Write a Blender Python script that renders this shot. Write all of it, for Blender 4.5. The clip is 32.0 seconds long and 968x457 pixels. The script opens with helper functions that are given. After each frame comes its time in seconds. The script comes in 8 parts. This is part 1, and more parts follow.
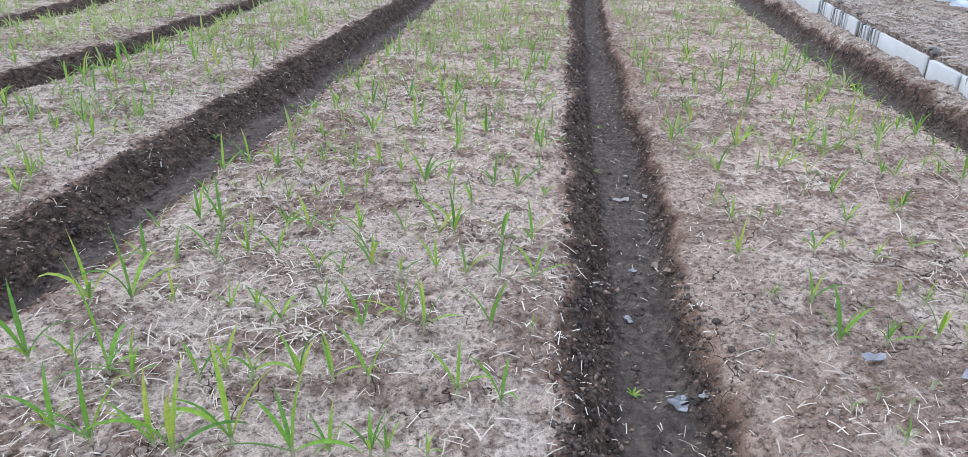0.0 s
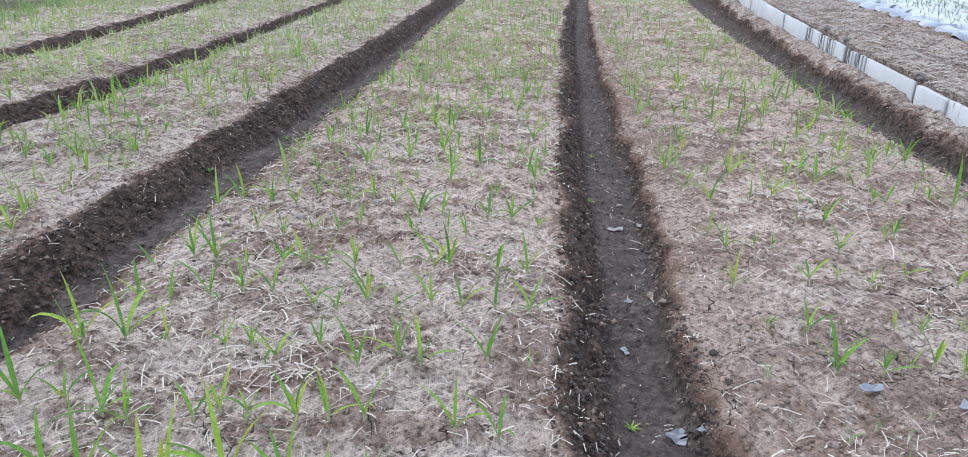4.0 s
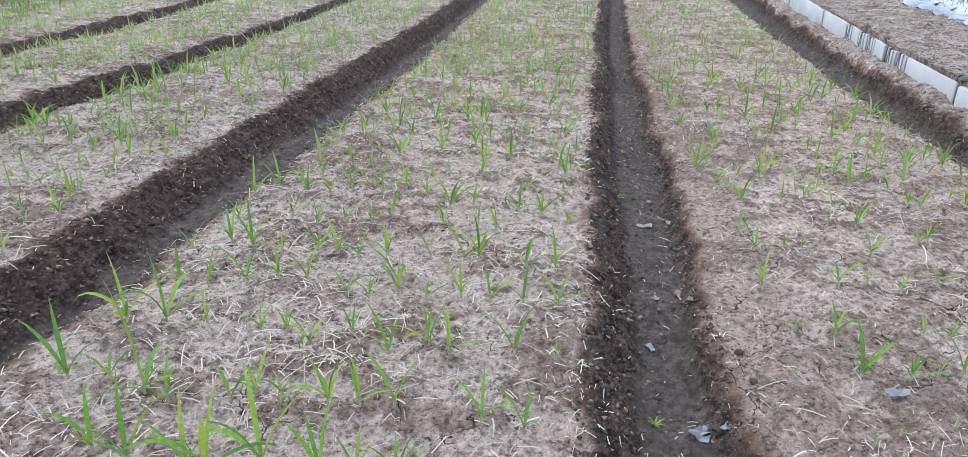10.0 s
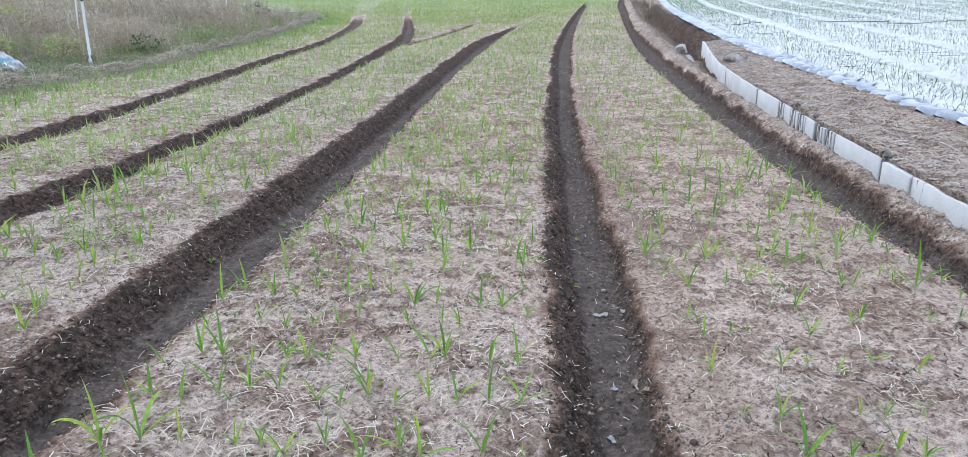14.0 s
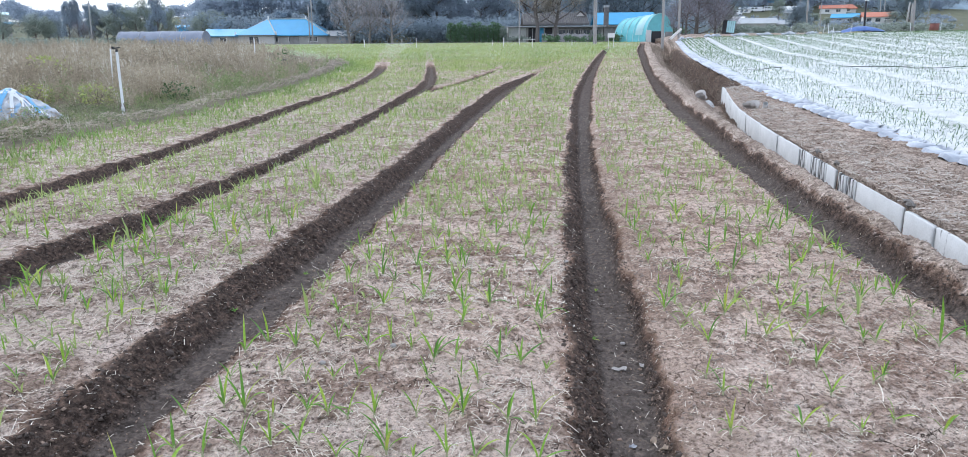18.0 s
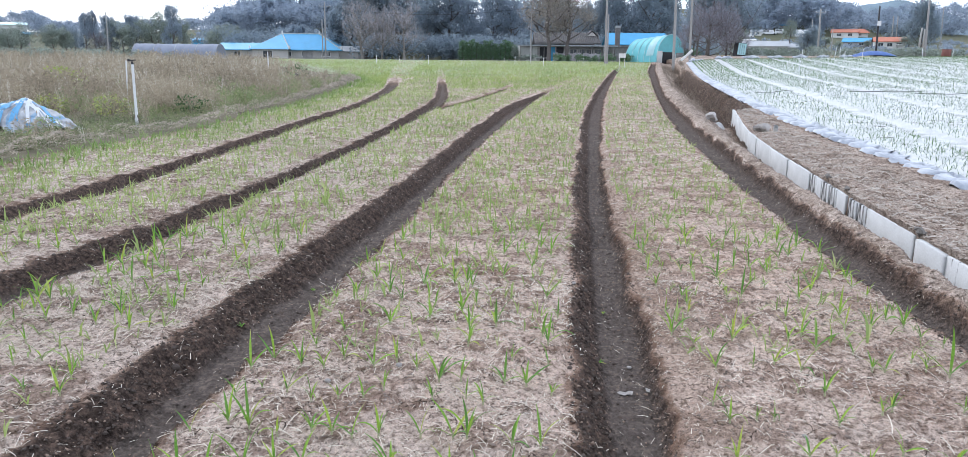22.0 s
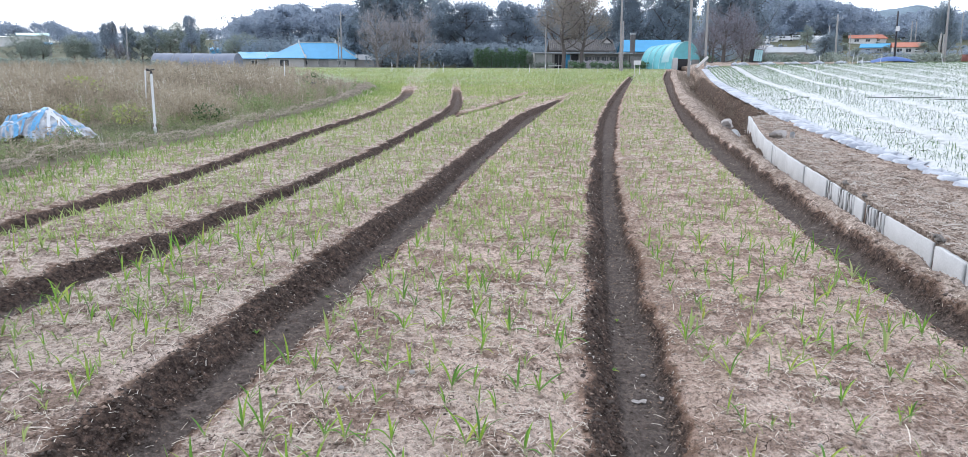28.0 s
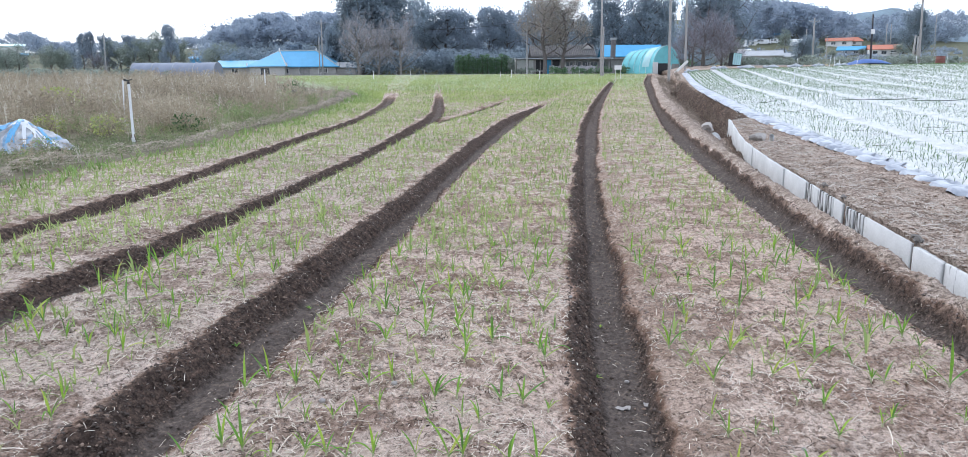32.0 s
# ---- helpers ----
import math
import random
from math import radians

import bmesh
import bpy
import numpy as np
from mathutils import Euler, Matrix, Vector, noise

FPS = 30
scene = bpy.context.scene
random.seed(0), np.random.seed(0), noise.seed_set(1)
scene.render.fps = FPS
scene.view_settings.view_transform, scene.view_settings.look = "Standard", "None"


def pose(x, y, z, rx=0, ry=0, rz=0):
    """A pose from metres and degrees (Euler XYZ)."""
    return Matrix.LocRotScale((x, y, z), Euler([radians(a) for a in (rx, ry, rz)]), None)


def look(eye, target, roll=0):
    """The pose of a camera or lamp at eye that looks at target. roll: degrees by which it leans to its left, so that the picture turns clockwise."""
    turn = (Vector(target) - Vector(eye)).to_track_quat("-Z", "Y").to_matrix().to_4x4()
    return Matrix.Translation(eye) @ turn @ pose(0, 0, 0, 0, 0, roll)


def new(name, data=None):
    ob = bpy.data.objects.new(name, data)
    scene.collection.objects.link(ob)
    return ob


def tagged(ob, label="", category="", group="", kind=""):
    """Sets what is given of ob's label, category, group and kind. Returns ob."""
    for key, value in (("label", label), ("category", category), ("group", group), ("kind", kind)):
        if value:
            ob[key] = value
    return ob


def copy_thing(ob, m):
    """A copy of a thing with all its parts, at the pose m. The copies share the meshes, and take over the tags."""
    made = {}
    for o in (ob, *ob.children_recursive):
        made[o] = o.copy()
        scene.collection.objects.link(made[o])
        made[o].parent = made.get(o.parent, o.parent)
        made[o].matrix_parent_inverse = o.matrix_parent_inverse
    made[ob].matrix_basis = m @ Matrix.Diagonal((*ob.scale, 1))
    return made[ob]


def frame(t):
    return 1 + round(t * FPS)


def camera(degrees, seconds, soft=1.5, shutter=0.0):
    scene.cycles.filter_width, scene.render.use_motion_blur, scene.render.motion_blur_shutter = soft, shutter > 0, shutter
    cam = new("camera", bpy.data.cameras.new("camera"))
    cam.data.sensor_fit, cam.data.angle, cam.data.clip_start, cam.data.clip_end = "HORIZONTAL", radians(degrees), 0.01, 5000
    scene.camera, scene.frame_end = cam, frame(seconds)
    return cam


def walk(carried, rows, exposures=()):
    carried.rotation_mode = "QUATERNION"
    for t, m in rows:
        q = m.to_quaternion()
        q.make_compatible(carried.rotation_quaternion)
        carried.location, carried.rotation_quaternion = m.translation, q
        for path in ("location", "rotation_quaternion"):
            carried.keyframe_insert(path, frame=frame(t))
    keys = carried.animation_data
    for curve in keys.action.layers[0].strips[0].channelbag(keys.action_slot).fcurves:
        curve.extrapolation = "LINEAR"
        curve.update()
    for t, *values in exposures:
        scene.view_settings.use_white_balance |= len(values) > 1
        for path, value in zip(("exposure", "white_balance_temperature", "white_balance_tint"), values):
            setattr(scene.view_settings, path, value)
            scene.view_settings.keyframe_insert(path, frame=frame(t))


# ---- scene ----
cam = camera(68.3, 32.0, soft=0.6)
PATH = [
    (0, (0.007, 0.034, 1.267), (0.051, 1.843, 0.415), 0.9),
    (0.5, (0.005, 0.025, 1.272), (0.028, 1.842, 0.436), 0.7),
    (1, (-0.01, 0.03, 1.272), (-0.014, 1.852, 0.448), 1.6),
    (1.5, (-0.015, 0.04, 1.274), (0.003, 1.865, 0.456), 1.9),
    (2, (-0.012, 0.046, 1.277), (0.035, 1.872, 0.462), 2.4),
    (2.5, (-0.01, 0.047, 1.285), (0.044, 1.876, 0.476), 1.8),
    (4.5, (0.008, 0.039, 1.295), (0.067, 1.878, 0.51), 0.3),
    (5, (0.004, 0.035, 1.286), (0.058, 1.864, 0.479), 1.2),
    (5.5, (0.01, 0.038, 1.28), (0.067, 1.862, 0.461), 0.8),
    (6, (0.007, 0.039, 1.286), (0.062, 1.862, 0.466), 1.0),
    (6.5, (-0.003, 0.039, 1.283), (0.049, 1.864, 0.466), 1.3),
    (7, (-0.013, 0.032, 1.286), (0.043, 1.853, 0.461), 1.0),
    (7.5, (-0.013, 0.031, 1.289), (0.041, 1.853, 0.465), 2.2),
    (8, (-0.006, 0.028, 1.293), (0.043, 1.853, 0.475), 1.6),
    (8.5, (-0.008, 0.029, 1.296), (0.029, 1.855, 0.481), 1.9),
    (9, (-0.004, 0.02, 1.302), (0.038, 1.848, 0.49), 1.7),
    (9.5, (-0.015, 0.016, 1.306), (-0.015, 1.845, 0.495), 1.4),
    (10, (-0.007, 0.008, 1.322), (-0.024, 1.835, 0.51), 1.0),
    (10.5, (0.003, -0.006, 1.37), (0.002, 1.816, 0.547), 0.3),
    (11, (0.016, -0.037, 1.434), (0.015, 1.821, 0.696), -0.1),
    (11.5, (0.013, -0.065, 1.455), (0.02, 1.799, 0.73), -0.2),
    (12, (0.009, -0.075, 1.464), (0.021, 1.789, 0.738), -0.5),
    (12.5, (0.012, -0.078, 1.488), (0.043, 1.792, 0.779), -0.2),
    (13, (0.016, -0.081, 1.505), (0.107, 1.803, 0.841), -0.3),
    (13.5, (0.005, -0.09, 1.505), (0.11, 1.805, 0.875), -0.2),
    (14, (-0.016, -0.095, 1.504), (0.079, 1.802, 0.88), -0.2),
    (14.5, (-0.003, -0.081, 1.525), (0.063, 1.822, 0.915), -0.6),
    (15, (0.018, -0.085, 1.539), (0.065, 1.829, 0.96), -1.3),
    (15.5, (0.047, -0.077, 1.554), (0.112, 1.842, 0.995), -1.4),
    (17.5, (0.012, -0.118, 1.571), (0.082, 1.809, 1.041), -0.4),
    (18, (-0.006, -0.125, 1.578), (0.032, 1.808, 1.066), -0.5),
    (18.5, (-0.018, -0.099, 1.573), (0.018, 1.836, 1.07), 0.6),
    (19, (-0.014, -0.091, 1.574), (0.054, 1.845, 1.078), 0.9),
    (19.5, (-0.012, -0.108, 1.586), (0.062, 1.827, 1.087), 0.8),
    (20, (0.003, -0.113, 1.59), (0.072, 1.824, 1.097), 0.6),
    (20.5, (0.015, -0.116, 1.595), (0.074, 1.822, 1.107), 0.3),
    (21, (0.014, -0.116, 1.596), (0.072, 1.826, 1.12), 0.5),
    (21.5, (0.0, -0.124, 1.599), (0.035, 1.819, 1.128), 0.6),
    (22, (-0.008, -0.123, 1.601), (0.008, 1.822, 1.134), 0.5),
    (22.5, (-0.018, -0.124, 1.601), (-0.011, 1.823, 1.147), 0.7),
    (23, (-0.026, -0.121, 1.596), (-0.023, 1.825, 1.135), 0.8),
    (23.5, (-0.037, -0.12, 1.595), (-0.036, 1.827, 1.136), 1.4),
    (24, (-0.04, -0.112, 1.594), (-0.058, 1.834, 1.13), 1.2),
    (24.5, (-0.027, -0.111, 1.597), (-0.046, 1.834, 1.134), 1.3),
    (25, (-0.008, -0.109, 1.596), (-0.016, 1.836, 1.133), 0.9),
    (25.5, (0.004, -0.109, 1.6), (-0.003, 1.835, 1.13), 0.6),
    (27.5, (-0.002, -0.136, 1.606), (-0.011, 1.815, 1.166), 0.4),
    (28, (0.003, -0.13, 1.603), (-0.023, 1.819, 1.156), 0.2),
    (28.5, (0.002, -0.129, 1.607), (-0.029, 1.818, 1.15), -0.1),
    (29, (0.001, -0.127, 1.602), (-0.035, 1.819, 1.143), 0.0),
    (29.5, (-0.01, -0.128, 1.602), (-0.045, 1.819, 1.147), 0.3),
    (30, (-0.029, -0.126, 1.604), (-0.068, 1.822, 1.154), 0.4),
    (30.5, (-0.024, -0.118, 1.599), (-0.051, 1.83, 1.144), 0.2),
    (31, (0.002, -0.107, 1.603), (-0.003, 1.839, 1.14), -0.0),
    (31.5, (0.023, -0.099, 1.609), (0.037, 1.848, 1.155), -0.4),
    (32, (0.021, -0.104, 1.61), (0.039, 1.849, 1.179), -0.4),
]
walk(cam, [(t, look(eye, target, roll)) for t, eye, target, roll in PATH],
     [(0, -0.01, 5850, 9), (13, -0.03, 5850, 9), (21, -0.02, 6100, 11), (28, -0.02, 6250, 12), (32, -0.02, 6100, 11)])

# ---- world, sun and exposure ----
world = bpy.data.worlds.new("overcast_sky")
scene.world = world
world.use_nodes = True
wt = world.node_tree
sky = wt.nodes.new("ShaderNodeTexSky")
sky.sky_type = "NISHITA"
sky.sun_disc = False
sky.sun_elevation, sky.sun_rotation = radians(40), radians(-35)
sky.air_density, sky.dust_density, sky.ozone_density = 1.0, 2.0, 1.0
cloud = wt.nodes.new("ShaderNodeMix")
cloud.data_type = "RGBA"
cloud.inputs[0].default_value = 0.75
cloud.inputs[7].default_value = (9.0, 9.7, 10.9, 1)
wt.links.new(sky.outputs[0], cloud.inputs[6])
wt.nodes["Background"].inputs["Strength"].default_value = 0.175
wt.links.new(cloud.outputs[2], wt.nodes["Background"].inputs["Color"])
sun = new("sun", bpy.data.lights.new("sun", "SUN"))
sun.data.energy, sun.data.angle, sun.data.color = 1.1, radians(20), (1.0, 0.96, 0.9)
sun.matrix_world = look((-30, 40, 42), (0, 0, 0))
scene.view_settings.exposure = 0.0


# ---- materials ----
def material(name, rough=0.8, metal=0.0, spec=0.3):
    m = bpy.data.materials.new(name)
    m.use_nodes = True
    b = m.node_tree.nodes["Principled BSDF"]
    b.inputs["Roughness"].default_value, b.inputs["Metallic"].default_value = rough, metal
    b.inputs["Specular IOR Level"].default_value = spec
    return m, m.node_tree, b


def node(nt, kind, **inputs):
    n = nt.nodes.new(kind)
    for k, v in inputs.items():
        n.inputs[k.replace("_", " ")].default_value = v
    return n


def noise_tex(nt, scale, detail=4.0, rough=0.55, dims="3D", vec=None):
    n = node(nt, "ShaderNodeTexNoise", Scale=scale, Detail=detail, Roughness=rough)
    if vec is None:
        vec = nt.nodes.new("ShaderNodeTexCoord").outputs["Object"]
    nt.links.new(vec, n.inputs["Vector"])
    return n.outputs["Fac"]


def ramp(nt, fac, stops):
    r = nt.nodes.new("ShaderNodeValToRGB")
    while len(r.color_ramp.elements) < len(stops):
        r.color_ramp.elements.new(0.5)
    for e, (p, c) in zip(r.color_ramp.elements, stops):
        e.position, e.color = p, (*c, 1) if len(c) == 3 else c
    nt.links.new(fac, r.inputs[0])
    return r.outputs[0]


def mix(nt, fac, a, b, mode="MIX"):
    m = nt.nodes.new("ShaderNodeMix")
    m.data_type, m.blend_type = "RGBA", mode
    for sock, v in ((m.inputs[0], fac), (m.inputs[6], a), (m.inputs[7], b)):
        if isinstance(v, (int, float)):
            sock.default_value = v
        elif isinstance(v, tuple):
            sock.default_value = (*v, 1)
        else:
            nt.links.new(v, sock)
    return m.outputs[2]


def bump(nt, b, height, strength=0.5, dist=0.01):
    n = node(nt, "ShaderNodeBump", Strength=strength, Distance=dist)
    nt.links.new(height, n.inputs["Height"])
    nt.links.new(n.outputs[0], b.inputs["Normal"])


def math_node(nt, op, a, b=0.5):
    n = nt.nodes.new("ShaderNodeMath")
    n.operation = op
    for sock, v in ((n.inputs[0], a), (n.inputs[1], b)):
        if isinstance(v, (int, float)):
            sock.default_value = v
        else:
            nt.links.new(v, sock)
    return n.outputs[0]


def plain(name, color, rough=0.7, metal=0.0, vary=0.25, scale=6.0, relief=0.0, spec=0.3, random_tint=0.0):
    """A surface of one colour with stains at two scales, relief and a chance tint from object to object."""
    m, nt, b = material(name, rough, metal, spec)
    dark = tuple(c * (1 - vary) for c in color)
    light = tuple(min(1, c * (1 + vary * 0.6)) for c in color)
    n1 = noise_tex(nt, scale, 5)
    c = ramp(nt, n1, ((0.3, dark), (0.7, light)))
    n2 = noise_tex(nt, scale * 9, 3)
    c = mix(nt, 0.35, c, ramp(nt, n2, ((0.3, dark), (0.75, light))))
    if random_tint:
        info = nt.nodes.new("ShaderNodeObjectInfo")
        hsv = nt.nodes.new("ShaderNodeHueSaturation")
        mr = node(nt, "ShaderNodeMapRange", To_Min=1 - random_tint, To_Max=1 + random_tint)
        nt.links.new(info.outputs["Random"], mr.inputs["Value"])
        nt.links.new(mr.outputs[0], hsv.inputs["Value"])
        nt.links.new(c, hsv.inputs["Color"])
        c = hsv.outputs[0]
    nt.links.new(c, b.inputs["Base Color"])
    if relief:
        bump(nt, b, n2, 0.6, relief)
    return m


def foliage(name, dark, light, rough=0.55, through_light=0.25, dry=None):
    """Leaves: each island of the mesh takes its own shade between dark and light."""
    m, nt, b = material(name, rough, 0, 0.3)
    geo = nt.nodes.new("ShaderNodeNewGeometry")
    stops = [(0.0, dark), (0.75, light)] + ([(0.9, light), (1.0, dry)] if dry else [])
    c = ramp(nt, geo.outputs["Random Per Island"], stops)
    n = noise_tex(nt, 0.35, 3)
    c = mix(nt, 0.5, c, ramp(nt, n, ((0.35, dark), (0.65, light))))
    nt.links.new(c, b.inputs["Base Color"])
    if through_light:
        tr = nt.nodes.new("ShaderNodeBsdfTranslucent")
        nt.links.new(c, tr.inputs["Color"])
        ms = node(nt, "ShaderNodeMixShader", Fac=through_light)
        nt.links.new(b.outputs[0], ms.inputs[1])
        nt.links.new(tr.outputs[0], ms.inputs[2])
        nt.links.new(ms.outputs[0], nt.nodes["Material Output"].inputs["Surface"])
    return m


def node_noise_color(nt, scale):
    n = node(nt, "ShaderNodeTexNoise", Scale=scale, Detail=2.0)
    nt.links.new(nt.nodes.new("ShaderNodeTexCoord").outputs["Object"], n.inputs["Vector"])
    return n.outputs["Color"]


def soil_material(name, crust, crumb, wet_wall, wet_floor):
    """Tilled earth: pale dried crust in patches, darker crumbs between, damp earth and painted-in shade where the mesh
    says so, fine relief.
    """
    m, nt, b = material(name, 0.95, 0, 0.15)
    at = nt.nodes.new("ShaderNodeAttribute")
    at.attribute_name = "damp"
    fl = nt.nodes.new("ShaderNodeAttribute")
    fl.attribute_name = "trodden"
    n_big = noise_tex(nt, 1.1, 4)
    n_mid = noise_tex(nt, 7.0, 6, 0.62)
    n_fine = noise_tex(nt, 55.0, 5, 0.65)
    n_clump = noise_tex(nt, 24.0, 4, 0.6)
    n_grain = noise_tex(nt, 170.0, 3, 0.6)
    cr = nt.nodes.new("ShaderNodeAttribute")
    cr.attribute_name = "crumbly"
    patch = math_node(nt, "ADD", math_node(nt, "MULTIPLY", n_mid, 0.45), math_node(nt, "MULTIPLY", n_clump, 0.45))
    patch = math_node(nt, "SUBTRACT", math_node(nt, "ADD", patch, 0.135), math_node(nt, "MULTIPLY", cr.outputs["Fac"], 0.2))
    c = ramp(nt, patch, ((0.41, crumb), (0.53, crust)))
    c = mix(nt, 0.3, c, ramp(nt, n_big, ((0.35, crumb), (0.65, crust))))
    # shade between clods is multiplied into the colour: dark hollows, bright tops
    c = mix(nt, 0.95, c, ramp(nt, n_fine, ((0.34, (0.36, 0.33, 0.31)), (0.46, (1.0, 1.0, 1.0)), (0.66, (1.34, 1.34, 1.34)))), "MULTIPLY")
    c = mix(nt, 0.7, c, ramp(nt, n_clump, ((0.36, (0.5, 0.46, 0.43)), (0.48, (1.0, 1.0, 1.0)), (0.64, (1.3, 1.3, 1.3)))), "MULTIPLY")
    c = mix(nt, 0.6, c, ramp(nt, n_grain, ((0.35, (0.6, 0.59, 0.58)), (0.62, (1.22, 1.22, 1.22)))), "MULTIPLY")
    br = nt.nodes.new("ShaderNodeAttribute")
    br.attribute_name = "brown"
    c = mix(nt, br.outputs["Fac"], c, mix(nt, 1.0, c, (1.12, 0.975, 0.885), "MULTIPLY"))
    lo = nt.nodes.new("ShaderNodeAttribute")
    lo.attribute_name = "loose"
    c = mix(nt, math_node(nt, "MULTIPLY", lo.outputs["Fac"], 0.5), c, mix(nt, 1.0, (0.37, 0.268, 0.208), ramp(nt, n_fine, ((0.33, (0.6, 0.6, 0.6)), (0.66, (1.3, 1.3, 1.3)))), "MULTIPLY"))
    vor = node(nt, "ShaderNodeTexVoronoi", Scale=6.5)
    vor.feature = "DISTANCE_TO_EDGE"
    warp = mix(nt, 0.12, nt.nodes.new("ShaderNodeTexCoord").outputs["Object"], node_noise_color(nt, 9.0))
    nt.links.new(warp, vor.inputs["Vector"])
    line = node(nt, "ShaderNodeMapRange", From_Min=0.004, From_Max=0.012, To_Min=1.0, To_Max=0.0)
    nt.links.new(vor.outputs["Distance"], line.inputs["Value"])
    some = node(nt, "ShaderNodeMapRange", From_Min=0.53, From_Max=0.57)
    nt.links.new(noise_tex(nt, 2.3, 2), some.inputs["Value"])
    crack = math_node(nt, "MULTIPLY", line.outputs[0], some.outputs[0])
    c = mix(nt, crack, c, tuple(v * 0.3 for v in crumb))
    wet = mix(nt, fl.outputs["Fac"], wet_wall, wet_floor)
    firm = math_node(nt, "SUBTRACT", 1.0, math_node(nt, "MULTIPLY", fl.outputs["Fac"], 0.48))
    wet = mix(nt, math_node(nt, "MULTIPLY", firm, 0.78), wet, ramp(nt, n_fine, ((0.32, (0.2, 0.2, 0.2)), (0.68, (1.7, 1.65, 1.6)))), "MULTIPLY")
    wet = mix(nt, math_node(nt, "MULTIPLY", firm, 0.85), wet, ramp(nt, n_clump, ((0.36, (0.35, 0.34, 0.33)), (0.5, (1.0, 1.0, 1.0)), (0.66, (1.9, 1.8, 1.7)))), "MULTIPLY")
    wet = mix(nt, 0.5, wet, ramp(nt, n_mid, ((0.3, (0.6, 0.6, 0.6)), (0.7, (1.4, 1.38, 1.35)))), "MULTIPLY")
    edge = math_node(nt, "ADD", at.outputs["Fac"], math_node(nt, "MULTIPLY", math_node(nt, "SUBTRACT", n_mid, 0.5), 1.3))
    edge = math_node(nt, "ADD", edge, math_node(nt, "MULTIPLY", math_node(nt, "SUBTRACT", n_fine, 0.5), 1.0))
    half = node(nt, "ShaderNodeMapRange", From_Min=0.08, From_Max=0.45)
    nt.links.new(edge, half.inputs["Value"])
    c = mix(nt, half.outputs[0], c, mix(nt, 1.0, c, (0.6, 0.52, 0.47), "MULTIPLY"))
    mr = node(nt, "ShaderNodeMapRange", From_Min=0.42, From_Max=0.85)
    nt.links.new(edge, mr.inputs["Value"])
    c = mix(nt, mr.outputs[0], c, wet)
    nt.links.new(c, b.inputs["Base Color"])
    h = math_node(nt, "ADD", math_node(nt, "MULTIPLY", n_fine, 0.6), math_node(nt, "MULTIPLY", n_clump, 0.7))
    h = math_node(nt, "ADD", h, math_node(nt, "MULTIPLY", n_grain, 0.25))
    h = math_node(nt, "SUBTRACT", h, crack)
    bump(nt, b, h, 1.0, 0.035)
    return m


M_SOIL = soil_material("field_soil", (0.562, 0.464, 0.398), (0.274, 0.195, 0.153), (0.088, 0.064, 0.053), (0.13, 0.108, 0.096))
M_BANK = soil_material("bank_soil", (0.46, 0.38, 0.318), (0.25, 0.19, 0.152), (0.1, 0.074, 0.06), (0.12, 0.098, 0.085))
M_TURF = plain("turf_ground", (0.12, 0.125, 0.075), 0.95, vary=0.4, scale=0.3, relief=0.03)
M_WEEDGROUND = plain("weedy_ground", (0.17, 0.15, 0.1), 0.95, vary=0.4, scale=1.2, relief=0.03)


# ---- mesh helpers ----
def mesh_of(name, verts, faces, mats, smooth=False, mat_index=None):
    """A mesh from numpy arrays: faces is (n, 3) or (n, 4)."""
    verts, faces = np.asarray(verts, dtype=np.float32), np.asarray(faces, dtype=np.int32)
    me = bpy.data.meshes.new(name)
    k = faces.shape[1]
    me.vertices.add(len(verts))
    me.vertices.foreach_set("co", verts.ravel())
    me.loops.add(faces.size)
    me.loops.foreach_set("vertex_index", faces.ravel())
    me.polygons.add(len(faces))
    me.polygons.foreach_set("loop_start", np.arange(0, faces.size, k, dtype=np.int32))
    if smooth:
        me.polygons.foreach_set("use_smooth", np.ones(len(faces), dtype=bool))
    for m in mats if isinstance(mats, (list, tuple)) else [mats]:
        me.materials.append(m)
    if mat_index is not None:
        me.polygons.foreach_set("material_index", np.asarray(mat_index, dtype=np.int32))
    me.update(calc_edges=True)
    return me


def scatter(template_v, template_f, pos, yaw, size, tilt=None, tilt_way=None):
    """Many copies of a small template in one pair of arrays."""
    tv, tf = np.asarray(template_v, float), np.asarray(template_f, int)
    n, k = len(pos), len(tv)
    size = np.asarray(size, float)
    size = size[:, None] if size.ndim == 1 else size
    v = tv[None] * (size[:, None, :])
    if tilt is not None:
        c, s = np.cos(tilt)[:, None], np.sin(tilt)[:, None]
        y, z = v[..., 1] * c - v[..., 2] * s, v[..., 1] * s + v[..., 2] * c
        v = np.stack([v[..., 0], y, z], -1)
    c, s = np.cos(yaw)[:, None], np.sin(yaw)[:, None]
    x, y = v[..., 0] * c - v[..., 1] * s, v[..., 0] * s + v[..., 1] * c
    v = np.stack([x, y, v[..., 2]], -1) + np.asarray(pos)[:, None, :]
    f = tf[None] + (np.arange(n) * k)[:, None, None]
    return v.reshape(-1, 3), f.reshape(-1, tf.shape[1])


def part(name, data, parent=None, label=""):
    """One mesh object, under a thing or a part where one is given."""
    ob = new(name, data)
    if parent is not None:
        ob.parent = parent
    return tagged(ob, label)


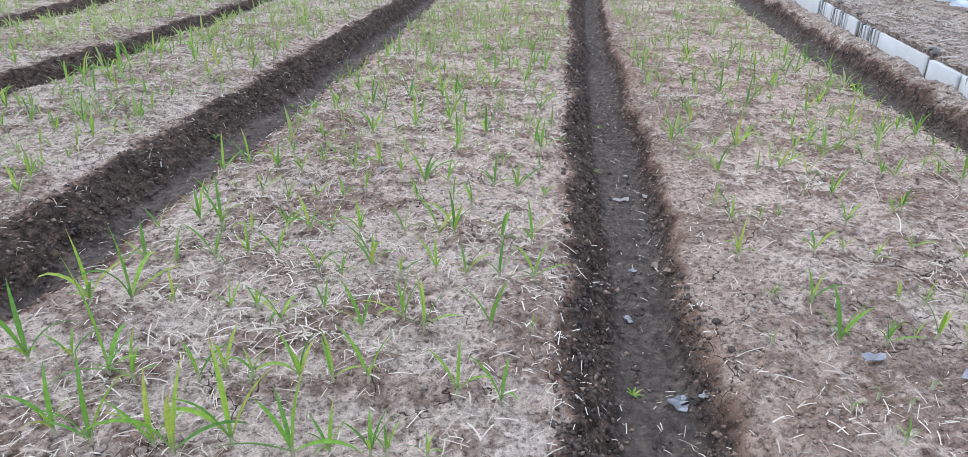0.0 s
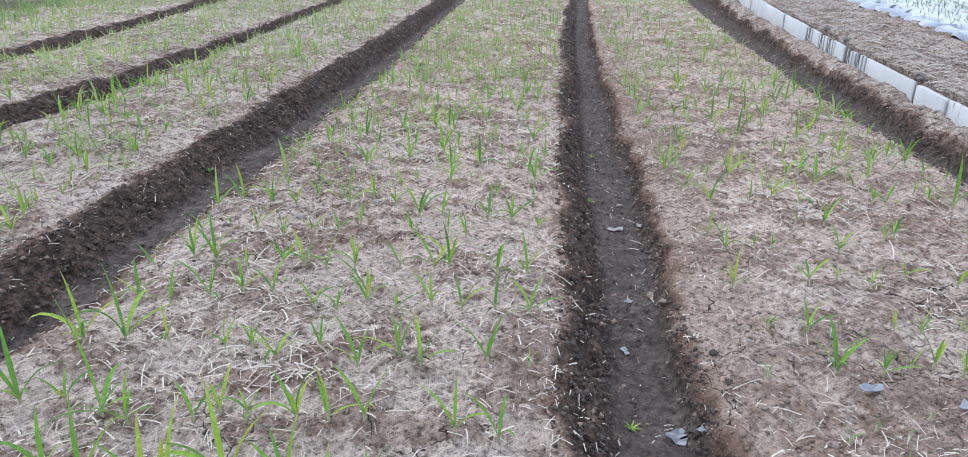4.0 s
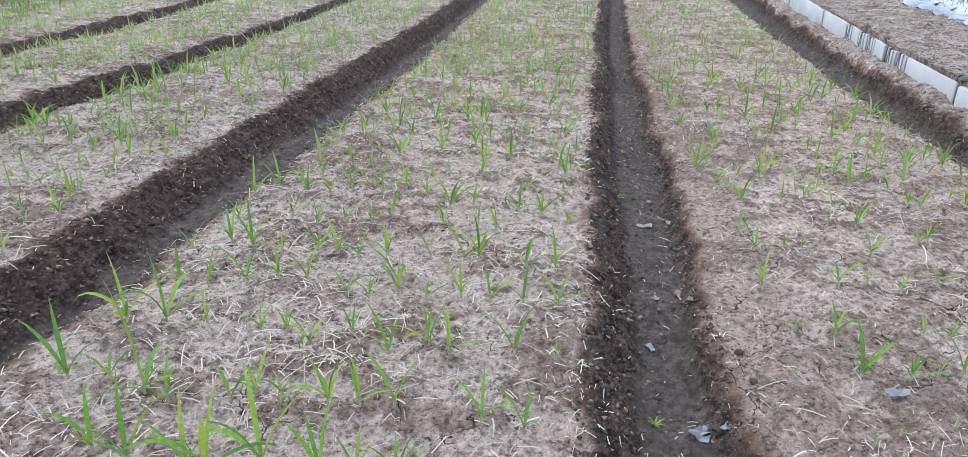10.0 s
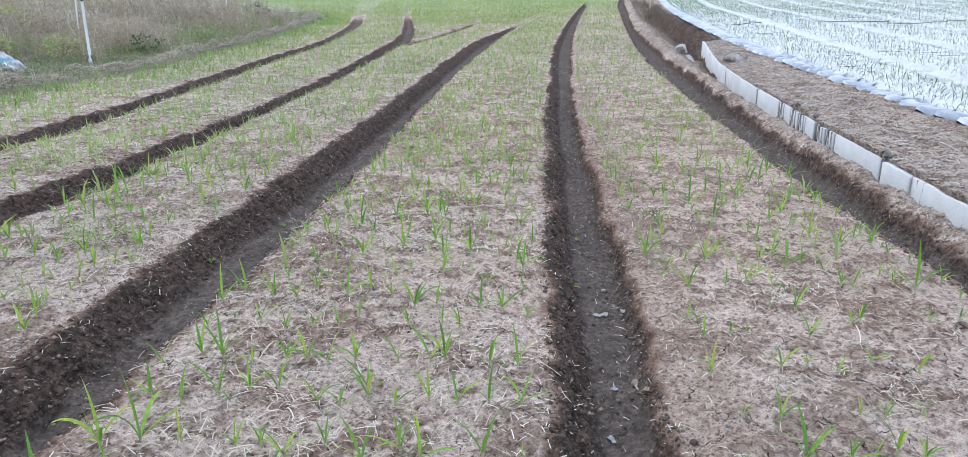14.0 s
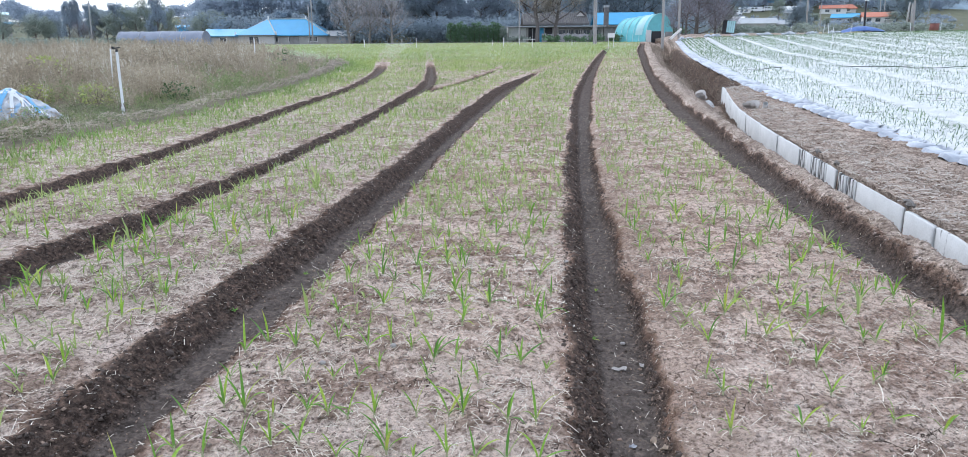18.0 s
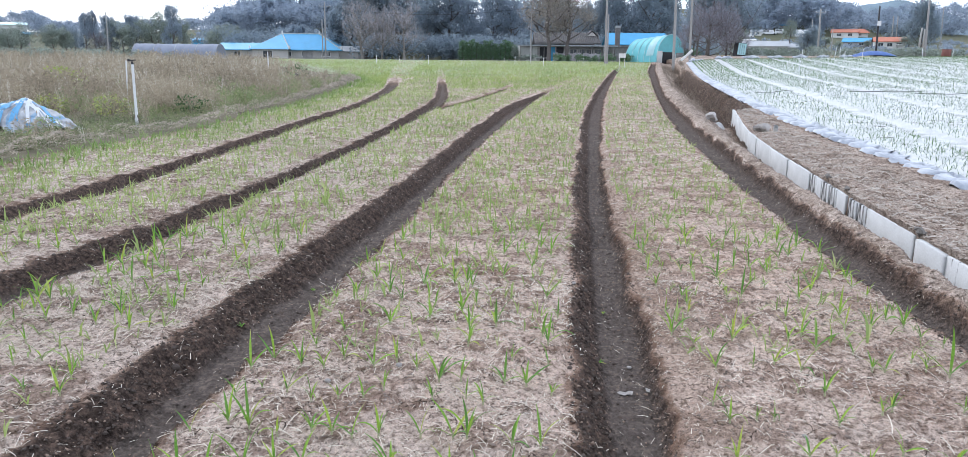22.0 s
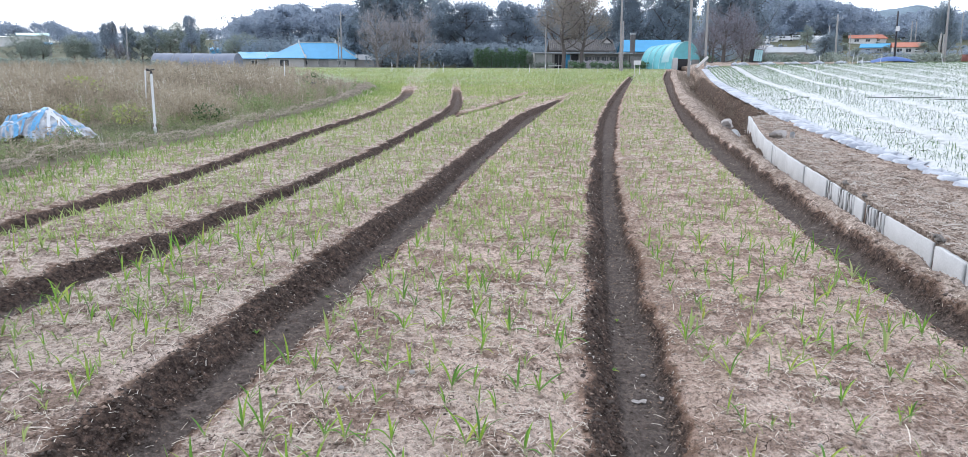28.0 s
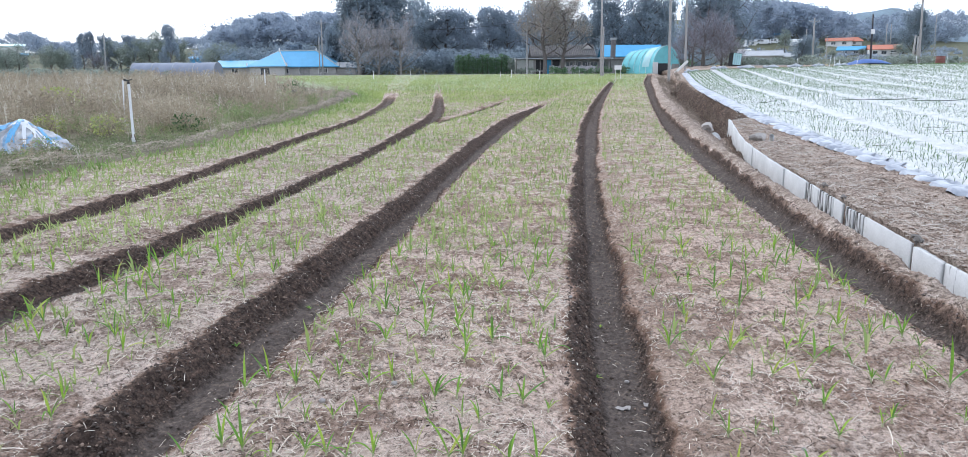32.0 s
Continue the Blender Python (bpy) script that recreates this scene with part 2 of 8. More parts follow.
def bm_mesh(name, bm, mat, smooth=False):
    me = bpy.data.meshes.new(name)
    bm.to_mesh(me)
    bm.free()
    me.materials.append(mat)
    if smooth:
        me.polygons.foreach_set("use_smooth", [True] * len(me.polygons))
    return me


def box(bm, x0, x1, y0, y1, z0, z1, bevel=0.0):
    r = bmesh.ops.create_cube(bm, size=1.0, matrix=Matrix.Translation(((x0 + x1) / 2, (y0 + y1) / 2, (z0 + z1) / 2)) @ Matrix.Diagonal((x1 - x0, y1 - y0, z1 - z0, 1)))
    if bevel:
        es = list({e for v in r["verts"] for e in v.link_edges})
        bmesh.ops.bevel(bm, geom=es, offset=bevel, segments=2, affect="EDGES", profile=0.6)
    return bm


def tube_arrays(path, radii, sides=8):
    """A tube along points, as arrays with triangle pairs as quads."""
    path = np.asarray(path, float)
    n = len(path)
    d = np.gradient(path, axis=0)
    d /= np.linalg.norm(d, axis=1)[:, None] + 1e-9
    ref = np.where(np.abs(d[:, 2:3]) > 0.9, np.array([[1.0, 0, 0]]), np.array([[0, 0, 1.0]]))
    a = np.cross(d, ref)
    a /= np.linalg.norm(a, axis=1)[:, None] + 1e-9
    b = np.cross(d, a)
    t = np.linspace(0, 2 * np.pi, sides, endpoint=False)
    ring = a[:, None] * np.cos(t)[None, :, None] + b[:, None] * np.sin(t)[None, :, None]
    v = path[:, None] + ring * np.asarray(radii, float)[:, None, None]
    i = np.arange(n - 1)[:, None] * sides + np.arange(sides)[None]
    j = np.arange(n - 1)[:, None] * sides + (np.arange(sides)[None] + 1) % sides
    f = np.stack([i, j, j + sides, i + sides], -1).reshape(-1, 4)
    return v.reshape(-1, 3), f


def joined(pieces):
    vs, fs, at = [], [], 0
    for v, f in pieces:
        vs.append(np.asarray(v, float))
        fs.append(np.asarray(f, int) + at)
        at += len(v)
    return np.concatenate(vs), np.concatenate(fs)


# ---- the lie of the land ----
def smooth01(t):
    t = np.clip(t, 0, 1)
    return t * t * (3 - 2 * t)


def land(x, y):
    """Height of the open ground: level at the near end, rising gently to the far end, then to the village and the hills."""
    x, y = np.asarray(x, float), np.asarray(y, float)
    z = 0.8 * smooth01((y - 6) / 56) + 0.3 * smooth01((y - 62) / 43)
    z = z + 0.85 * smooth01((y - 34) / 52) * smooth01((x - 0.235 * y) / 6) * smooth01((130 - y) / 25)
    z = z + 0.058 * np.clip(y - 145, 0, 150)
    z = z + 19 * smooth01((y - 255) / 160) * np.exp(-((x - 115) / 100) ** 2)
    z = z + 5 * smooth01((y - 160) / 70) * np.exp(-((x + 50) / 55) ** 2)
    return z


def curve(*pts):
    """A smooth line x(y) through a few points (y, x), straight beyond its ends."""
    ys, xs = np.array([p[0] for p in pts], float), np.array([p[1] for p in pts], float)
    h, d = np.diff(ys), np.diff(xs) / np.diff(ys)
    m = np.concatenate([[d[0]], (d[:-1] * h[1:] + d[1:] * h[:-1]) / (h[1:] + h[:-1]), [d[-1]]])

    def at(y):
        y = np.asarray(y, float)
        i = np.clip(np.searchsorted(ys, y) - 1, 0, len(h) - 1)
        t = np.clip((y - ys[i]) / h[i], 0, 1)
        x = (2 * t**3 - 3 * t**2 + 1) * xs[i] + (t**3 - 2 * t**2 + t) * h[i] * m[i] + (3 * t**2 - 2 * t**3) * xs[i + 1] + (t**3 - t**2) * h[i] * m[i + 1]
        return x + np.minimum(y - ys[0], 0) * m[0] + np.maximum(y - ys[-1], 0) * m[-1]
    return at


WEED = curve((2, -7.0), (7, -6.95), (9.9, -6.85), (11.5, -6.82), (12.7, -6.5), (14.4, -6.08), (17.7, -5.9), (22.4, -5.57), (26.8, -5.53), (33.1, -5.72), (36.5, -5.95), (38.5, -6.8), (48, -10.3), (95, -27.5))
F4L = curve((2.5, -5.85), (7.2, -5.15), (9.2, -4.92), (13.5, -4.62), (17, -4.4), (22, -3.95), (30, -4.0), (39, -4.87))
F4R = curve((2.5, -5.35), (6.5, -4.76), (8.2, -4.46), (12.3, -4.18), (15.8, -3.98), (21, -3.58), (28, -3.45), (37, -3.95))
F3L = curve((2.5, -4.05), (4.9, -3.66), (6.3, -3.35), (7.8, -3.08), (10, -2.76), (13.5, -2.36), (19.5, -1.9), (24, -1.62), (30, -1.75), (38, -2.2))
F3R = curve((2.5, -3.45), (4.2, -3.18), (5.3, -2.98), (7, -2.77), (8.7, -2.56), (12.2, -2.14), (18.7, -1.52), (23, -1.15), (30, -1.36), (38, -1.86))
F2L = curve((1.0, -2.22), (2.5, -1.95), (3.8, -1.83), (5.3, -1.6), (7, -1.36), (8.5, -1.14), (12, -0.69), (17, 0.0), (24, 1.2), (29, 2.45))
F2R = curve((1.0, -1.64), (2.0, -1.5), (2.6, -1.38), (3.4, -1.24), (5.3, -0.98), (7, -0.72), (8.5, -0.54), (11.7, -0.15), (17, 0.62), (24, 1.85), (29, 2.95))
F1L = curve((1.0, 0.18), (1.8, 0.29), (2.6, 0.41), (4.2, 0.59), (6.1, 0.85), (9.5, 1.31), (13.7, 1.94), (18.9, 2.74), (27.3, 4.3), (36, 6.1), (54, 9.95))
F1R = curve((1.0, 0.68), (1.8, 0.79), (2.6, 0.89), (4.1, 1.08), (5.5, 1.25), (8.6, 1.62), (13.7, 2.4), (18.9, 3.28), (29, 5.15), (39, 7.2), (55, 10.6))
F0L = curve((1.0, 2.55), (4.0, 2.8), (5.2, 2.9), (6.3, 3.03), (8.1, 3.26), (11, 3.69), (16, 4.46), (24.4, 6.1), (33.4, 8.0), (54, 12.5), (81, 19.0))
F0R = curve((1.0, 2.98), (4.5, 3.26), (6.2, 3.52), (8.3, 3.83), (10.4, 4.14), (14.3, 4.75), (19.9, 5.72), (29.2, 7.5), (39, 9.7), (54, 13.1), (81, 19.6))
BOARD = curve((0.0, 3.2), (4.5, 3.82), (5.7, 4.03), (6.5, 4.18), (8.0, 4.45), (9.4, 4.72), (10.5, 4.93), (13, 5.4), (15.5, 5.92), (18.2, 6.65), (20.7, 7.34), (23.82, 8.02), (27.34, 8.81), (33, 9.85), (42, 11.75), (54, 14.9), (81, 21.5))
PLAS = curve((0.0, 4.85), (4.56, 5.5), (9.2, 6.26), (13.25, 6.91), (16.29, 7.33), (20.81, 8.03), (30.07, 9.77), (62, 17.6), (81, 22.5))


def strip_level(y):
    """How far the strip behind the ditch wall lies above the beds."""
    return -0.03 + 0.19 * smooth01((y - 10) / 22)


def lattice(i, j, seed):
    """A chance number from 0 to 1 for each whole pair."""
    h = (i * 374761393 + j * 668265263 + seed * 1442695041) & 0x7FFFFFFF
    h = ((h ^ (h >> 13)) * 1274126177) & 0x7FFFFFFF
    return ((h ^ (h >> 16)) & 0xFFFFF) / 1048575.0


def rough_noise(x, y, scale, seed=0, octaves=3):
    """Uneven noise of several sizes, about -1 to 1."""
    x, y = np.asarray(x, float) * scale, np.asarray(y, float) * scale
    out, amp, total = 0.0, 1.0, 0.0
    for o in range(octaves):
        i, j = np.floor(x).astype(np.int64), np.floor(y).astype(np.int64)
        u, v = x - i, y - j
        u, v = u * u * (3 - 2 * u), v * v * (3 - 2 * v)
        a, b = lattice(i, j, seed + o), lattice(i + 1, j, seed + o)
        c, d = lattice(i, j + 1, seed + o), lattice(i + 1, j + 1, seed + o)
        out = out + amp * ((a + (b - a) * u) * (1 - v) + (c + (d - c) * u) * v - 0.5) * 2
        total += amp
        amp *= 0.5
        x, y = x * 2.03 + 7.1, y * 2.03 + 3.7
    return out / total * 1.35


def clod_noise(x, y, scale, seed=0):
    """Rounded clods side by side: 1 on top of each, 0 between them."""
    x, y = np.asarray(x, float) * scale, np.asarray(y, float) * scale
    i, j = np.floor(x).astype(np.int64), np.floor(y).astype(np.int64)
    best = np.full(np.shape(x), 9.0)
    for di in (-1, 0, 1):
        for dj in (-1, 0, 1):
            px, py = i + di + lattice(i + di, j + dj, seed), j + dj + lattice(i + di, j + dj, seed + 9)
            size = 0.55 + 0.75 * lattice(i + di, j + dj, seed + 17)
            best = np.minimum(best, ((x - px) ** 2 + (y - py) ** 2) / size**2)
    return np.sqrt(np.clip(1 - best, 0, 1))


def lump(x, y, scale, seed=0.0):
    """Cheap smooth noise from crossed waves, about -1 to 1."""
    a = np.sin(x * 2.1 * scale + 1.3 * np.sin(y * 1.7 * scale + seed) + seed * 3.1)
    b = np.sin(y * 2.6 * scale + 1.1 * np.sin(x * 1.9 * scale - seed * 2.3) + seed)
    c = np.sin((x + y) * 3.3 * scale + 2.0 * np.sin((x - y) * 1.3 * scale + seed * 1.7))
    return (a * b + 0.5 * c) / 1.5


def crumbly(x, y):
    """Where the bed is loose and crumbly (1) and where it has dried to a smooth crust (0)."""
    return smooth01(0.5 + 0.15 * rough_noise(x, y, 1.3, 12, 2) + 0.85 * rough_noise(x * 0.75, y, 8.5, 14, 4))


rng = np.random.default_rng(7)
FLOOR = 0.165


def field_height(x, y, grain=1.0):
    """Height of the ground, with beds, furrows, bank and ditch; and how damp or shade-darkened and how trodden it is.
    """
    z = land(x, y)
    damp, trod = np.zeros_like(z), np.zeros_like(z)
    wob = 0.045 * rough_noise(x * 0.4, y, 2.2, 4, 2) + 0.03 * rough_noise(x, y, 7.0, 19, 3)
    cut = np.zeros_like(z)
    fringe = 0.62 - 0.3 * smooth01((y - 4) / 7)
    for left, right, wl, wr, y_end, fade, depth, wet in ((F4L, F4R, 0.2, 0.13, 39.5, 9, 0.17, 0.05), (F3L, F3R, 0.2, 0.13, 40.5, 10, 0.17, 0.05),
                                                    (F2L, F2R, 0.27, 0.12, 30.2, 3, 0.19, 0.04), (F1L, F1R, 0.2, 0.11, 70, 8, FLOOR, 0.0), (F0L, F0R, 0.12, 0.17, 95, 10, 0.17, -0.01)):
        hold = np.clip(y, -30, 95)
        l, r = left(hold) + wob, right(hold) - wob
        on = smooth01((y_end - y) / fade)
        tip = 0.3 * smooth01((y - y_end + 9) / 9) * (r - l) * (y_end < 60)
        l, r = l + tip, r - tip
        a = smooth01((x - l) / wl)
        b = smooth01((r - x) / wr)
        k = a * b * on
        cut = np.maximum(cut, depth * (1 - (0.5 * smooth01((y - 22) / 5) if y_end < 45 and y_end > 35 else 0.0)) * k)
        damp = np.maximum(damp, smooth01((x - l + 0.09 * fringe) / (0.02 + 0.17 * fringe)) * smooth01((r - x + wet + 0.04 * fringe) / (0.04 + 0.12 * fringe)) * on)
        trod = np.maximum(trod, smooth01((x - l - wl * 0.72 + 0.9 * wob) / 0.06) * smooth01((r - x - wr * 0.42 + 0.5 * wob) / 0.06) * on)
        # the bed's shoulders round off towards the furrow
        z = z - 0.04 * on * (np.exp(-np.clip(l - x, 0, None) / 0.11) * (x <= l) + np.exp(-np.clip(x - r, 0, None) / 0.11) * (x >= r) + (x > l) * (x < r) * (1 - k))
    # the side furrow that leaves the third one
    yb = np.clip((x + 1.1) / 2.5, 0, 1)
    line = 21.9 + 10.3 * yb ** 1.15 + 0.25 * rough_noise(x, y, 3.0, 8, 2)
    br = np.exp(-((y - line) / 0.75) ** 2) * smooth01((x + 1.35) / 0.3) * smooth01((1.5 - x) / 0.6)
    cut = np.maximum(cut, 0.19 * br)
    damp = np.maximum(damp, smooth01(br * 2 - 0.4))
    # a short scrape far out in the green
    br = np.exp(-((y - 47 - (x - 6.2) * 2.2) / 1.0) ** 2) * smooth01((x - 5.7) / 0.5) * smooth01((7.9 - x) / 0.5)
    cut = np.maximum(cut, 0.10 * br)
    damp = np.maximum(damp, br)
    trod = trod * (1 - 0.5 * smooth01((y - 14) / 12))
    z = z - cut
    # the bank, the ditch before the wall, the open gully past the wall's end and the raised strip behind
    hold = np.clip(y, -30, 95)
    f0, bd = F0R(hold), BOARD(hold)
    in_bank = (x > f0 - 0.1) & (x < bd)
    across = (x - f0) / np.maximum(bd - f0, 0.1)
    z = z + in_bank * (0.06 * smooth01((x - f0 + 0.1) / 0.2) - 0.5 * smooth01((across - 0.08 + 0.6 * wob) / 0.8))
    damp = np.maximum(damp, in_bank * smooth01((x - bd + 0.16) / 0.1) * 0.9)
    wide = smooth01((y - 20.0) / 1.4) * smooth01((54 - y) / 9)
    z = z + strip_level(y) * smooth01((x - bd) / (0.02 + 0.5 * wide))
    z = z + in_bank * smooth01((y - 8) / 10) * smooth01((60 - y) / 10) * (0.055 * rough_noise(x, y, 1.6, 21, 4) + 0.05 * rough_noise(x, y, 5.0, 22, 2) * smooth01((across - 0.1) / 0.2))
    gully = wide * np.exp(-((x - bd - 0.02) / (0.32 + 0.08 * lump(x * 0.2, y, 1.1, 6.6))) ** 2)
    z = z - 0.62 * gully * (1 + 0.25 * rough_noise(x, y, 1.2, 29, 3)) + 0.08 * wide * rough_noise(x, y, 3.0, 30, 3) * smooth01(gully * 3)
    # shade on the gully's sides, painted in as dark earth
    damp = np.maximum(damp, smooth01(2.6 * wide * np.exp(-((x - bd - 0.1) / 0.5) ** 2) - 0.5 + 0.5 * rough_noise(x, y, 2.0, 27, 3)))
    # the low bank of cut straw along the weeds
    wd = WEED(y)
    z = z + 0.22 * np.exp(-((x - wd + 0.25 + 0.3 * smooth01((y - 27) / 8)) / (0.16 + 0.35 * smooth01((y - 27) / 8))) ** 2) * smooth01((39.5 - y) / 3) * (1 + 0.5 * lump(x, y, 1.5, 2.2))
    # painted shadow line along the crop-side foot of the straw bank
    damp = np.maximum(damp, 0.85 * np.exp(-((x - wd + 0.06) / 0.1) ** 2) * smooth01((38 - y) / 3) * (0.7 + 0.5 * rough_noise(x, y, 2.0, 33, 2)))
    near = smooth01((45 - y) / 30) * smooth01((60 - np.abs(x)) / 30)
    loose = crumbly(x, y)
    z = z + near * (0.012 * lump(x, y, 1.6, 3.0) + grain * (0.016 * rough_noise(x, y, 5.5, 31, 4) + 0.005 * rough_noise(x, y, 45.0, 3, 2)))
    close = near * grain * smooth01((24 - y) / 14) * (x < f0)
    z = z + close * (1 - damp) * loose * (0.024 * clod_noise(x, y, 10.0, 5) + 0.015 * clod_noise(x, y, 24.0, 6) - 0.013)
    rough = (x > f0 - 0.05) & (x < PLAS(y) + 0.1)
    z = z + near * rough * grain * (0.03 * rough_noise(x, y, 4.2, 8, 3) + 0.035 * clod_noise(x, y, 7.0, 3) * (0.4 + 0.6 * rough_noise(x, y, 1.1, 2, 2)) + 0.015 * clod_noise(x, y, 17.0, 4))
    z = z + near * damp * (1 - trod) * grain * (0.022 * rough_noise(x, y, 9.0, 44, 3) + 0.022 * clod_noise(x, y, 14.0, 7) + 0.012 * clod_noise(x, y, 31.0, 8))
    z = z + near * trod * grain * (0.012 * rough_noise(x, y, 5.0, 61, 2) + 0.014 * clod_noise(x, y, 13.0, 62) * smooth01(0.3 + rough_noise(x, y, 3.0, 63, 2)))
    return z, damp, trod


# ---- the ground: one sheet whose columns follow the furrows ----
ys = [-2600.0, -700.0, -200.0, -70.0, -30.0, -15.0, -9.0, -6.0, -4.5] + [-3.5 + 0.12 * i for i in range(37)]
while ys[-1] < 62:
    ys.append(ys[-1] + max(0.0115, 0.0072 * ys[-1]))
while ys[-1] < 3500:
    ys.append(ys[-1] * 1.07)
ys = np.array(ys)
edges = [lambda y: -2600 + 0 * y, lambda y: -300 + 0 * y, lambda y: WEED(np.minimum(y, 300)) - 30, lambda y: WEED(np.minimum(y, 300)), F4L, F4R, F3L, F3R, F2L, F2R, F1L, F1R, F0L, F0R, BOARD,
         lambda y: BOARD(y) + 0.03, PLAS, lambda y: PLAS(y) + 40, lambda y: PLAS(y) + 300, lambda y: PLAS(y) + 2600]
counts = [6, 14, 30, 26, 16, 28, 22, 66, 40, 150, 44, 130, 30, 36, 2, 44, 20, 10, 5]
y_hold = np.clip(ys, -30.0, 95.0)
lines = np.stack([np.asarray(e(y_hold), float) * np.ones_like(ys) for e in edges])
cols = []
for i, n in enumerate(counts):
    for k in range(n):
        cols.append(lines[i] + (lines[i + 1] - lines[i]) * k / n)
cols.append(lines[-1])
GX = np.stack(cols, 1)
GY = np.repeat(ys[:, None], GX.shape[1], 1)
GZ, GD, GT = field_height(GX, GY)
GZ = GZ + (0.0025 + 0.0025 * GD * (1 - GT)) * rng.standard_normal(GZ.shape) * smooth01((14 - GY) / 10)
GC = crumbly(GX, GY)
# the crust is greyest at the near end and browner along the beds
GB = 0.4 * smooth01((GY - 1.9) / 1.8) * (0.85 + 0.3 * lump(GX, GY, 0.5, 2.0)) * smooth01((GX + 2.5) / 3) * (GX < F0L(np.clip(GY, -30, 95))) * (1 - 0.6 * smooth01((GY - 8) / 12))
GL = np.clip(smooth01((0.42 - (GX - F1R(np.clip(GY, -30, 95)))) / 0.25) * (GX > F1R(np.clip(GY, -30, 95)) - 0.05), 0, 1)
nr, nc = GX.shape
idx = np.arange(nr * nc).reshape(nr, nc)
quads = np.stack([idx[:-1, :-1], idx[:-1, 1:], idx[1:, 1:], idx[1:, :-1]], -1).reshape(-1, 4)
fx, fy = (GX[:-1, :-1] + GX[1:, 1:]) / 2, (GY[:-1, :-1] + GY[1:, 1:]) / 2
mi = np.zeros(fx.shape, int)
mi[(fx > F0R(np.clip(fy, -30, 95)))] = 1
mi[fx < WEED(np.clip(fy, -30, 300)) - 0.24] = 3
mi[(fy > 101) | (fy < -40)] = 2
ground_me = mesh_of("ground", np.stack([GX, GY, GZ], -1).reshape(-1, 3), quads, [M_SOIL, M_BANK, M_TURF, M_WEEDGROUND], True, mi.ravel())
for nm, arr in (("damp", GD), ("trodden", GT), ("loose", GL), ("crumbly", GC), ("brown", GB)):
    ground_me.attributes.new(nm, "FLOAT", "POINT").data.foreach_set("value", arr.astype(np.float32).ravel())
ground = tagged(new("ground", ground_me), "tilled brown field soil with raised beds and damp furrows", "ground", kind="structure")


# ---- more materials for the field ----
def garlic_leaf_material():
    """Strap leaves: each its own green, paler at the foot, some with a yellowed tip."""
    m, nt, b = material("garlic_leaf", 0.5, 0, 0.25)
    rnd = nt.nodes.new("ShaderNodeObjectInfo").outputs["Random"]
    c = ramp(nt, rnd, ((0.0, (0.11, 0.255, 0.05)), (0.45, (0.2, 0.385, 0.052)), (0.85, (0.33, 0.5, 0.07)), (1.0, (0.44, 0.47, 0.1))))
    far = nt.nodes.new("ShaderNodeVectorMath")
    far.operation = "LENGTH"
    nt.links.new(nt.nodes.new("ShaderNodeTexCoord").outputs["Object"], far.inputs[0])
    along = far.outputs["Value"]
    foot = node(nt, "ShaderNodeMapRange", From_Min=0.25, From_Max=0.0)
    nt.links.new(along, foot.inputs["Value"])
    c = mix(nt, math_node(nt, "MULTIPLY", foot.outputs[0], 0.7), c, (0.34, 0.43, 0.19))
    tip = node(nt, "ShaderNodeMapRange", From_Min=0.72, From_Max=0.95)
    nt.links.new(along, tip.inputs["Value"])
    c = mix(nt, math_node(nt, "MULTIPLY", tip.outputs[0], math_node(nt, "GREATER_THAN", rnd, 0.62)), c, (0.5, 0.42, 0.16))
    c = mix(nt, 0.45, c, ramp(nt, noise_tex(nt, 14, 4), ((0.35, (0.6, 0.62, 0.6)), (0.65, (1.3, 1.28, 1.2)))), "MULTIPLY")
    nt.links.new(c, b.inputs["Base Color"])
    tr = nt.nodes.new("ShaderNodeBsdfTranslucent")
    nt.links.new(c, tr.inputs["Color"])
    ms = node(nt, "ShaderNodeMixShader", Fac=0.3)
    nt.links.new(b.outputs[0], ms.inputs[1])
    nt.links.new(tr.outputs[0], ms.inputs[2])
    nt.links.new(ms.outputs[0], nt.nodes["Material Output"].inputs["Surface"])
    return m


M_LEAF = garlic_leaf_material()
M_STEM = plain("pale_stem", (0.42, 0.42, 0.26), 0.6, vary=0.2, scale=40)
M_ONION = foliage("onion_leaf", (0.055, 0.11, 0.045), (0.16, 0.27, 0.09), 0.5, 0.2, (0.26, 0.28, 0.12))
M_STRAW = foliage("dry_straw", (0.4, 0.325, 0.25), (0.88, 0.81, 0.71), 0.8, 0.1, (0.24, 0.2, 0.155))
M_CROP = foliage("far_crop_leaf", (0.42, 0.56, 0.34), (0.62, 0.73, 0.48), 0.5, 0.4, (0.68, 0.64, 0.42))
M_SEEDLING = foliage("seedling_leaf", (0.185, 0.285, 0.08), (0.43, 0.515, 0.175), 0.45, 0.35, (0.6, 0.55, 0.28))
M_STALK = foliage("grey_stalk", (0.3, 0.26, 0.22), (0.6, 0.55, 0.49), 0.85, 0.1, (0.2, 0.165, 0.135))
M_CLOD = plain("soil_clod", (0.34, 0.27, 0.228), 0.95, vary=0.45, scale=9, relief=0.01)
M_DAMPCLOD = plain("damp_clod", (0.12, 0.094, 0.08), 0.95, vary=0.4, scale=12, relief=0.01)
M_STONE = plain("pale_stone", (0.42, 0.39, 0.365), 0.8, vary=0.25, scale=25, relief=0.004)
M_PAPER = plain("grey_scrap", (0.33, 0.335, 0.36), 0.75, vary=0.3, scale=30)
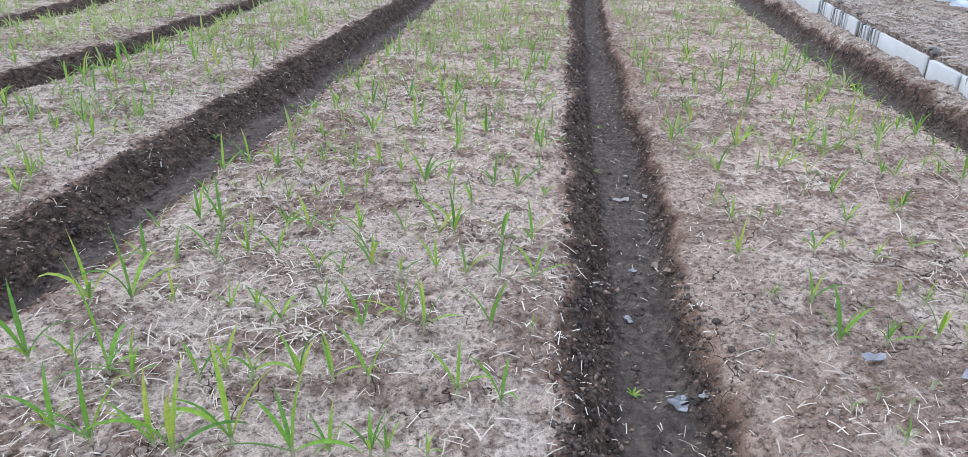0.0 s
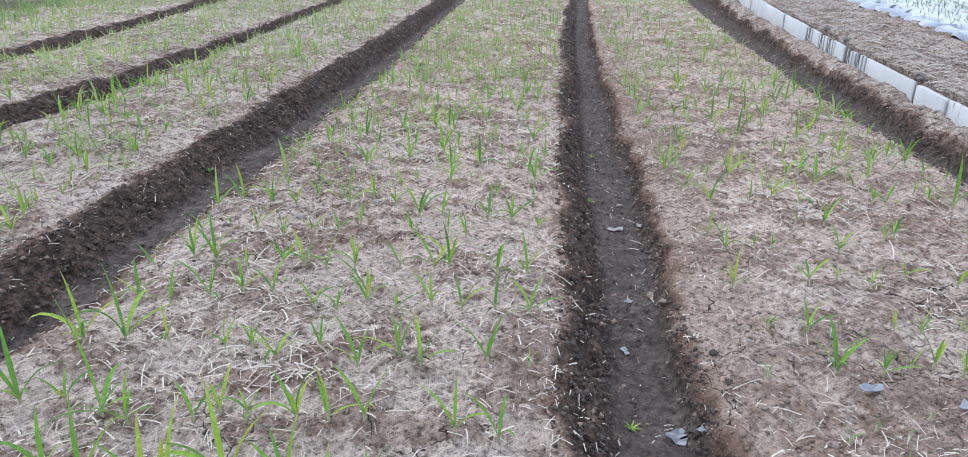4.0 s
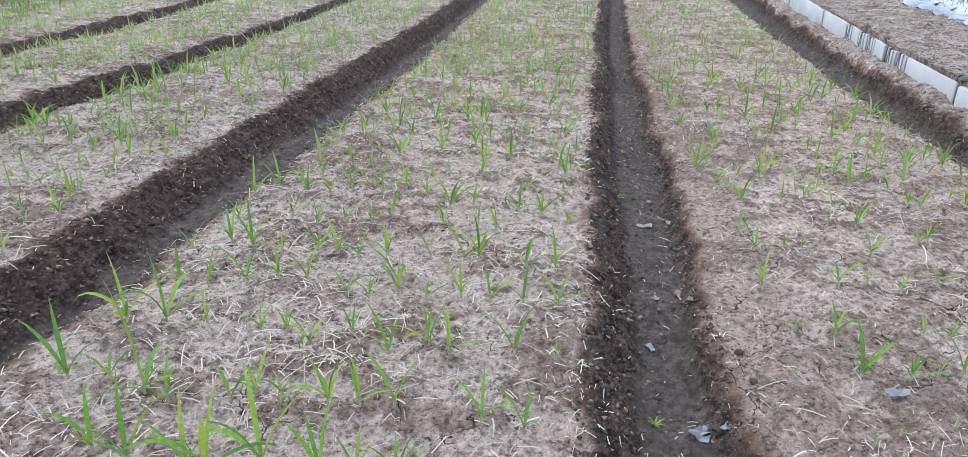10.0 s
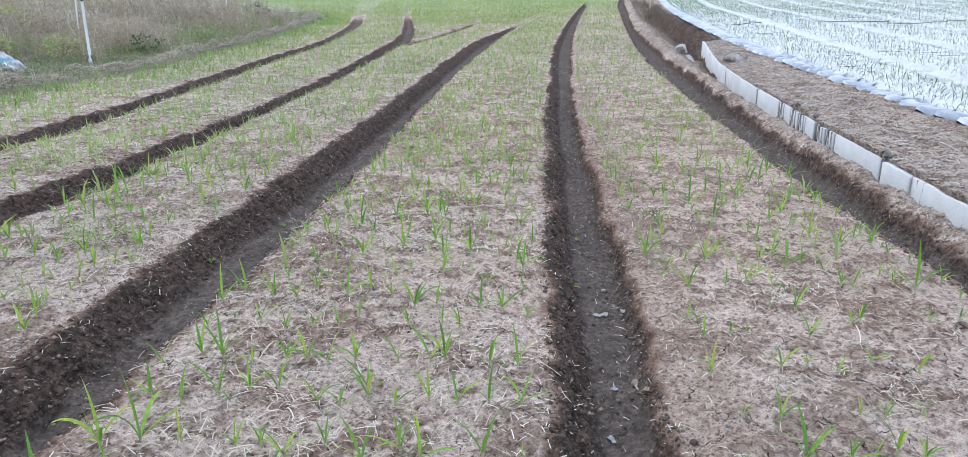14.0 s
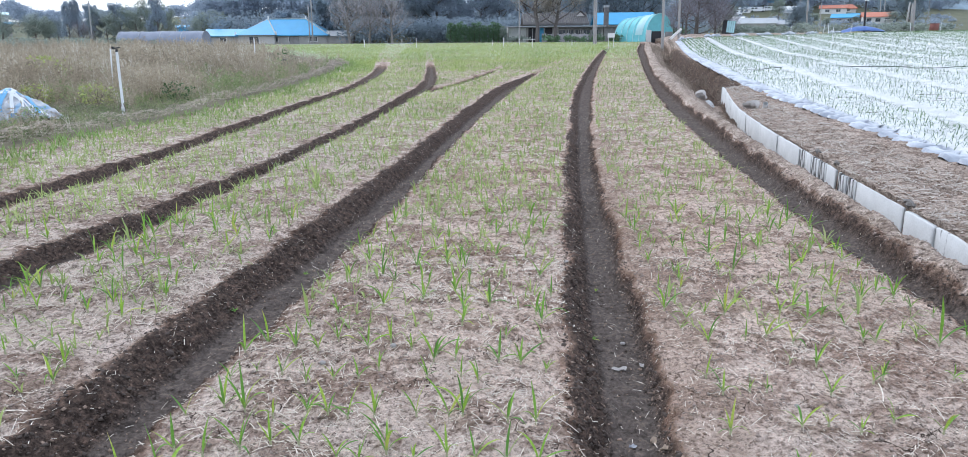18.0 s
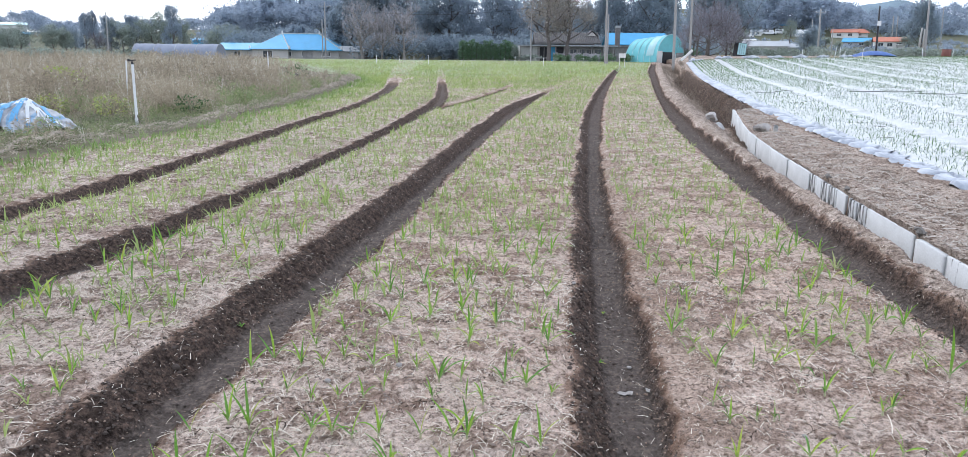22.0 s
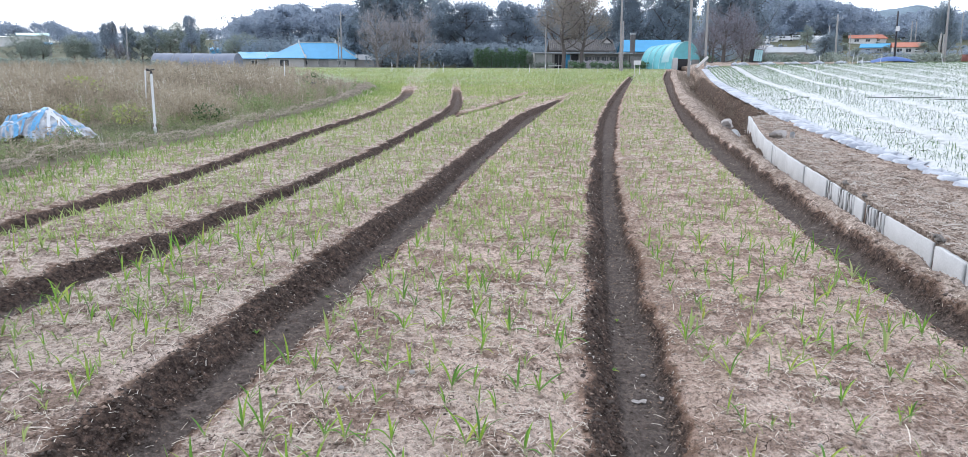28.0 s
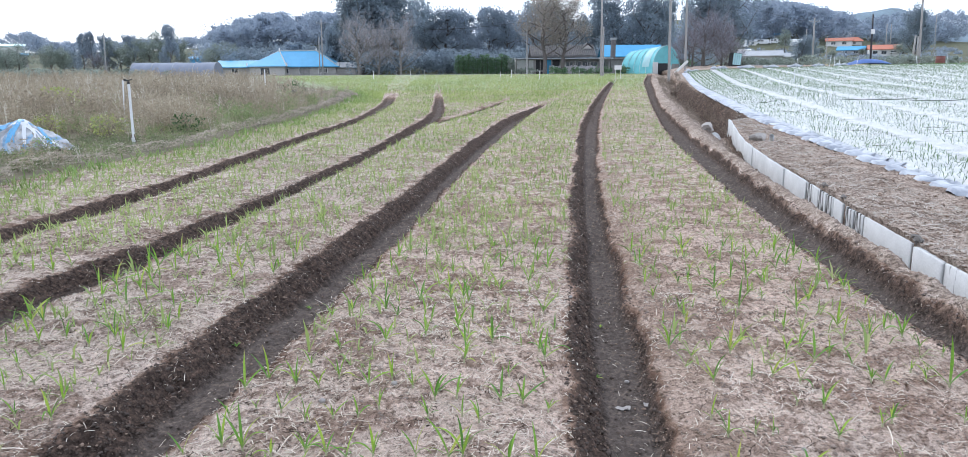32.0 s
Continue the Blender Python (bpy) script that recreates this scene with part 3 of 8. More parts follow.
M_DEADLEAF = plain("dead_leaf", (0.42, 0.33, 0.25), 0.85, vary=0.35, scale=30)


def garlic_leaf(k, segs=7, wide=0.035):
    """A strap leaf one unit long that springs up along z and arches towards y; k chooses how far it bends."""
    lean, arc = ((0.05, 0.25), (0.35, 0.5), (0.55, 0.9), (0.3, 1.3), (0.8, 0.5), (0.15, 0.6), (0.9, 1.2), (0.5, 1.9))[k]
    p, pts = np.zeros(3), []
    for i in range(segs + 1):
        t = i / segs
        a = lean + arc * t * t
        if i:
            p = p + np.array([0.0, np.sin(a), np.cos(a)]) / segs
        w = wide * (0.65 + 0.9 * t) if t < 0.35 else wide * 0.965 * (1 - ((t - 0.35) / 0.65) ** 1.8) + 0.002
        side = np.array([1.0, 0, 0])
        up = np.array([0.0, -np.cos(a), np.sin(a)])
        tw = 0.5 * t * (1 if k % 2 else -1)
        side = side * np.cos(tw) + up * np.sin(tw)
        pts += [p - side * w + up * w * 0.45, p.copy(), p + side * w + up * w * 0.45]
    f = []
    for i in range(segs):
        for j in range(2):
            a = i * 3 + j
            f.append((a, a + 1, a + 4, a + 3))
    return np.array(pts), np.array(f)


LEAF_ARRAYS = [garlic_leaf(k) for k in range(8)]
LEAF_MESHES = [mesh_of("leaf", v, f, M_LEAF, True) for v, f in LEAF_ARRAYS]
stem_v, stem_f = tube_arrays([(0, 0, -0.02), (0, 0, 0.012), (0.001, 0, 0.03)], [0.005, 0.005, 0.0035], 6)
STEM_MESH = mesh_of("stem", stem_v, stem_f, M_STEM, True)


def garlic_plant(x, y, tall, r):
    """One young garlic plant: a short pale stem and two to four strap leaves."""
    z = float(field_height(np.array([x]), np.array([y]))[0][0])
    root = new("garlic_plant")
    root.empty_display_size = 0.02
    part("stem", STEM_MESH, root)
    root.matrix_basis = pose(x, y, z, 0, 0, r.uniform(0, 360))
    n = 2 if tall < 0.06 else r.choice((3, 4, 5, 5))
    turn = r.uniform(0, 360)
    for i in range(n):
        k = r.choice((0, 5, 1, 1) if tall < 0.18 else (0, 0, 5)) if i == 0 else r.choice((1, 2, 4, 3, 2, 1, 4, 6, 7))
        size = tall * (1.2 if i == 0 else r.uniform(0.75, 1.2) if tall < 0.25 else r.uniform(0.45, 0.7))
        leaf = part("leaf", LEAF_MESHES[k], root)
        leaf.matrix_basis = pose(0, 0, 0.012, 0, 0, turn + i * (180 if n == 2 else 137) + r.uniform(-25, 25)) @ Matrix.Diagonal((min(size, 0.11 + size * 0.3) * r.uniform(0.95, 1.2), size, size, 1))
    note = "tall arching garlic plant with bright green strap leaves" if tall > 0.15 else "young garlic plant with narrow green leaves in soil" if tall > 0.07 else "tiny garlic sprout just breaking through the soil"
    return tagged(root, note, "garlic plant", "garlic plants on the beds")


# plants nearest the path: place and height, bed by bed
NEAR_PLANTS = [
    [(-0.71, 1.39, 0.22), (-0.42, 1.39, 0.2), (-0.33, 1.39, 0.11), (-0.23, 1.39, 0.13), (-0.19, 1.39, 0.09), (-0.09, 1.39, 0.09), (-0.92, 1.42, 0.2), (-0.77, 1.42, 0.18), (1.12, 1.42, 0.06), (-0.58, 1.43, 0.24), (-1.04, 1.47, 0.15), (1.05, 1.56, 0.05), (1.21, 1.56, 0.04), (-0.02, 1.61, 0.14), (0.1, 1.61, 0.15), (1.15, 1.61, 0.04), (1.31, 1.63, 0.04), (-0.46, 1.67, 0.15), (-0.37, 1.67, 0.16), (-0.27, 1.67, 0.15), (-0.94, 1.7, 0.14), (-0.6, 1.7, 0.09), (-1.01, 1.71, 0.32), (-0.76, 1.71, 0.12), (-0.69, 1.73, 0.17), (-1.14, 1.77, 0.13), (-1.29, 1.8, 0.21), (1.3, 1.85, 0.1), (1.16, 1.87, 0.16), (0.95, 1.87, 0.05), (1.57, 1.87, 0.08), (1.41, 1.89, 0.06), (1.49, 1.9, 0.14)],
    [(0.21, 1.92, 0.07), (-0.13, 1.95, 0.19), (0.08, 1.95, 0.18), (-0.33, 1.97, 0.15), (-0.2, 2.0, 0.17), (-0.6, 2.02, 0.15), (-0.46, 2.04, 0.1), (-0.78, 2.08, 0.11), (-0.69, 2.08, 0.09), (-1.24, 2.09, 0.21), (-1.12, 2.12, 0.23), (-0.98, 2.12, 0.11), (1.19, 2.13, 0.1), (1.49, 2.13, 0.06), (1.59, 2.13, 0.08), (1.73, 2.13, 0.08), (1.07, 2.17, 0.07), (0.24, 2.25, 0.13), (0.12, 2.29, 0.13), (-0.45, 2.31, 0.1), (-0.0, 2.32, 0.12), (-0.54, 2.34, 0.12), (-0.24, 2.34, 0.09), (-0.11, 2.34, 0.13), (-0.35, 2.38, 0.13), (-1.07, 2.38, 0.13), (-0.93, 2.4, 0.16), (-0.81, 2.41, 0.11), (-0.7, 2.41, 0.15), (-0.35, 2.41, 0.16), (-1.2, 2.43, 0.13), (1.57, 2.43, 0.08), (1.91, 2.43, 0.12)],
    [(1.05, 2.47, 0.13), (1.35, 2.48, 0.13), (1.46, 2.48, 0.07), (1.75, 2.51, 0.1), (0.26, 2.57, 0.15), (0.14, 2.57, 0.13), (-0.54, 2.62, 0.13), (-0.05, 2.62, 0.17), (-0.63, 2.65, 0.13), (-0.43, 2.65, 0.14), (-0.25, 2.65, 0.13), (-0.11, 2.65, 0.17), (-0.87, 2.67, 0.1), (-0.73, 2.7, 0.14), (-1.27, 2.73, 0.12), (-1.01, 2.73, 0.18), (-1.11, 2.76, 0.15), (1.61, 2.76, 0.1), (1.13, 2.79, 0.13), (1.25, 2.79, 0.07), (1.33, 2.79, 0.09), (1.84, 2.83, 0.09), (1.9, 2.86, 0.11), (0.02, 2.94, 0.11), (-0.79, 2.96, 0.12), (-0.22, 2.97, 0.09), (1.12, 2.99, 0.11), (-0.67, 3.0, 0.09), (-0.55, 3.0, 0.09), (-0.06, 3.01, 0.09), (1.67, 3.03, 0.14), (-1.18, 3.06, 0.1), (-0.46, 3.07, 0.11)],
    [(1.56, 3.07, 0.06), (-1.06, 3.1, 0.08), (-0.94, 3.1, 0.13), (0.36, 3.12, 0.07), (-0.09, 3.19, 0.13), (-0.2, 3.19, 0.17), (0.13, 3.2, 0.15), (0.24, 3.2, 0.15), (2.44, 3.28, 0.24), (-0.32, 3.31, 0.12), (2.34, 3.32, 0.09), (-1.19, 3.34, 0.17), (-0.81, 3.34, 0.12), (-0.55, 3.35, 0.16), (1.7, 3.35, 0.16), (1.25, 3.36, 0.16), (2.08, 3.36, 0.09), (2.15, 3.36, 0.12), (-0.94, 3.39, 0.14), (1.46, 3.39, 0.09), (1.57, 3.39, 0.14), (0.37, 3.41, 0.11), (-0.44, 3.44, 0.14), (0.18, 3.45, 0.09), (-0.73, 3.48, 0.14), (-1.12, 3.52, 0.18), (2.07, 3.54, 0.13), (1.88, 3.58, 0.15), (-0.06, 3.64, 0.15), (2.01, 3.68, 0.13), (1.36, 3.77, 0.1), (2.6, 3.97, 0.16), (2.55, 4.08, 0.12)],
]
r_pl = random.Random(3)
PLACED = []
for bunch in NEAR_PLANTS:
    for x, y, tall in bunch:
        garlic_plant(x, y, tall, r_pl)
        PLACED.append((x, y))


def on_bed(x, y):
    """True on the flat of a bed, away from furrows and banks."""
    ok = (x > WEED(y) + 0.25) & (x < F0L(y) - 0.06)
    for l, r, end in ((F4L, F4R, 37.2), (F3L, F3R, 36.6), (F2L, F2R, 27.7), (F1L, F1R, 54.5)):
        ok &= (x < l(y) - 0.05) | (x > r(y) + 0.03) | (y > end)
    side = 21.9 + 10.3 * np.clip((x + 1.1) / 2.5, 0, 1) ** 1.15
    return ok & ~((np.abs(y - side) < 0.95) & (x > -1.3) & (x < 1.5))


# further plants by chance, out to six metres, each a thing of its own
count = 0
while count < 245:
    x, y = r_pl.uniform(-4.2, 3.1), 2.2 + 4.0 * r_pl.random() ** 0.8
    if not on_bed(np.float64(x), np.float64(y)) or (-1.9 < x < 2.2 and y < 3.6) or abs(x) > 0.75 * y + 0.5:
        continue
    if min((x - a) ** 2 + (y - b) ** 2 for a, b in PLACED) < 0.0085:
        continue
    garlic_plant(x, y, r_pl.choice((0.07, 0.09, 0.11, 0.13, 0.14, 0.16, 0.19)), r_pl)
    PLACED.append((x, y))
    count += 1


def leaf_rosettes(pos, height, seed, leaf_sets, per=3, wide=1.0):
    """Arrays of many small plants, each of a few leaves, at the given feet."""
    g = np.random.default_rng(seed)
    out = []
    n = len(pos)
    for i in range(per):
        ks = leaf_sets[i % len(leaf_sets)]
        which = g.integers(0, len(ks), n)
        for j, k in enumerate(ks):
            sel = which == j
            if not sel.any():
                continue
            h = height[sel] * g.uniform(0.65, 1.1, sel.sum())
            size = np.stack([h * wide * g.uniform(0.85, 1.2, sel.sum()), h, h], 1)
            out.append(scatter(*FAR_LEAVES[k], pos[sel], g.uniform(0, 6.283, sel.sum()), size))
    return joined(out)


FAR_LEAVES = []
for k in range(8):
    v, f = garlic_leaf(k, 2, 0.043)
    mid = v.reshape(-1, 3, 3)
    v2 = np.concatenate([mid[:, 0], mid[:, 2]], 0)
    m = len(mid)
    FAR_LEAVES.append((v2, np.array([(i, m + i, m + i + 1, i + 1) for i in range(m - 1)])))

# the mass of seedlings further out, one bed's worth at a time
g_far = np.random.default_rng(11)
BEDS = (("outer_bed", WEED, F4L, 0.35), ("second_bed", F4R, F3L, 0.05), ("third_bed", F3R, F2L, 0.05), ("middle_bed", F2R, F1L, 0.05), ("ditch_bed", F1R, F0L, 0.05))
placed = np.array(PLACED)
for bi, (bed, left, right, gap) in enumerate(BEDS):
    feet = []
    for y0, y1, dens in ((-4, 1.2, 12), (1.2, 6.2, 56), (6.2, 14, 92), (14, 30, 92), (30, 62, 56), (62, 100, 24)):
        ymid = (y0 + y1) / 2
        area = float((right(ymid) - left(ymid)) * (y1 - y0))
        n = int(area * dens * (0.55 if bi == 4 else 1.0))
        y = g_far.uniform(y0, y1, n)
        x = left(y) + gap + (right(y) - gap - left(y)) * g_far.random(n)
        feet.append(np.stack([x, y], 1))
    feet = np.concatenate(feet)
    keep = on_bed(feet[:, 0], feet[:, 1])
    feet = feet[keep]
    near = (feet[:, 1] < 6.2) & (feet[:, 1] > 1.2)
    d = np.full(len(feet), 9.0)
    d[near] = np.min((feet[near][:, None, 0] - placed[None, :, 0]) ** 2 + (feet[near][:, None, 1] - placed[None, :, 1]) ** 2, axis=1)
    taken = near & (np.abs(feet[:, 0]) < 0.75 * feet[:, 1] + 0.5) & (((feet[:, 0] > -1.9) & (feet[:, 1] < 3.6)) | (d < 0.01))
    feet = feet[~taken]
    z = field_height(feet[:, 0], feet[:, 1])[0]
    tall = np.clip(g_far.normal(0.127, 0.037, len(feet)), 0.05, 0.22) * (1 - 0.12 * smooth01((feet[:, 1] - 6) / 6) + 0.25 * smooth01((feet[:, 1] - 22) / 20))
    v, f = leaf_rosettes(np.column_stack([feet, z]), tall, 20 + bi, ((0, 5, 1), (1, 2, 4), (2, 3, 6)), 3, 1.0)
    tagged(new("garlic_seedlings", mesh_of("garlic_seedlings", v, f, M_SEEDLING, True)), "rows of young green garlic seedlings along a bed", "garlic plants", kind="stuff")

# seedlings past the ends of the furrows
feet = []
for left, right, y0, y1 in ((F2L, F2R, 28.3, 96), (F3L, F3R, 37.3, 96), (F4L, F4R, 37.8, 96), (F1L, F1R, 55.5, 96)):
    n = int(float(right(y0 + 5) - left(y0 + 5)) * (y1 - y0) * 36)
    y = g_far.uniform(y0, y1, n)
    feet.append(np.stack([left(y) + (right(y) - left(y)) * g_far.random(n), y], 1))
feet = np.concatenate(feet)
v, f = leaf_rosettes(np.column_stack([feet, field_height(feet[:, 0], feet[:, 1])[0]]), g_far.uniform(0.09, 0.16, len(feet)), 29, ((0, 5, 1), (1, 2, 4), (2, 3, 6)), 3, 1.0)
tagged(new("garlic_seedlings", mesh_of("garlic_seedlings", v, f, M_SEEDLING, True)), "young garlic seedlings beyond the furrow ends", "garlic plants", kind="stuff")

# the green far end, where the beds run together
n = 24000
y = 39 + 60 * g_far.random(n) ** 0.8
lo, hi = np.where(y < 37, WEED(y) + 0.3, -6.2 - 0.37 * (y - 37)), np.where(y < 95, F0L(y) - 0.1, 20.0)
x = lo + (hi - lo) * g_far.random(n)
ok = ~((x > F1L(y) - 0.05) & (x < F1R(y) + 0.05) & (y < 55))
x, y = x[ok], y[ok]
y2 = g_far.uniform(42, 100, 5000)
x2 = -6.1 - (y2 - 37) * 0.37 + g_far.uniform(-2.2, 1.2, 5000) * (0.4 + 0.6 * smooth01((y2 - 42) / 15))
x, y = np.concatenate([x, x2]), np.concatenate([y, y2])
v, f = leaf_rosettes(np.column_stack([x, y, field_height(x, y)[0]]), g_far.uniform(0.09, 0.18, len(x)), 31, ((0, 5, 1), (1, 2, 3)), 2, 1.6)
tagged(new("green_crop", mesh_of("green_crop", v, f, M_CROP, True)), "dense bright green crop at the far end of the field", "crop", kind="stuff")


# ---- straw, clods and scraps on the ground ----
def straw_template():
    """A flattened stalk one unit long, raised along its middle."""
    t = np.linspace(-0.5, 0.5, 4)
    mid = np.stack([t, 0 * t, 0.03 * np.cos(t * 5)], 1)
    w = np.array([0, 0.5, 0])
    v = np.concatenate([mid - w, mid + w + np.array([0, 0, 0.012])])
    return v, np.array([(i, i + 1, 5 + i, 4 + i) for i in range(3)])


STRAW_BENDS = (0.0, 0.04, -0.08, 0.16)
STRAW_V, STRAW_F = straw_template()


def straw_bits(name, feet, length, seed, label, lift=0.004, tilt=0.25, wide=0.003, combed=False):
    """Straw scattered over the ground; wide is a stalk's width."""
    g = np.random.default_rng(seed)
    z = field_height(feet[:, 0], feet[:, 1])[0] + lift
    pos = np.column_stack([feet, z])
    which = g.integers(0, len(STRAW_BENDS), len(pos))
    wide = np.broadcast_to(wide, len(pos))
    out = []
    for k, bend in enumerate(STRAW_BENDS):
        s = which == k
        n = s.sum()
        size = np.stack([length[s], wide[s] * g.uniform(0.6, 1.3, n), length[s]], 1)
        bow = bend * (0.25 - STRAW_V[:, 0] ** 2)
        v, f = scatter(STRAW_V, STRAW_F, np.zeros((n, 3)), np.zeros(n), size)
        v = v.reshape(n, -1, 3)
        v[:, :, 1] += bow[None] * length[s][:, None]
        lean, turn = g.normal(0, tilt, n), g.normal(1.57, 0.6, n) if combed else g.uniform(0, 6.283, n)
        c, q = np.cos(lean)[:, None], np.sin(lean)[:, None]
        v[:, :, 2] = v[:, :, 2] + v[:, :, 0] * q
        v[:, :, 0] = v[:, :, 0] * c
        c, q = np.cos(turn)[:, None], np.sin(turn)[:, None]
        v = np.stack([v[:, :, 0] * c - v[:, :, 1] * q, v[:, :, 0] * q + v[:, :, 1] * c, v[:, :, 2]], -1) + pos[s][:, None, :]
        out.append((v.reshape(-1, 3), f))
    v, f = joined(out)
    return tagged(new(name, mesh_of(name, v, f, M_STRAW)), label, "straw", kind="stuff")


def bed_points(g, n, x_lo, x_hi, y_lo, y_hi, power=1.0):
    y = y_lo + (y_hi - y_lo) * g.random(n) ** power
    return np.stack([x_lo(y) + (x_hi(y) - x_lo(y)) * g.random(n), y], 1)


g_st = np.random.default_rng(5)
for nm, l, r in (("outer", WEED, F4L), ("second", F4R, F3L), ("third", F3R, F2L), ("middle", F2R, F1L), ("ditch", F1R, F0L)):
    q = np.concatenate([bed_points(g_st, 900, l, r, -3, 1.2), bed_points(g_st, 6000 if nm == "ditch" else 9000, l, r, 1.2, 5), bed_points(g_st, 18000, l, r, 4, 18, 1.15)])
    thick = lump(q[:, 0], q[:, 1], 1.2, 3.3) + 0.6 * lump(q[:, 0], q[:, 1], 4.0, 1.0)
    q = q[(g_st.random(len(q)) < np.clip(0.5 + 0.55 * thick, 0.1, 1))]
    straw_bits("straw_litter", q, np.clip(g_st.lognormal(-3.5, 0.6, len(q)), 0.01, 0.16), int(l(3.0) * 10 + 99), "pale dry straw bits strewn over the bed", 0.006, 0.2, np.interp(q[:, 1], (1.2, 3, 7, 18), (0.0027, 0.003, 0.0048, 0.008)))
    q = bed_points(g_st, 9000, l, r, 9, 38, 1.1)
    q = q[(g_st.random(len(q)) < np.clip(0.55 + 0.5 * lump(q[:, 0], q[:, 1], 0.8, 3.3), 0.15, 1)) & on_bed(q[:, 0], q[:, 1])]
    straw_bits("straw_litter", q, g_st.uniform(0.05, 0.15, len(q)), int(l(3.0) * 10 + 149), "pale straw lying over the far part of the bed", 0.012, 0.1, 0.009)
# long stalks, thickest on the bed beside the second furrow
q = np.stack([g_st.normal(-0.8, 0.4, 900), g_st.normal(2.1, 0.55, 900)], 1)
q = np.concatenate([q, bed_points(g_st, 700, F2R, F1L, 1.2, 7), bed_points(g_st, 150, F1R, F0L, 1.2, 7), bed_points(g_st, 400, F3R, F2L, 2, 9)])
q = q[(q[:, 0] > F2R(q[:, 1]) - 0.02) | (q[:, 0] < F2L(q[:, 1]))]
q = q[g_st.random(len(q)) < np.clip(0.6 + 0.6 * rough_noise(q[:, 0], q[:, 1], 2.5, 71, 3), 0.08, 1)]
straw_bits("straw_mat", q, np.clip(g_st.lognormal(-3.0, 0.5, len(q)), 0.02, 0.15), 77, "matted long stalks of pale dry straw on the beds", 0.009, 0.12, 0.0038)
for l, r, n in ((F4L, F4R, 900), (F3L, F3R, 1500), (F2L, F2R, 2300), (F1L, F1R, 1200), (F0L, F0R, 1300)):
    q = bed_points(g_st, n, lambda y: l(y) - 0.05, lambda y: r(y) + 0.02, 1.2, 16, 1.4)
    side = np.minimum(np.abs(q[:, 0] - l(q[:, 1])), np.abs(r(q[:, 1]) - q[:, 0]))
    q = q[(side < 0.2 * g_st.random(len(q)) + 0.06) | (g_st.random(len(q)) < 0.25)]
    straw_bits("furrow_straw", q, np.clip(g_st.lognormal(-3.7, 0.5, len(q)), 0.01, 0.08), int(l(3.0) * 10 + 199), "short straw stubs sticking from the furrow sides", 0.006, 0.5, 0.0032)


def clod_template(seed):
    bm = bmesh.new()
    bmesh.ops.create_cone(bm, cap_ends=True, cap_tris=True, segments=4, radius1=0.5, radius2=0.0, depth=0.5, matrix=Matrix.Translation((0, 0, 0.1)))
    r = random.Random(seed)
    for v in bm.verts:
        v.co.x += r.uniform(-0.16, 0.16)
        v.co.y += r.uniform(-0.16, 0.16)
        v.co *= r.uniform(0.8, 1.3)
        v.co.z *= 0.7
    bm.verts.ensure_lookup_table()
    v = np.array([tuple(q.co) for q in bm.verts])
    f = np.array([[q.index for q in p.verts] for p in bm.faces])
    bm.free()
    return v, f


CLODS = [clod_template(i) for i in range(5)]


def clods(name, feet, size, seed, mat, label):
    g = np.random.default_rng(seed)
    pos = np.column_stack([feet, field_height(feet[:, 0], feet[:, 1])[0] + size * 0.12])
    which = g.integers(0, 5, len(pos))
    out = []
    for k in range(5):
        s = which == k
        sz = size[s][:, None] * g.uniform(0.7, 1.3, (s.sum(), 3))
        out.append(scatter(*CLODS[k], pos[s], g.uniform(0, 6.283, s.sum()), sz))
    v, f = joined(out)
    return tagged(new(name, mesh_of(name, v, f, mat)), label, "soil clods", kind="stuff")


for l, r in ((F4R, F3L), (F3R, F2L), (F2R, F1L), (F1R, F0L)):
    q = np.concatenate([bed_points(g_st, 15000, l, r, 1.2, 5), bed_points(g_st, 7000, l, r, 4, 12)])
    q = q[g_st.random(len(q)) < 0.06 + 0.75 * crumbly(q[:, 0], q[:, 1])]
    clods("soil_crumbs", q, np.clip(g_st.lognormal(-4.7, 0.5, len(q)), 0.004, 0.03), int(l(3.0) * 10 + 300), M_CLOD, "dry brown soil crumbs lying on the bed")
for l, r in ((F3L, F3R), (F2L, F2R), (F1L, F1R), (F0L, F0R)):
    q = bed_points(g_st, 12000, lambda y: l(y) - 0.02, lambda y: r(y) - 0.03, 1.2, 12, 1.3)
    q = q[field_height(q[:, 0], q[:, 1])[2] < 0.62 + 0.5 * g_st.random(len(q)) ** 2]
    clods("damp_crumbs", q, np.clip(g_st.lognormal(-4.45, 0.55, len(q)), 0.005, 0.03), int(l(3.0) * 10 + 400), M_DAMPCLOD, "dark damp soil crumbs in the furrow")
M_BROWNCLOD = plain("brown_clod", (0.33, 0.24, 0.185), 0.95, vary=0.4, scale=9, relief=0.01)
# drier crumbs fallen from the beds onto the furrow sides
for l, r, n in ((F3L, F3R, 1200), (F2L, F2R, 2600), (F1L, F1R, 2600), (F0L, F0R, 1600)):
    q = bed_points(g_st, n, lambda y: l(y) - 0.06, lambda y: r(y) + 0.05, 1.2, 11, 1.4)
    q = q[g_st.random(len(q)) < 1.2 - 0.8 * field_height(q[:, 0], q[:, 1])[2]]
    clods("fallen_crumbs", q, np.clip(g_st.lognormal(-4.5, 0.5, len(q)), 0.005, 0.03), int(l(3.0) * 10 + 450), M_BROWNCLOD, "dry brown crumbs fallen onto the furrow sides")
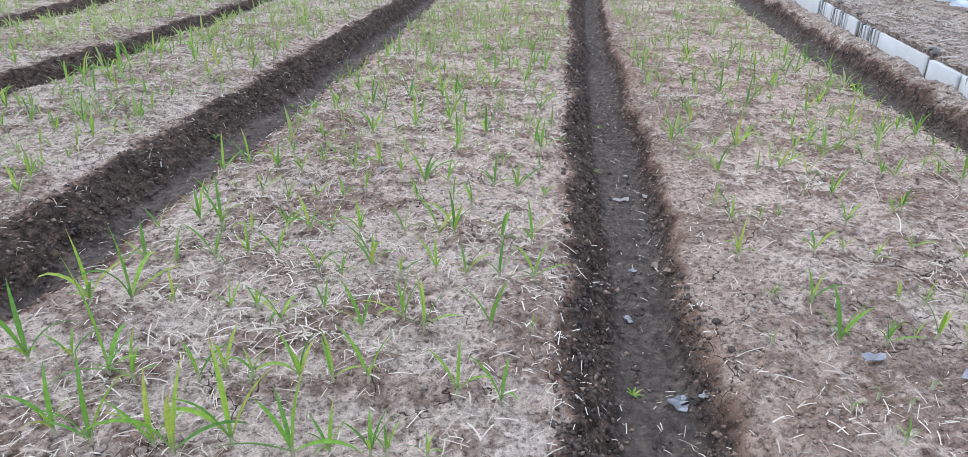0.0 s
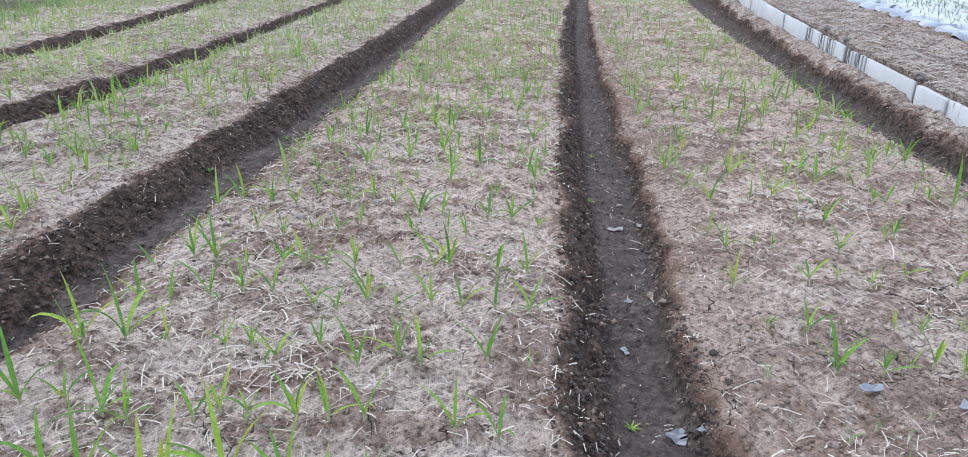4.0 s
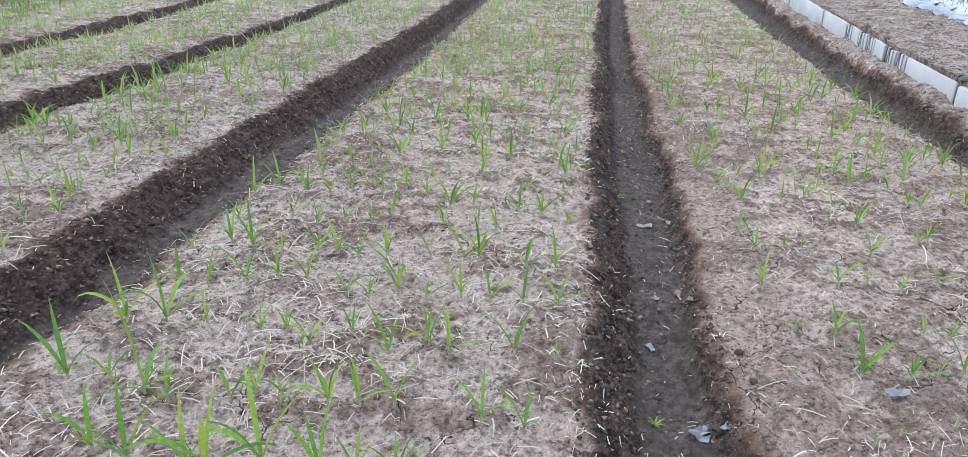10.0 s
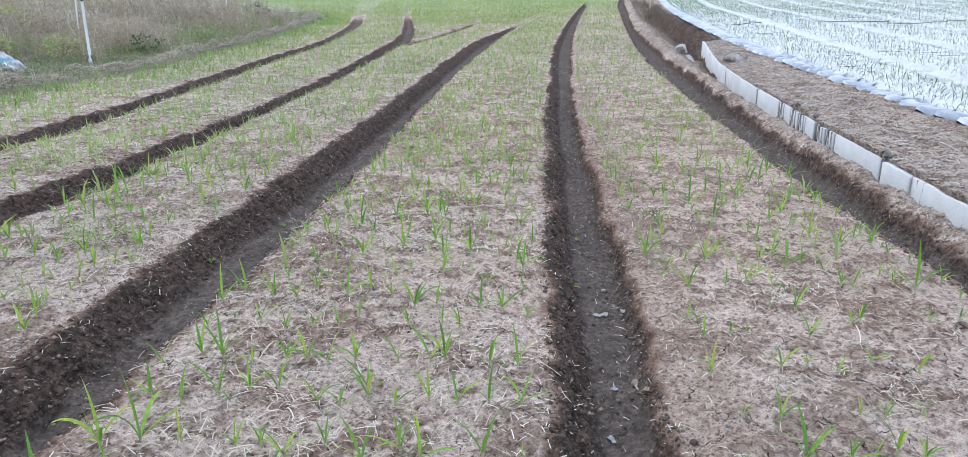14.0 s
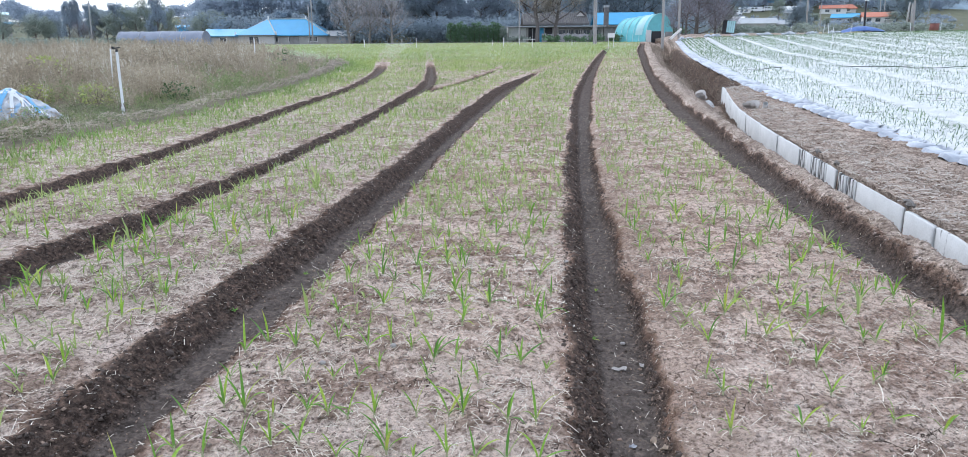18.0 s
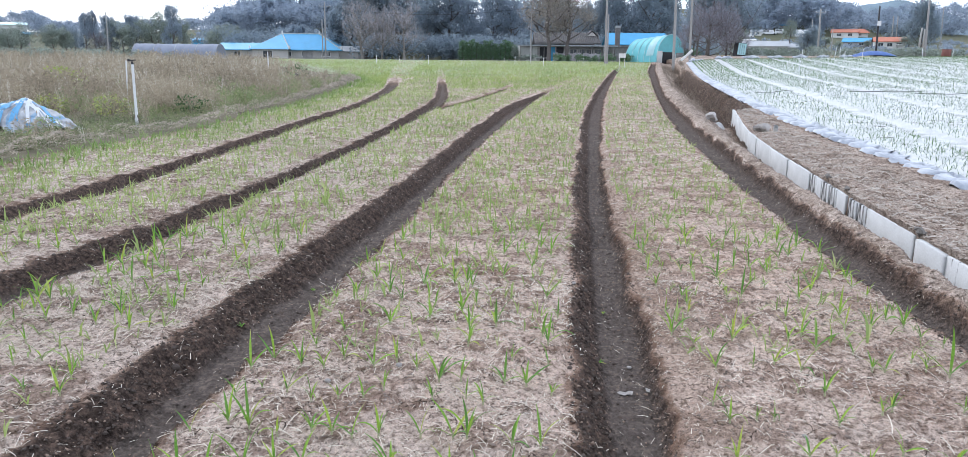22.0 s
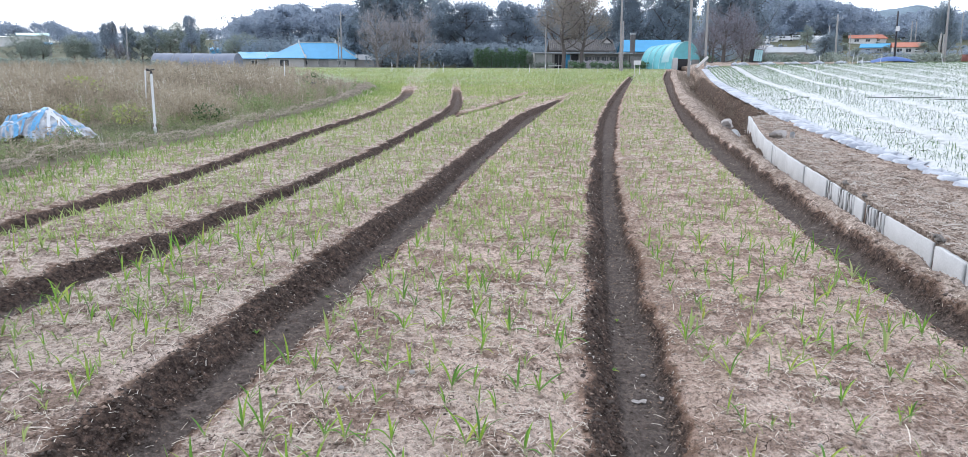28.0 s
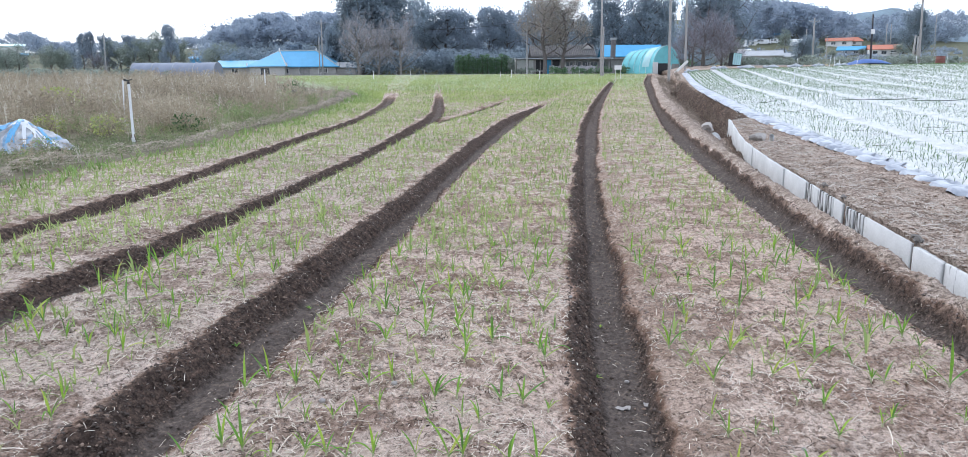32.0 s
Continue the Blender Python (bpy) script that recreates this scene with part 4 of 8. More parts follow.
# crumbly shoulder of the bed beside the first furrow
q = bed_points(g_st, 3800, lambda y: F1R(y) - 0.1, lambda y: F1R(y) + 0.28, 1.2, 12, 1.2)
clods("shoulder_crumbs", q, np.clip(g_st.lognormal(-4.5, 0.45, len(q)), 0.005, 0.035), 512, M_BROWNCLOD, "loose brown crumbs on the shoulder of the bed")


def flake(name, x, y, w, l, thick, mat, label, cat, turn=0, seed=1, dz=0.012, curl=0.25):
    """A curled, ragged scrap or leaf with some thickness."""
    r = random.Random(seed)
    bm = bmesh.new()
    n = 11
    top, low = [], []
    for i in range(n):
        a = 2 * math.pi * i / n
        k = r.uniform(0.55, 1.15)
        px, py = w / 2 * math.cos(a) * k, l / 2 * math.sin(a) * k
        pz = curl * (px * px / w - 0.3 * py * py / l) + r.uniform(0, 0.34) * min(w, l)
        top.append(bm.verts.new((px, py, pz + thick)))
        low.append(bm.verts.new((px * 0.97, py * 0.97, pz)))
    ct, cl = bm.verts.new((0, 0, thick)), bm.verts.new((0, 0, 0))
    for i in range(n):
        j = (i + 1) % n
        bm.faces.new((ct, top[i], top[j]))
        bm.faces.new((cl, low[j], low[i]))
        bm.faces.new((top[i], low[i], low[j], top[j]))
    ob = new(name, bm_mesh(name, bm, mat))
    z = float(field_height(np.array([x]), np.array([y]))[0][0])
    ob.matrix_basis = pose(x, y, z + dz - 0.008, r.uniform(-8, 8), r.uniform(-8, 8), turn)
    return tagged(ob, label, cat)


def pebble(x, y, size, mat, label, name="pebble", cat="stone", seed=2, flat=0.7, rugged=False):
    bm = bmesh.new()
    bmesh.ops.create_icosphere(bm, subdivisions=2, radius=0.5)
    r = random.Random(seed)
    if rugged:
        for v in bm.verts:
            v.co *= 1 + 0.5 * noise.cell(v.co * 2.3 + Vector((seed, 0, 0)))
    o = Vector((r.uniform(0, 9), r.uniform(0, 9), r.uniform(0, 9)))
    for v in bm.verts:
        v.co *= 1 + 0.35 * noise.noise(v.co * 1.6 + o)
        v.co.z *= flat
    ob = new(name, bm_mesh(name, bm, mat, not rugged))
    z = float(field_height(np.array([x]), np.array([y]))[0][0])
    ob.matrix_basis = pose(x, y, z + size * 0.2, 0, 0, r.uniform(0, 360)) @ Matrix.Diagonal((size, size * 0.8, size, 1))
    return tagged(ob, label, cat)


flake("paper_scrap", 0.665, 1.79, 0.085, 0.05, 0.003, M_PAPER, "crumpled grey paper scrap lying in the damp furrow", "paper scrap", 20, 3)
pebble(0.70, 1.755, 0.045, M_DAMPCLOD, "dark angular stone beside the paper scrap", seed=4, rugged=True)
flake("paper_scrap", 0.65, 1.755, 0.09, 0.04, 0.004, M_PAPER, "folded grey paper scrap in the damp furrow", "paper scrap", -10, 31, curl=0.8)
flake("plastic_shard", 0.715, 1.73, 0.06, 0.035, 0.003, M_PAPER, "small grey plastic shard in the furrow", "plastic scrap", 70, 8)
flake("white_scrap", 0.786, 3.374, 0.085, 0.04, 0.004, M_STONE, "flat white chip on the furrow floor", "scrap", -15, 5)
flake("white_scrap", 0.90, 3.36, 0.03, 0.05, 0.004, M_STONE, "small white chip by the furrow side", "scrap", 15, 6)
flake("dead_leaf", 0.793, 2.66, 0.075, 0.065, 0.002, M_DEADLEAF, "dry beige leaf on the furrow floor", "leaf", 30, 7)
flake("dead_leaf", 0.80, 2.50, 0.05, 0.06, 0.002, M_DEADLEAF, "curled brown leaf on the furrow floor", "leaf", 80, 9, curl=0.6)
flake("dead_leaf", 0.69, 2.63, 0.04, 0.035, 0.002, M_PAPER, "greyed leaf scrap on the furrow floor", "leaf", 10, 10)
flake("white_scrap", 0.606, 2.295, 0.03, 0.055, 0.003, M_PAPER, "narrow white scrap in the furrow", "scrap", 25, 11)
flake("plastic_shard", 1.205, 1.75, 0.085, 0.06, 0.003, M_PAPER, "flat grey plastic shard on the bed", "plastic scrap", 10, 12)
flake("plastic_shard", 1.45, 1.69, 0.06, 0.04, 0.003, M_PAPER, "small bluish plastic shard on the bed", "plastic scrap", 50, 13)


def weed_sprout(x, y, size, seed, label):
    """A small weed: a rosette of short broad leaves."""
    r = random.Random(seed)
    root = tagged(new("weed_sprout"), label, "weed", "small weeds in the furrows")
    root.matrix_basis = pose(x, y, float(field_height(np.array([x]), np.array([y]))[0][0]) + 0.004, 0, 0, r.uniform(0, 360))
    for i in range(7):
        leaf = part("leaf", LEAF_MESHES[r.choice((2, 4, 6))], root)
        leaf.matrix_basis = pose(0, 0, 0, 0, 0, i * 51 + r.uniform(-15, 15)) @ Matrix.Diagonal((size * 2.6, size * r.uniform(0.7, 1.1), size * 0.8, 1))
    return root


weed_sprout(-1.56, 4.3, 0.05, 1, "small bluish green weed on the furrow floor")
weed_sprout(0.53, 1.84, 0.04, 2, "small bluish green weed beside the furrow side")
weed_sprout(0.71, 3.75, 0.04, 3, "small green weed on the damp furrow floor")
weed_sprout(0.88, 4.65, 0.035, 4, "tiny green weed on the damp furrow floor")
weed_sprout(-1.3, 5.2, 0.04, 5, "tiny green weed by the furrow side")
pebble(-1.34, 3.77, 0.075, M_STONE, "pale rounded stone at the furrow edge", seed=14)
pebble(-1.27, 3.82, 0.09, M_DAMPCLOD, "dark clod beside the pale stone", "soil_clod", "soil clod", 15)
for i, (x, y, s) in enumerate(((-0.76, 3.19, 0.035), (-0.42, 3.37, 0.035), (0.87, 3.69, 0.03), (1.19, 1.96, 0.025), (-0.25, 4.23, 0.03), (1.42, 2.68, 0.03), (0.7, 4.9, 0.035), (0.98, 2.1, 0.02))):
    pebble(x, y, s, M_STONE, "small pale pebble on the soil", seed=20 + i)
for i, (x, y, s) in enumerate(((0.8, 3.78, 0.035), (0.84, 2.05, 0.03), (0.82, 1.85, 0.03), (-1.7, 3.6, 0.05), (0.62, 2.9, 0.04), (0.86, 2.75, 0.03))):
    pebble(x, y, s, M_DAMPCLOD, "dark damp clod of earth in the furrow", "soil_clod", "soil clod", 40 + i)


# ---- the ditch wall and the mulched field beside it ----
def concrete_material(name, s0, s1, d0):
    m, nt, b = material(name, 0.85, 0, 0.3)
    tc = nt.nodes.new("ShaderNodeTexCoord").outputs["Object"]
    mp = node(nt, "ShaderNodeMapping", Scale=(9.0, 9.0, 0.9))
    nt.links.new(tc, mp.inputs["Vector"])
    streak = noise_tex(nt, 1.6, 4, 0.6, vec=mp.outputs[0])
    c = ramp(nt, noise_tex(nt, 3.0, 5), ((0.3, (0.5, 0.51, 0.51)), (0.7, (0.66, 0.67, 0.67))))
    st = node(nt, "ShaderNodeMapRange", From_Min=s0, From_Max=s1)
    nt.links.new(streak, st.inputs["Value"])
    info = nt.nodes.new("ShaderNodeObjectInfo")
    dirty = node(nt, "ShaderNodeMapRange", From_Min=d0, From_Max=d0 + 0.5)
    nt.links.new(info.outputs["Random"], dirty.inputs["Value"])
    fine = noise_tex(nt, 60, 4)
    c = mix(nt, 0.3, c, ramp(nt, fine, ((0.3, (0.4, 0.395, 0.38)), (0.7, (0.7, 0.705, 0.7)))))
    c = mix(nt, math_node(nt, "MULTIPLY", st.outputs[0], dirty.outputs[0]), c, (0.04, 0.037, 0.034))
    nt.links.new(c, b.inputs["Base Color"])
    bump(nt, b, fine, 0.5, 0.004)
    return m


def film_material(name, lo, hi):
    m, nt, b = material(name, 0.3, 0, 0.5)
    n1 = noise_tex(nt, 2.2, 5, 0.6)
    c = ramp(nt, n1, ((0.3, lo), (0.62, hi)))
    nt.links.new(c, b.inputs["Base Color"])
    bump(nt, b, noise_tex(nt, 12, 5, 0.6), 0.5, 0.02)
    return m


M_CONC = concrete_material("weathered_concrete", 0.60, 0.67, 0.3)
M_STAINED = concrete_material("stained_concrete", 0.44, 0.53, -0.5)
M_FILM = film_material("mulch_film", (0.42, 0.43, 0.41), (0.6, 0.605, 0.585))
# same film, with the bluish shade of its folds put into the colours
M_HEM = film_material("shaded_fold_film", (0.2, 0.225, 0.27), (0.56, 0.585, 0.63))
M_HOSE = plain("black_hose", (0.03, 0.03, 0.032), 0.5, vary=0.2)
M_TWIG = plain("dead_twig", (0.2, 0.165, 0.13), 0.9, vary=0.35, scale=20)
M_PIPE = plain("white_pipe", (0.74, 0.75, 0.76), 0.4, vary=0.12, scale=8)


M_BROKEN = plain("dirty_rubble", (0.24, 0.22, 0.2), 0.9, vary=0.4, scale=12, relief=0.01)


def wall_panel(y0, y1, lean=0.0, shift=0.0, seed=0):
    """One cast panel of the ditch wall, following the ditch, with a worn top edge."""
    r = random.Random(seed)
    n = max(3, int((y1 - y0) / 0.06))
    v = []
    for i in range(n + 1):
        y = y0 + (y1 - y0) * i / n
        x = float(BOARD(y0) + (BOARD(y1) - BOARD(y0)) * i / n) + shift
        top = float(land(x, y)) + float(strip_level(y)) + 0.012 + 0.012 * noise.noise(Vector((y * 3, seed, 0))) + 0.008 * noise.noise(Vector((y * 17, seed, 3)))
        if i in (0, n):
            top -= r.uniform(0.0, 0.008)
        low = float(land(x, y)) + float(strip_level(y)) - 0.5
        v += [(x - 0.03, y, low), (x - 0.03 - lean, y, top - 0.008), (x - 0.022 - lean, y, top), (x + 0.022 - lean, y, top), (x + 0.03, y, low)]
    f = []
    for i in range(n):
        for j in range(4):
            a = i * 5 + j
            f.append((a, a + 1, a + 6, a + 5))
    v = np.array(v)
    base = v.mean(0)
    me = mesh_of("panel", v - base, np.array(f), M_STAINED if y1 - y0 < 0.5 and seed % 3 else M_CONC)
    bm = bmesh.new()
    bm.from_mesh(me)
    bm.verts.ensure_lookup_table()
    bm.faces.new([bm.verts[i] for i in (4, 3, 2, 1, 0)])
    bm.faces.new([bm.verts[n * 5 + i] for i in (0, 1, 2, 3, 4)])
    bmesh.ops.recalc_face_normals(bm, faces=bm.faces)
    bm.to_mesh(me)
    bm.free()
    ob = part("concrete_panel", me, ditch_wall)
    ob.location = base
    return ob


ditch_wall = tagged(new("ditch_wall"), "low ditch wall of weathered pale concrete panels", "ditch wall", kind="structure")
r_w = random.Random(8)
y = -5.0
i = 0
while y < 20.5:
    if 7.7 < y < 10.1:
        length, gap = r_w.uniform(0.18, 0.4), r_w.choice((0.006, 0.01, 0.02, 0.14))
    else:
        length, gap = r_w.uniform(1.1, 1.9), r_w.choice((0.004, 0.006, 0.02))
    if y < 7.7 < y + length:
        length = max(0.2, 7.72 - y)
    if y < 6.35 < y + length:
        length, gap = 6.35 - y, 0.09
    wall_panel(y, min(y + length, 20.6), r_w.uniform(0.0, 0.02), r_w.uniform(-0.012, 0.012), i)
    y += length + gap
    i += 1
for i, (yy, s) in enumerate(((6.38, 0.1), (6.44, 0.08), (8.6, 0.09), (9.4, 0.1))):
    pebble(float(BOARD(yy)) + 0.01, yy, s, M_BROKEN, "broken concrete rubble in a gap of the ditch wall", "concrete_rubble", "rubble", 90 + i, 0.8, True)
pebble(7.05, 21.0, 0.3, M_CONC, "broken white concrete lump at the wall's end", "concrete_lump", "concrete lump", 61, 0.9, True)
pebble(6.15, 19.0, 0.4, M_STONE, "pale boulder on the earth bank", "boulder", "boulder", 62, 0.6, True)
pebble(6.62, 19.6, 0.22, M_CONC, "broken concrete piece in the ditch", "concrete_lump", "concrete lump", 63, 0.7, True)
flake("concrete_slab", 6.2, 15.5, 0.45, 0.36, 0.05, M_STONE, "flat grey stone slab on the bare earth strip", "stone slab", 15, 64, 0.02, 0.05)
tv, tf = tube_arrays([(-0.1, 0, 0), (0.1, 0, 0)], [0.05, 0.05], 12)
tv2, tf2 = tube_arrays([(0.1, 0, 0), (-0.1, 0, 0)], [0.04, 0.04], 12)
stub_v, stub_f = joined([(tv, tf), (tv2, tf2)])
stub = tagged(new("pipe_stub", mesh_of("pipe_stub", stub_v, stub_f, M_PIPE, True)), "short white plastic pipe offcut on bare earth", "pipe")
stub.matrix_basis = pose(6.49, 15.54, float(field_height(np.array([6.49]), np.array([15.54]))[0][0]) + 0.06, 0, 38, 70)

# dead twigs gathered in the ditch
g_tw = np.random.default_rng(44)
pieces = []
for i in range(230):
    yy = g_tw.uniform(2.5, 20)
    xx = float(BOARD(yy)) - g_tw.uniform(0.05, 0.22)
    zz = float(field_height(np.array([xx]), np.array([yy]))[0][0]) + g_tw.uniform(0.0, 0.06)
    a, l = g_tw.uniform(0, 6.28), g_tw.uniform(0.08, 0.4)
    d = np.array([np.cos(a) * 0.4, np.sin(a), g_tw.uniform(-0.1, 0.35)]) * l
    p = np.array([xx, yy, zz])
    pieces.append(tube_arrays([p - d / 2, p + np.array([0.01, 0, 0.015]), p + d / 2], [0.004, 0.0035, 0.002], 4))
v, f = joined(pieces)
tagged(new("dead_twigs", mesh_of("dead_twigs", v, f, M_TWIG)), "grey dead twigs lying along the ditch wall", "twigs", kind="stuff")
q = bed_points(g_tw, 6000, lambda y: F0R(y) - 0.05, lambda y: BOARD(y) - 0.1, 2, 26, 1.2)
clods("bank_crumbs", q, np.clip(g_tw.lognormal(-4.2, 0.5, len(q)), 0.006, 0.06), 71, M_CLOD, "reddish brown crumbs on the earth bank")
q = bed_points(g_tw, 9000, lambda y: BOARD(y) + 0.04, lambda y: PLAS(y) + 0.15, 3, 34, 1.2)
clods("strip_clods", q, np.clip(g_tw.lognormal(-4.1, 0.6, len(q)), 0.008, 0.07), 72, M_BROWNCLOD, "loose brown clods on the bare earth strip")
q = bed_points(g_tw, 5000, lambda y: BOARD(y) + 0.04, lambda y: BOARD(y) + 0.75 * (PLAS(y) - BOARD(y)), 3, 22, 1.2)
straw_bits("strip_straw", q, np.clip(g_tw.lognormal(-2.5, 0.6, len(q)), 0.03, 0.35), 73, "dry grey stalks scattered on the bare earth strip", 0.02, 0.15, 0.009).data.materials[0] = M_STALK
q = bed_points(g_tw, 900, lambda y: F0R(y), lambda y: BOARD(y) - 0.1, 2, 30, 1.2)
straw_bits("bank_straw", q, np.clip(g_tw.lognormal(-3.3, 0.5, len(q)), 0.01, 0.12), 74, "short straw stubs on the earth bank", 0.01, 0.4, 0.004)

FIRST = curve((2, 1.35), (8, 1.5), (12, 1.72), (16.3, 2.05), (25, 2.38), (40, 2.3), (63, 2.4), (90, 2.5))
N_BEDS, PITCH = 15, 2.62


def film_edge(k, yy):
    """The near edge of mulched bed k."""
    return PLAS(yy) + 0.27 if k == 0 else PLAS(yy) + FIRST(yy) + 0.34 + (k - 1) * PITCH


def film_far(k, yy):
    return PLAS(yy) + FIRST(yy) if k == 0 else film_edge(k, yy) + PITCH - 0.34


def film_height(x, yy, k):
    a, b = film_edge(k, yy), film_far(k, yy)
    rise = smooth01((x - a) / 0.22) * smooth01((b - x) / 0.22)
    return land(x, yy) + strip_level(yy) + 0.02 * lump(x, yy, 0.8, 3.0) + 0.02 + 0.085 * rise


onion_feet, onion_y = [], []
for k in range(N_BEDS):
    y_start, y_end = (-4.0 if k < 3 else 8 + 2.2 * k), 63 + 1.9 * k
    yy = [y_start]
    while yy[-1] < y_end:
        yy.append(yy[-1] + max(0.04, 0.0045 * yy[-1]))
    yy = np.array(yy)
    cross = np.concatenate([np.linspace(-0.12, 0.10, 9), np.linspace(0.14, 0.86, 12), np.linspace(0.9, 1.06, 8)])
    A, B = film_edge(k, yy)[:, None], film_far(k, yy)[:, None]
    X = A + (B - A) * cross[None]
    Y = np.repeat(yy[:, None], len(cross), 1)
    step = 0.55
    wave = np.sqrt(np.abs(np.sin(np.pi * Y / step + 0.6 * np.sin(Y * 1.3))))
    hem = (cross[None] < 0.02) * (1.0 if k == 0 else 0.6)
    X = X - hem * 0.36 * (wave - 0.6) * (1 - 0.55 * smooth01((Y - 15) / 10))
    Z = film_height(X, Y, k) + hem * 0.08 * wave + 0.012 * lump(X, Y, 3.0, 1.0 + k) + 0.01 * lump(X, Y, 9.0, k)
    Z = Z + (cross[None] > 0.97) * 0.03 * np.abs(np.sin(Y * 4.1 + k))
    out = (cross[None] < -0.1)
    Z = Z - (cross[None] < -0.04) * 0.17 * (1.0 - wave) ** 1.2 * (1 - 0.5 * smooth01((Y - 15) / 10)) - out * 0.05
    film = tagged(new("mulch_film"), "glossy white mulch film stretched over a raised onion bed", "mulch film", "film covered onion beds")
    for nm, c0, c1 in (("film_hem", 0, 9), ("film_sheet", 8, 22), ("film_skirt", 21, 29)):
        Xs, Ys, Zs = X[:, c0:c1], Y[:, c0:c1], Z[:, c0:c1]
        ids = np.arange(Xs.size).reshape(Xs.shape)
        fq = np.stack([ids[:-1, :-1], ids[:-1, 1:], ids[1:, 1:], ids[1:, :-1]], -1).reshape(-1, 4)
        part(nm, mesh_of(nm, np.stack([Xs, Ys, Zs], -1).reshape(-1, 3), fq, M_HEM if nm == "film_hem" and k == 0 else M_FILM, True), film)
    # seedlings through the film, in cross rows
    rows_y = np.arange(max(y_start, -3.0), y_end, 0.17 if k < 4 else 0.21)
    for ry in rows_y:
        if k > 3 and ry < 16:
            continue
        m = 10 if ry < 40 else 8
        cx = np.linspace(0.09, 0.93, m) + g_tw.normal(0, 0.008, m)
        a, b = float(film_edge(k, ry)), float(film_far(k, ry))
        keep = g_tw.random(m) < 0.93
        onion_feet.append(np.stack([a + (b - a) * cx[keep], ry + g_tw.normal(0, 0.015, keep.sum()), np.full(keep.sum(), k)], 1))
feet = np.concatenate(onion_feet)
z = np.zeros(len(feet))
for k in range(N_BEDS):
    s = feet[:, 2] == k
    z[s] = film_height(feet[s, 0], feet[s, 1], k)
grow = 1 + 1.0 * smooth01((feet[:, 1] - 14) / 40)
v, f = leaf_rosettes(np.column_stack([feet[:, :2], z - 0.005]), g_tw.uniform(0.1, 0.19, len(feet)) * (0.6 + 0.4 * grow), 91, ((0, 5, 1), (1, 2), (4, 2)), 3, 0.6)
tagged(new("onion_seedlings", mesh_of("onion_seedlings", v, f, M_ONION, True)), "dark green onion seedlings standing in mulch film", "onion plants", kind="stuff")


def film_roll(k, seed):
    """Spare film gathered into a crumpled roll at the far end of bed k."""
    r = np.random.default_rng(seed)
    y_end = 63 + 1.9 * k
    a, b = float(film_edge(k, y_end)), float(film_far(k, y_end))
    t = np.linspace(0, 1, 15)
    path = np.stack([a - 0.1 + 0.65 * (b - a) * t, y_end + 0.15 + 0.25 * np.sin(t * 5 + seed), np.full(15, float(land(a, y_end)) + 0.36)], 1)
    path[:, 2] += 0.05 * np.sin(t * 11 + seed)
    v, f = tube_arrays(path, 0.19 * (0.65 + 0.5 * r.random(15)) * np.sqrt(np.sin(np.pi * np.clip(t, 0.04, 0.96))), 10)
    v = v + r.normal(0, 0.02, v.shape)
    tagged(new("film_roll", mesh_of("film_roll", v, f, M_HEM, True)), "crumpled roll of pale film at the end of a bed", "film roll", "film rolls at the bed ends")


for k in range(7):
    film_roll(k, 30 + k)

# soil washed over the film in streaks
q = []
for i in range(60):
    yy = 11 + 30 * g_tw.random() ** 1.3
    k = int(g_tw.integers(0, 3))
    a, b = float(film_edge(k, yy)), float(film_far(k, yy))
    c = a + (b - a) * g_tw.uniform(0.1, 0.75)
    m = int(g_tw.integers(8, 22))
    q.append(np.stack([c + g_tw.uniform(0, 0.55, m), yy + g_tw.normal(0, 0.02, m), np.full(m, k)], 1))
q = np.concatenate(q)
size = g_tw.uniform(0.03, 0.07, len(q))
zz = np.array([float(film_height(np.array([p[0]]), np.array([p[1]]), int(p[2]))[0]) for p in q])
v, f = scatter(*CLODS[0], np.column_stack([q[:, :2], zz]), g_tw.uniform(0, 6.28, len(q)), np.stack([size * 1.6, size * 0.8, size * 0.4], 1))
tagged(new("film_dirt", mesh_of("film_dirt", v, f, M_DAMPCLOD)), "streaks of dark soil washed over the white film", "soil", kind="stuff")


def hose(pts, label):
    p = np.array([(x, yy, float(field_height(np.array([x]), np.array([yy]))[0][0]) + 0.115) for x, yy in pts])
    t = np.linspace(0, 1, len(p))
    tt = np.linspace(0, 1, 24)
    p = np.stack([np.interp(tt, t, p[:, i]) for i in range(3)], 1)
    p[:, 1] += 0.45 * np.sin(tt * 5 + p[0, 0]) + 0.12 * np.sin(tt * 17)
    v, f = tube_arrays(p, np.full(24, 0.013), 6)
    tagged(new("irrigation_hose", mesh_of("irrigation_hose", v, f, M_HOSE, True)), label or "black irrigation hose laid across the beds", "hose")


hose([(9.8, 25.75), (11.6, 26.46)], "")
hose([(12.85, 26.1), (16.24, 26.9)], "")
hose([(15.55, 25.57), (19.8, 26.9)], "")


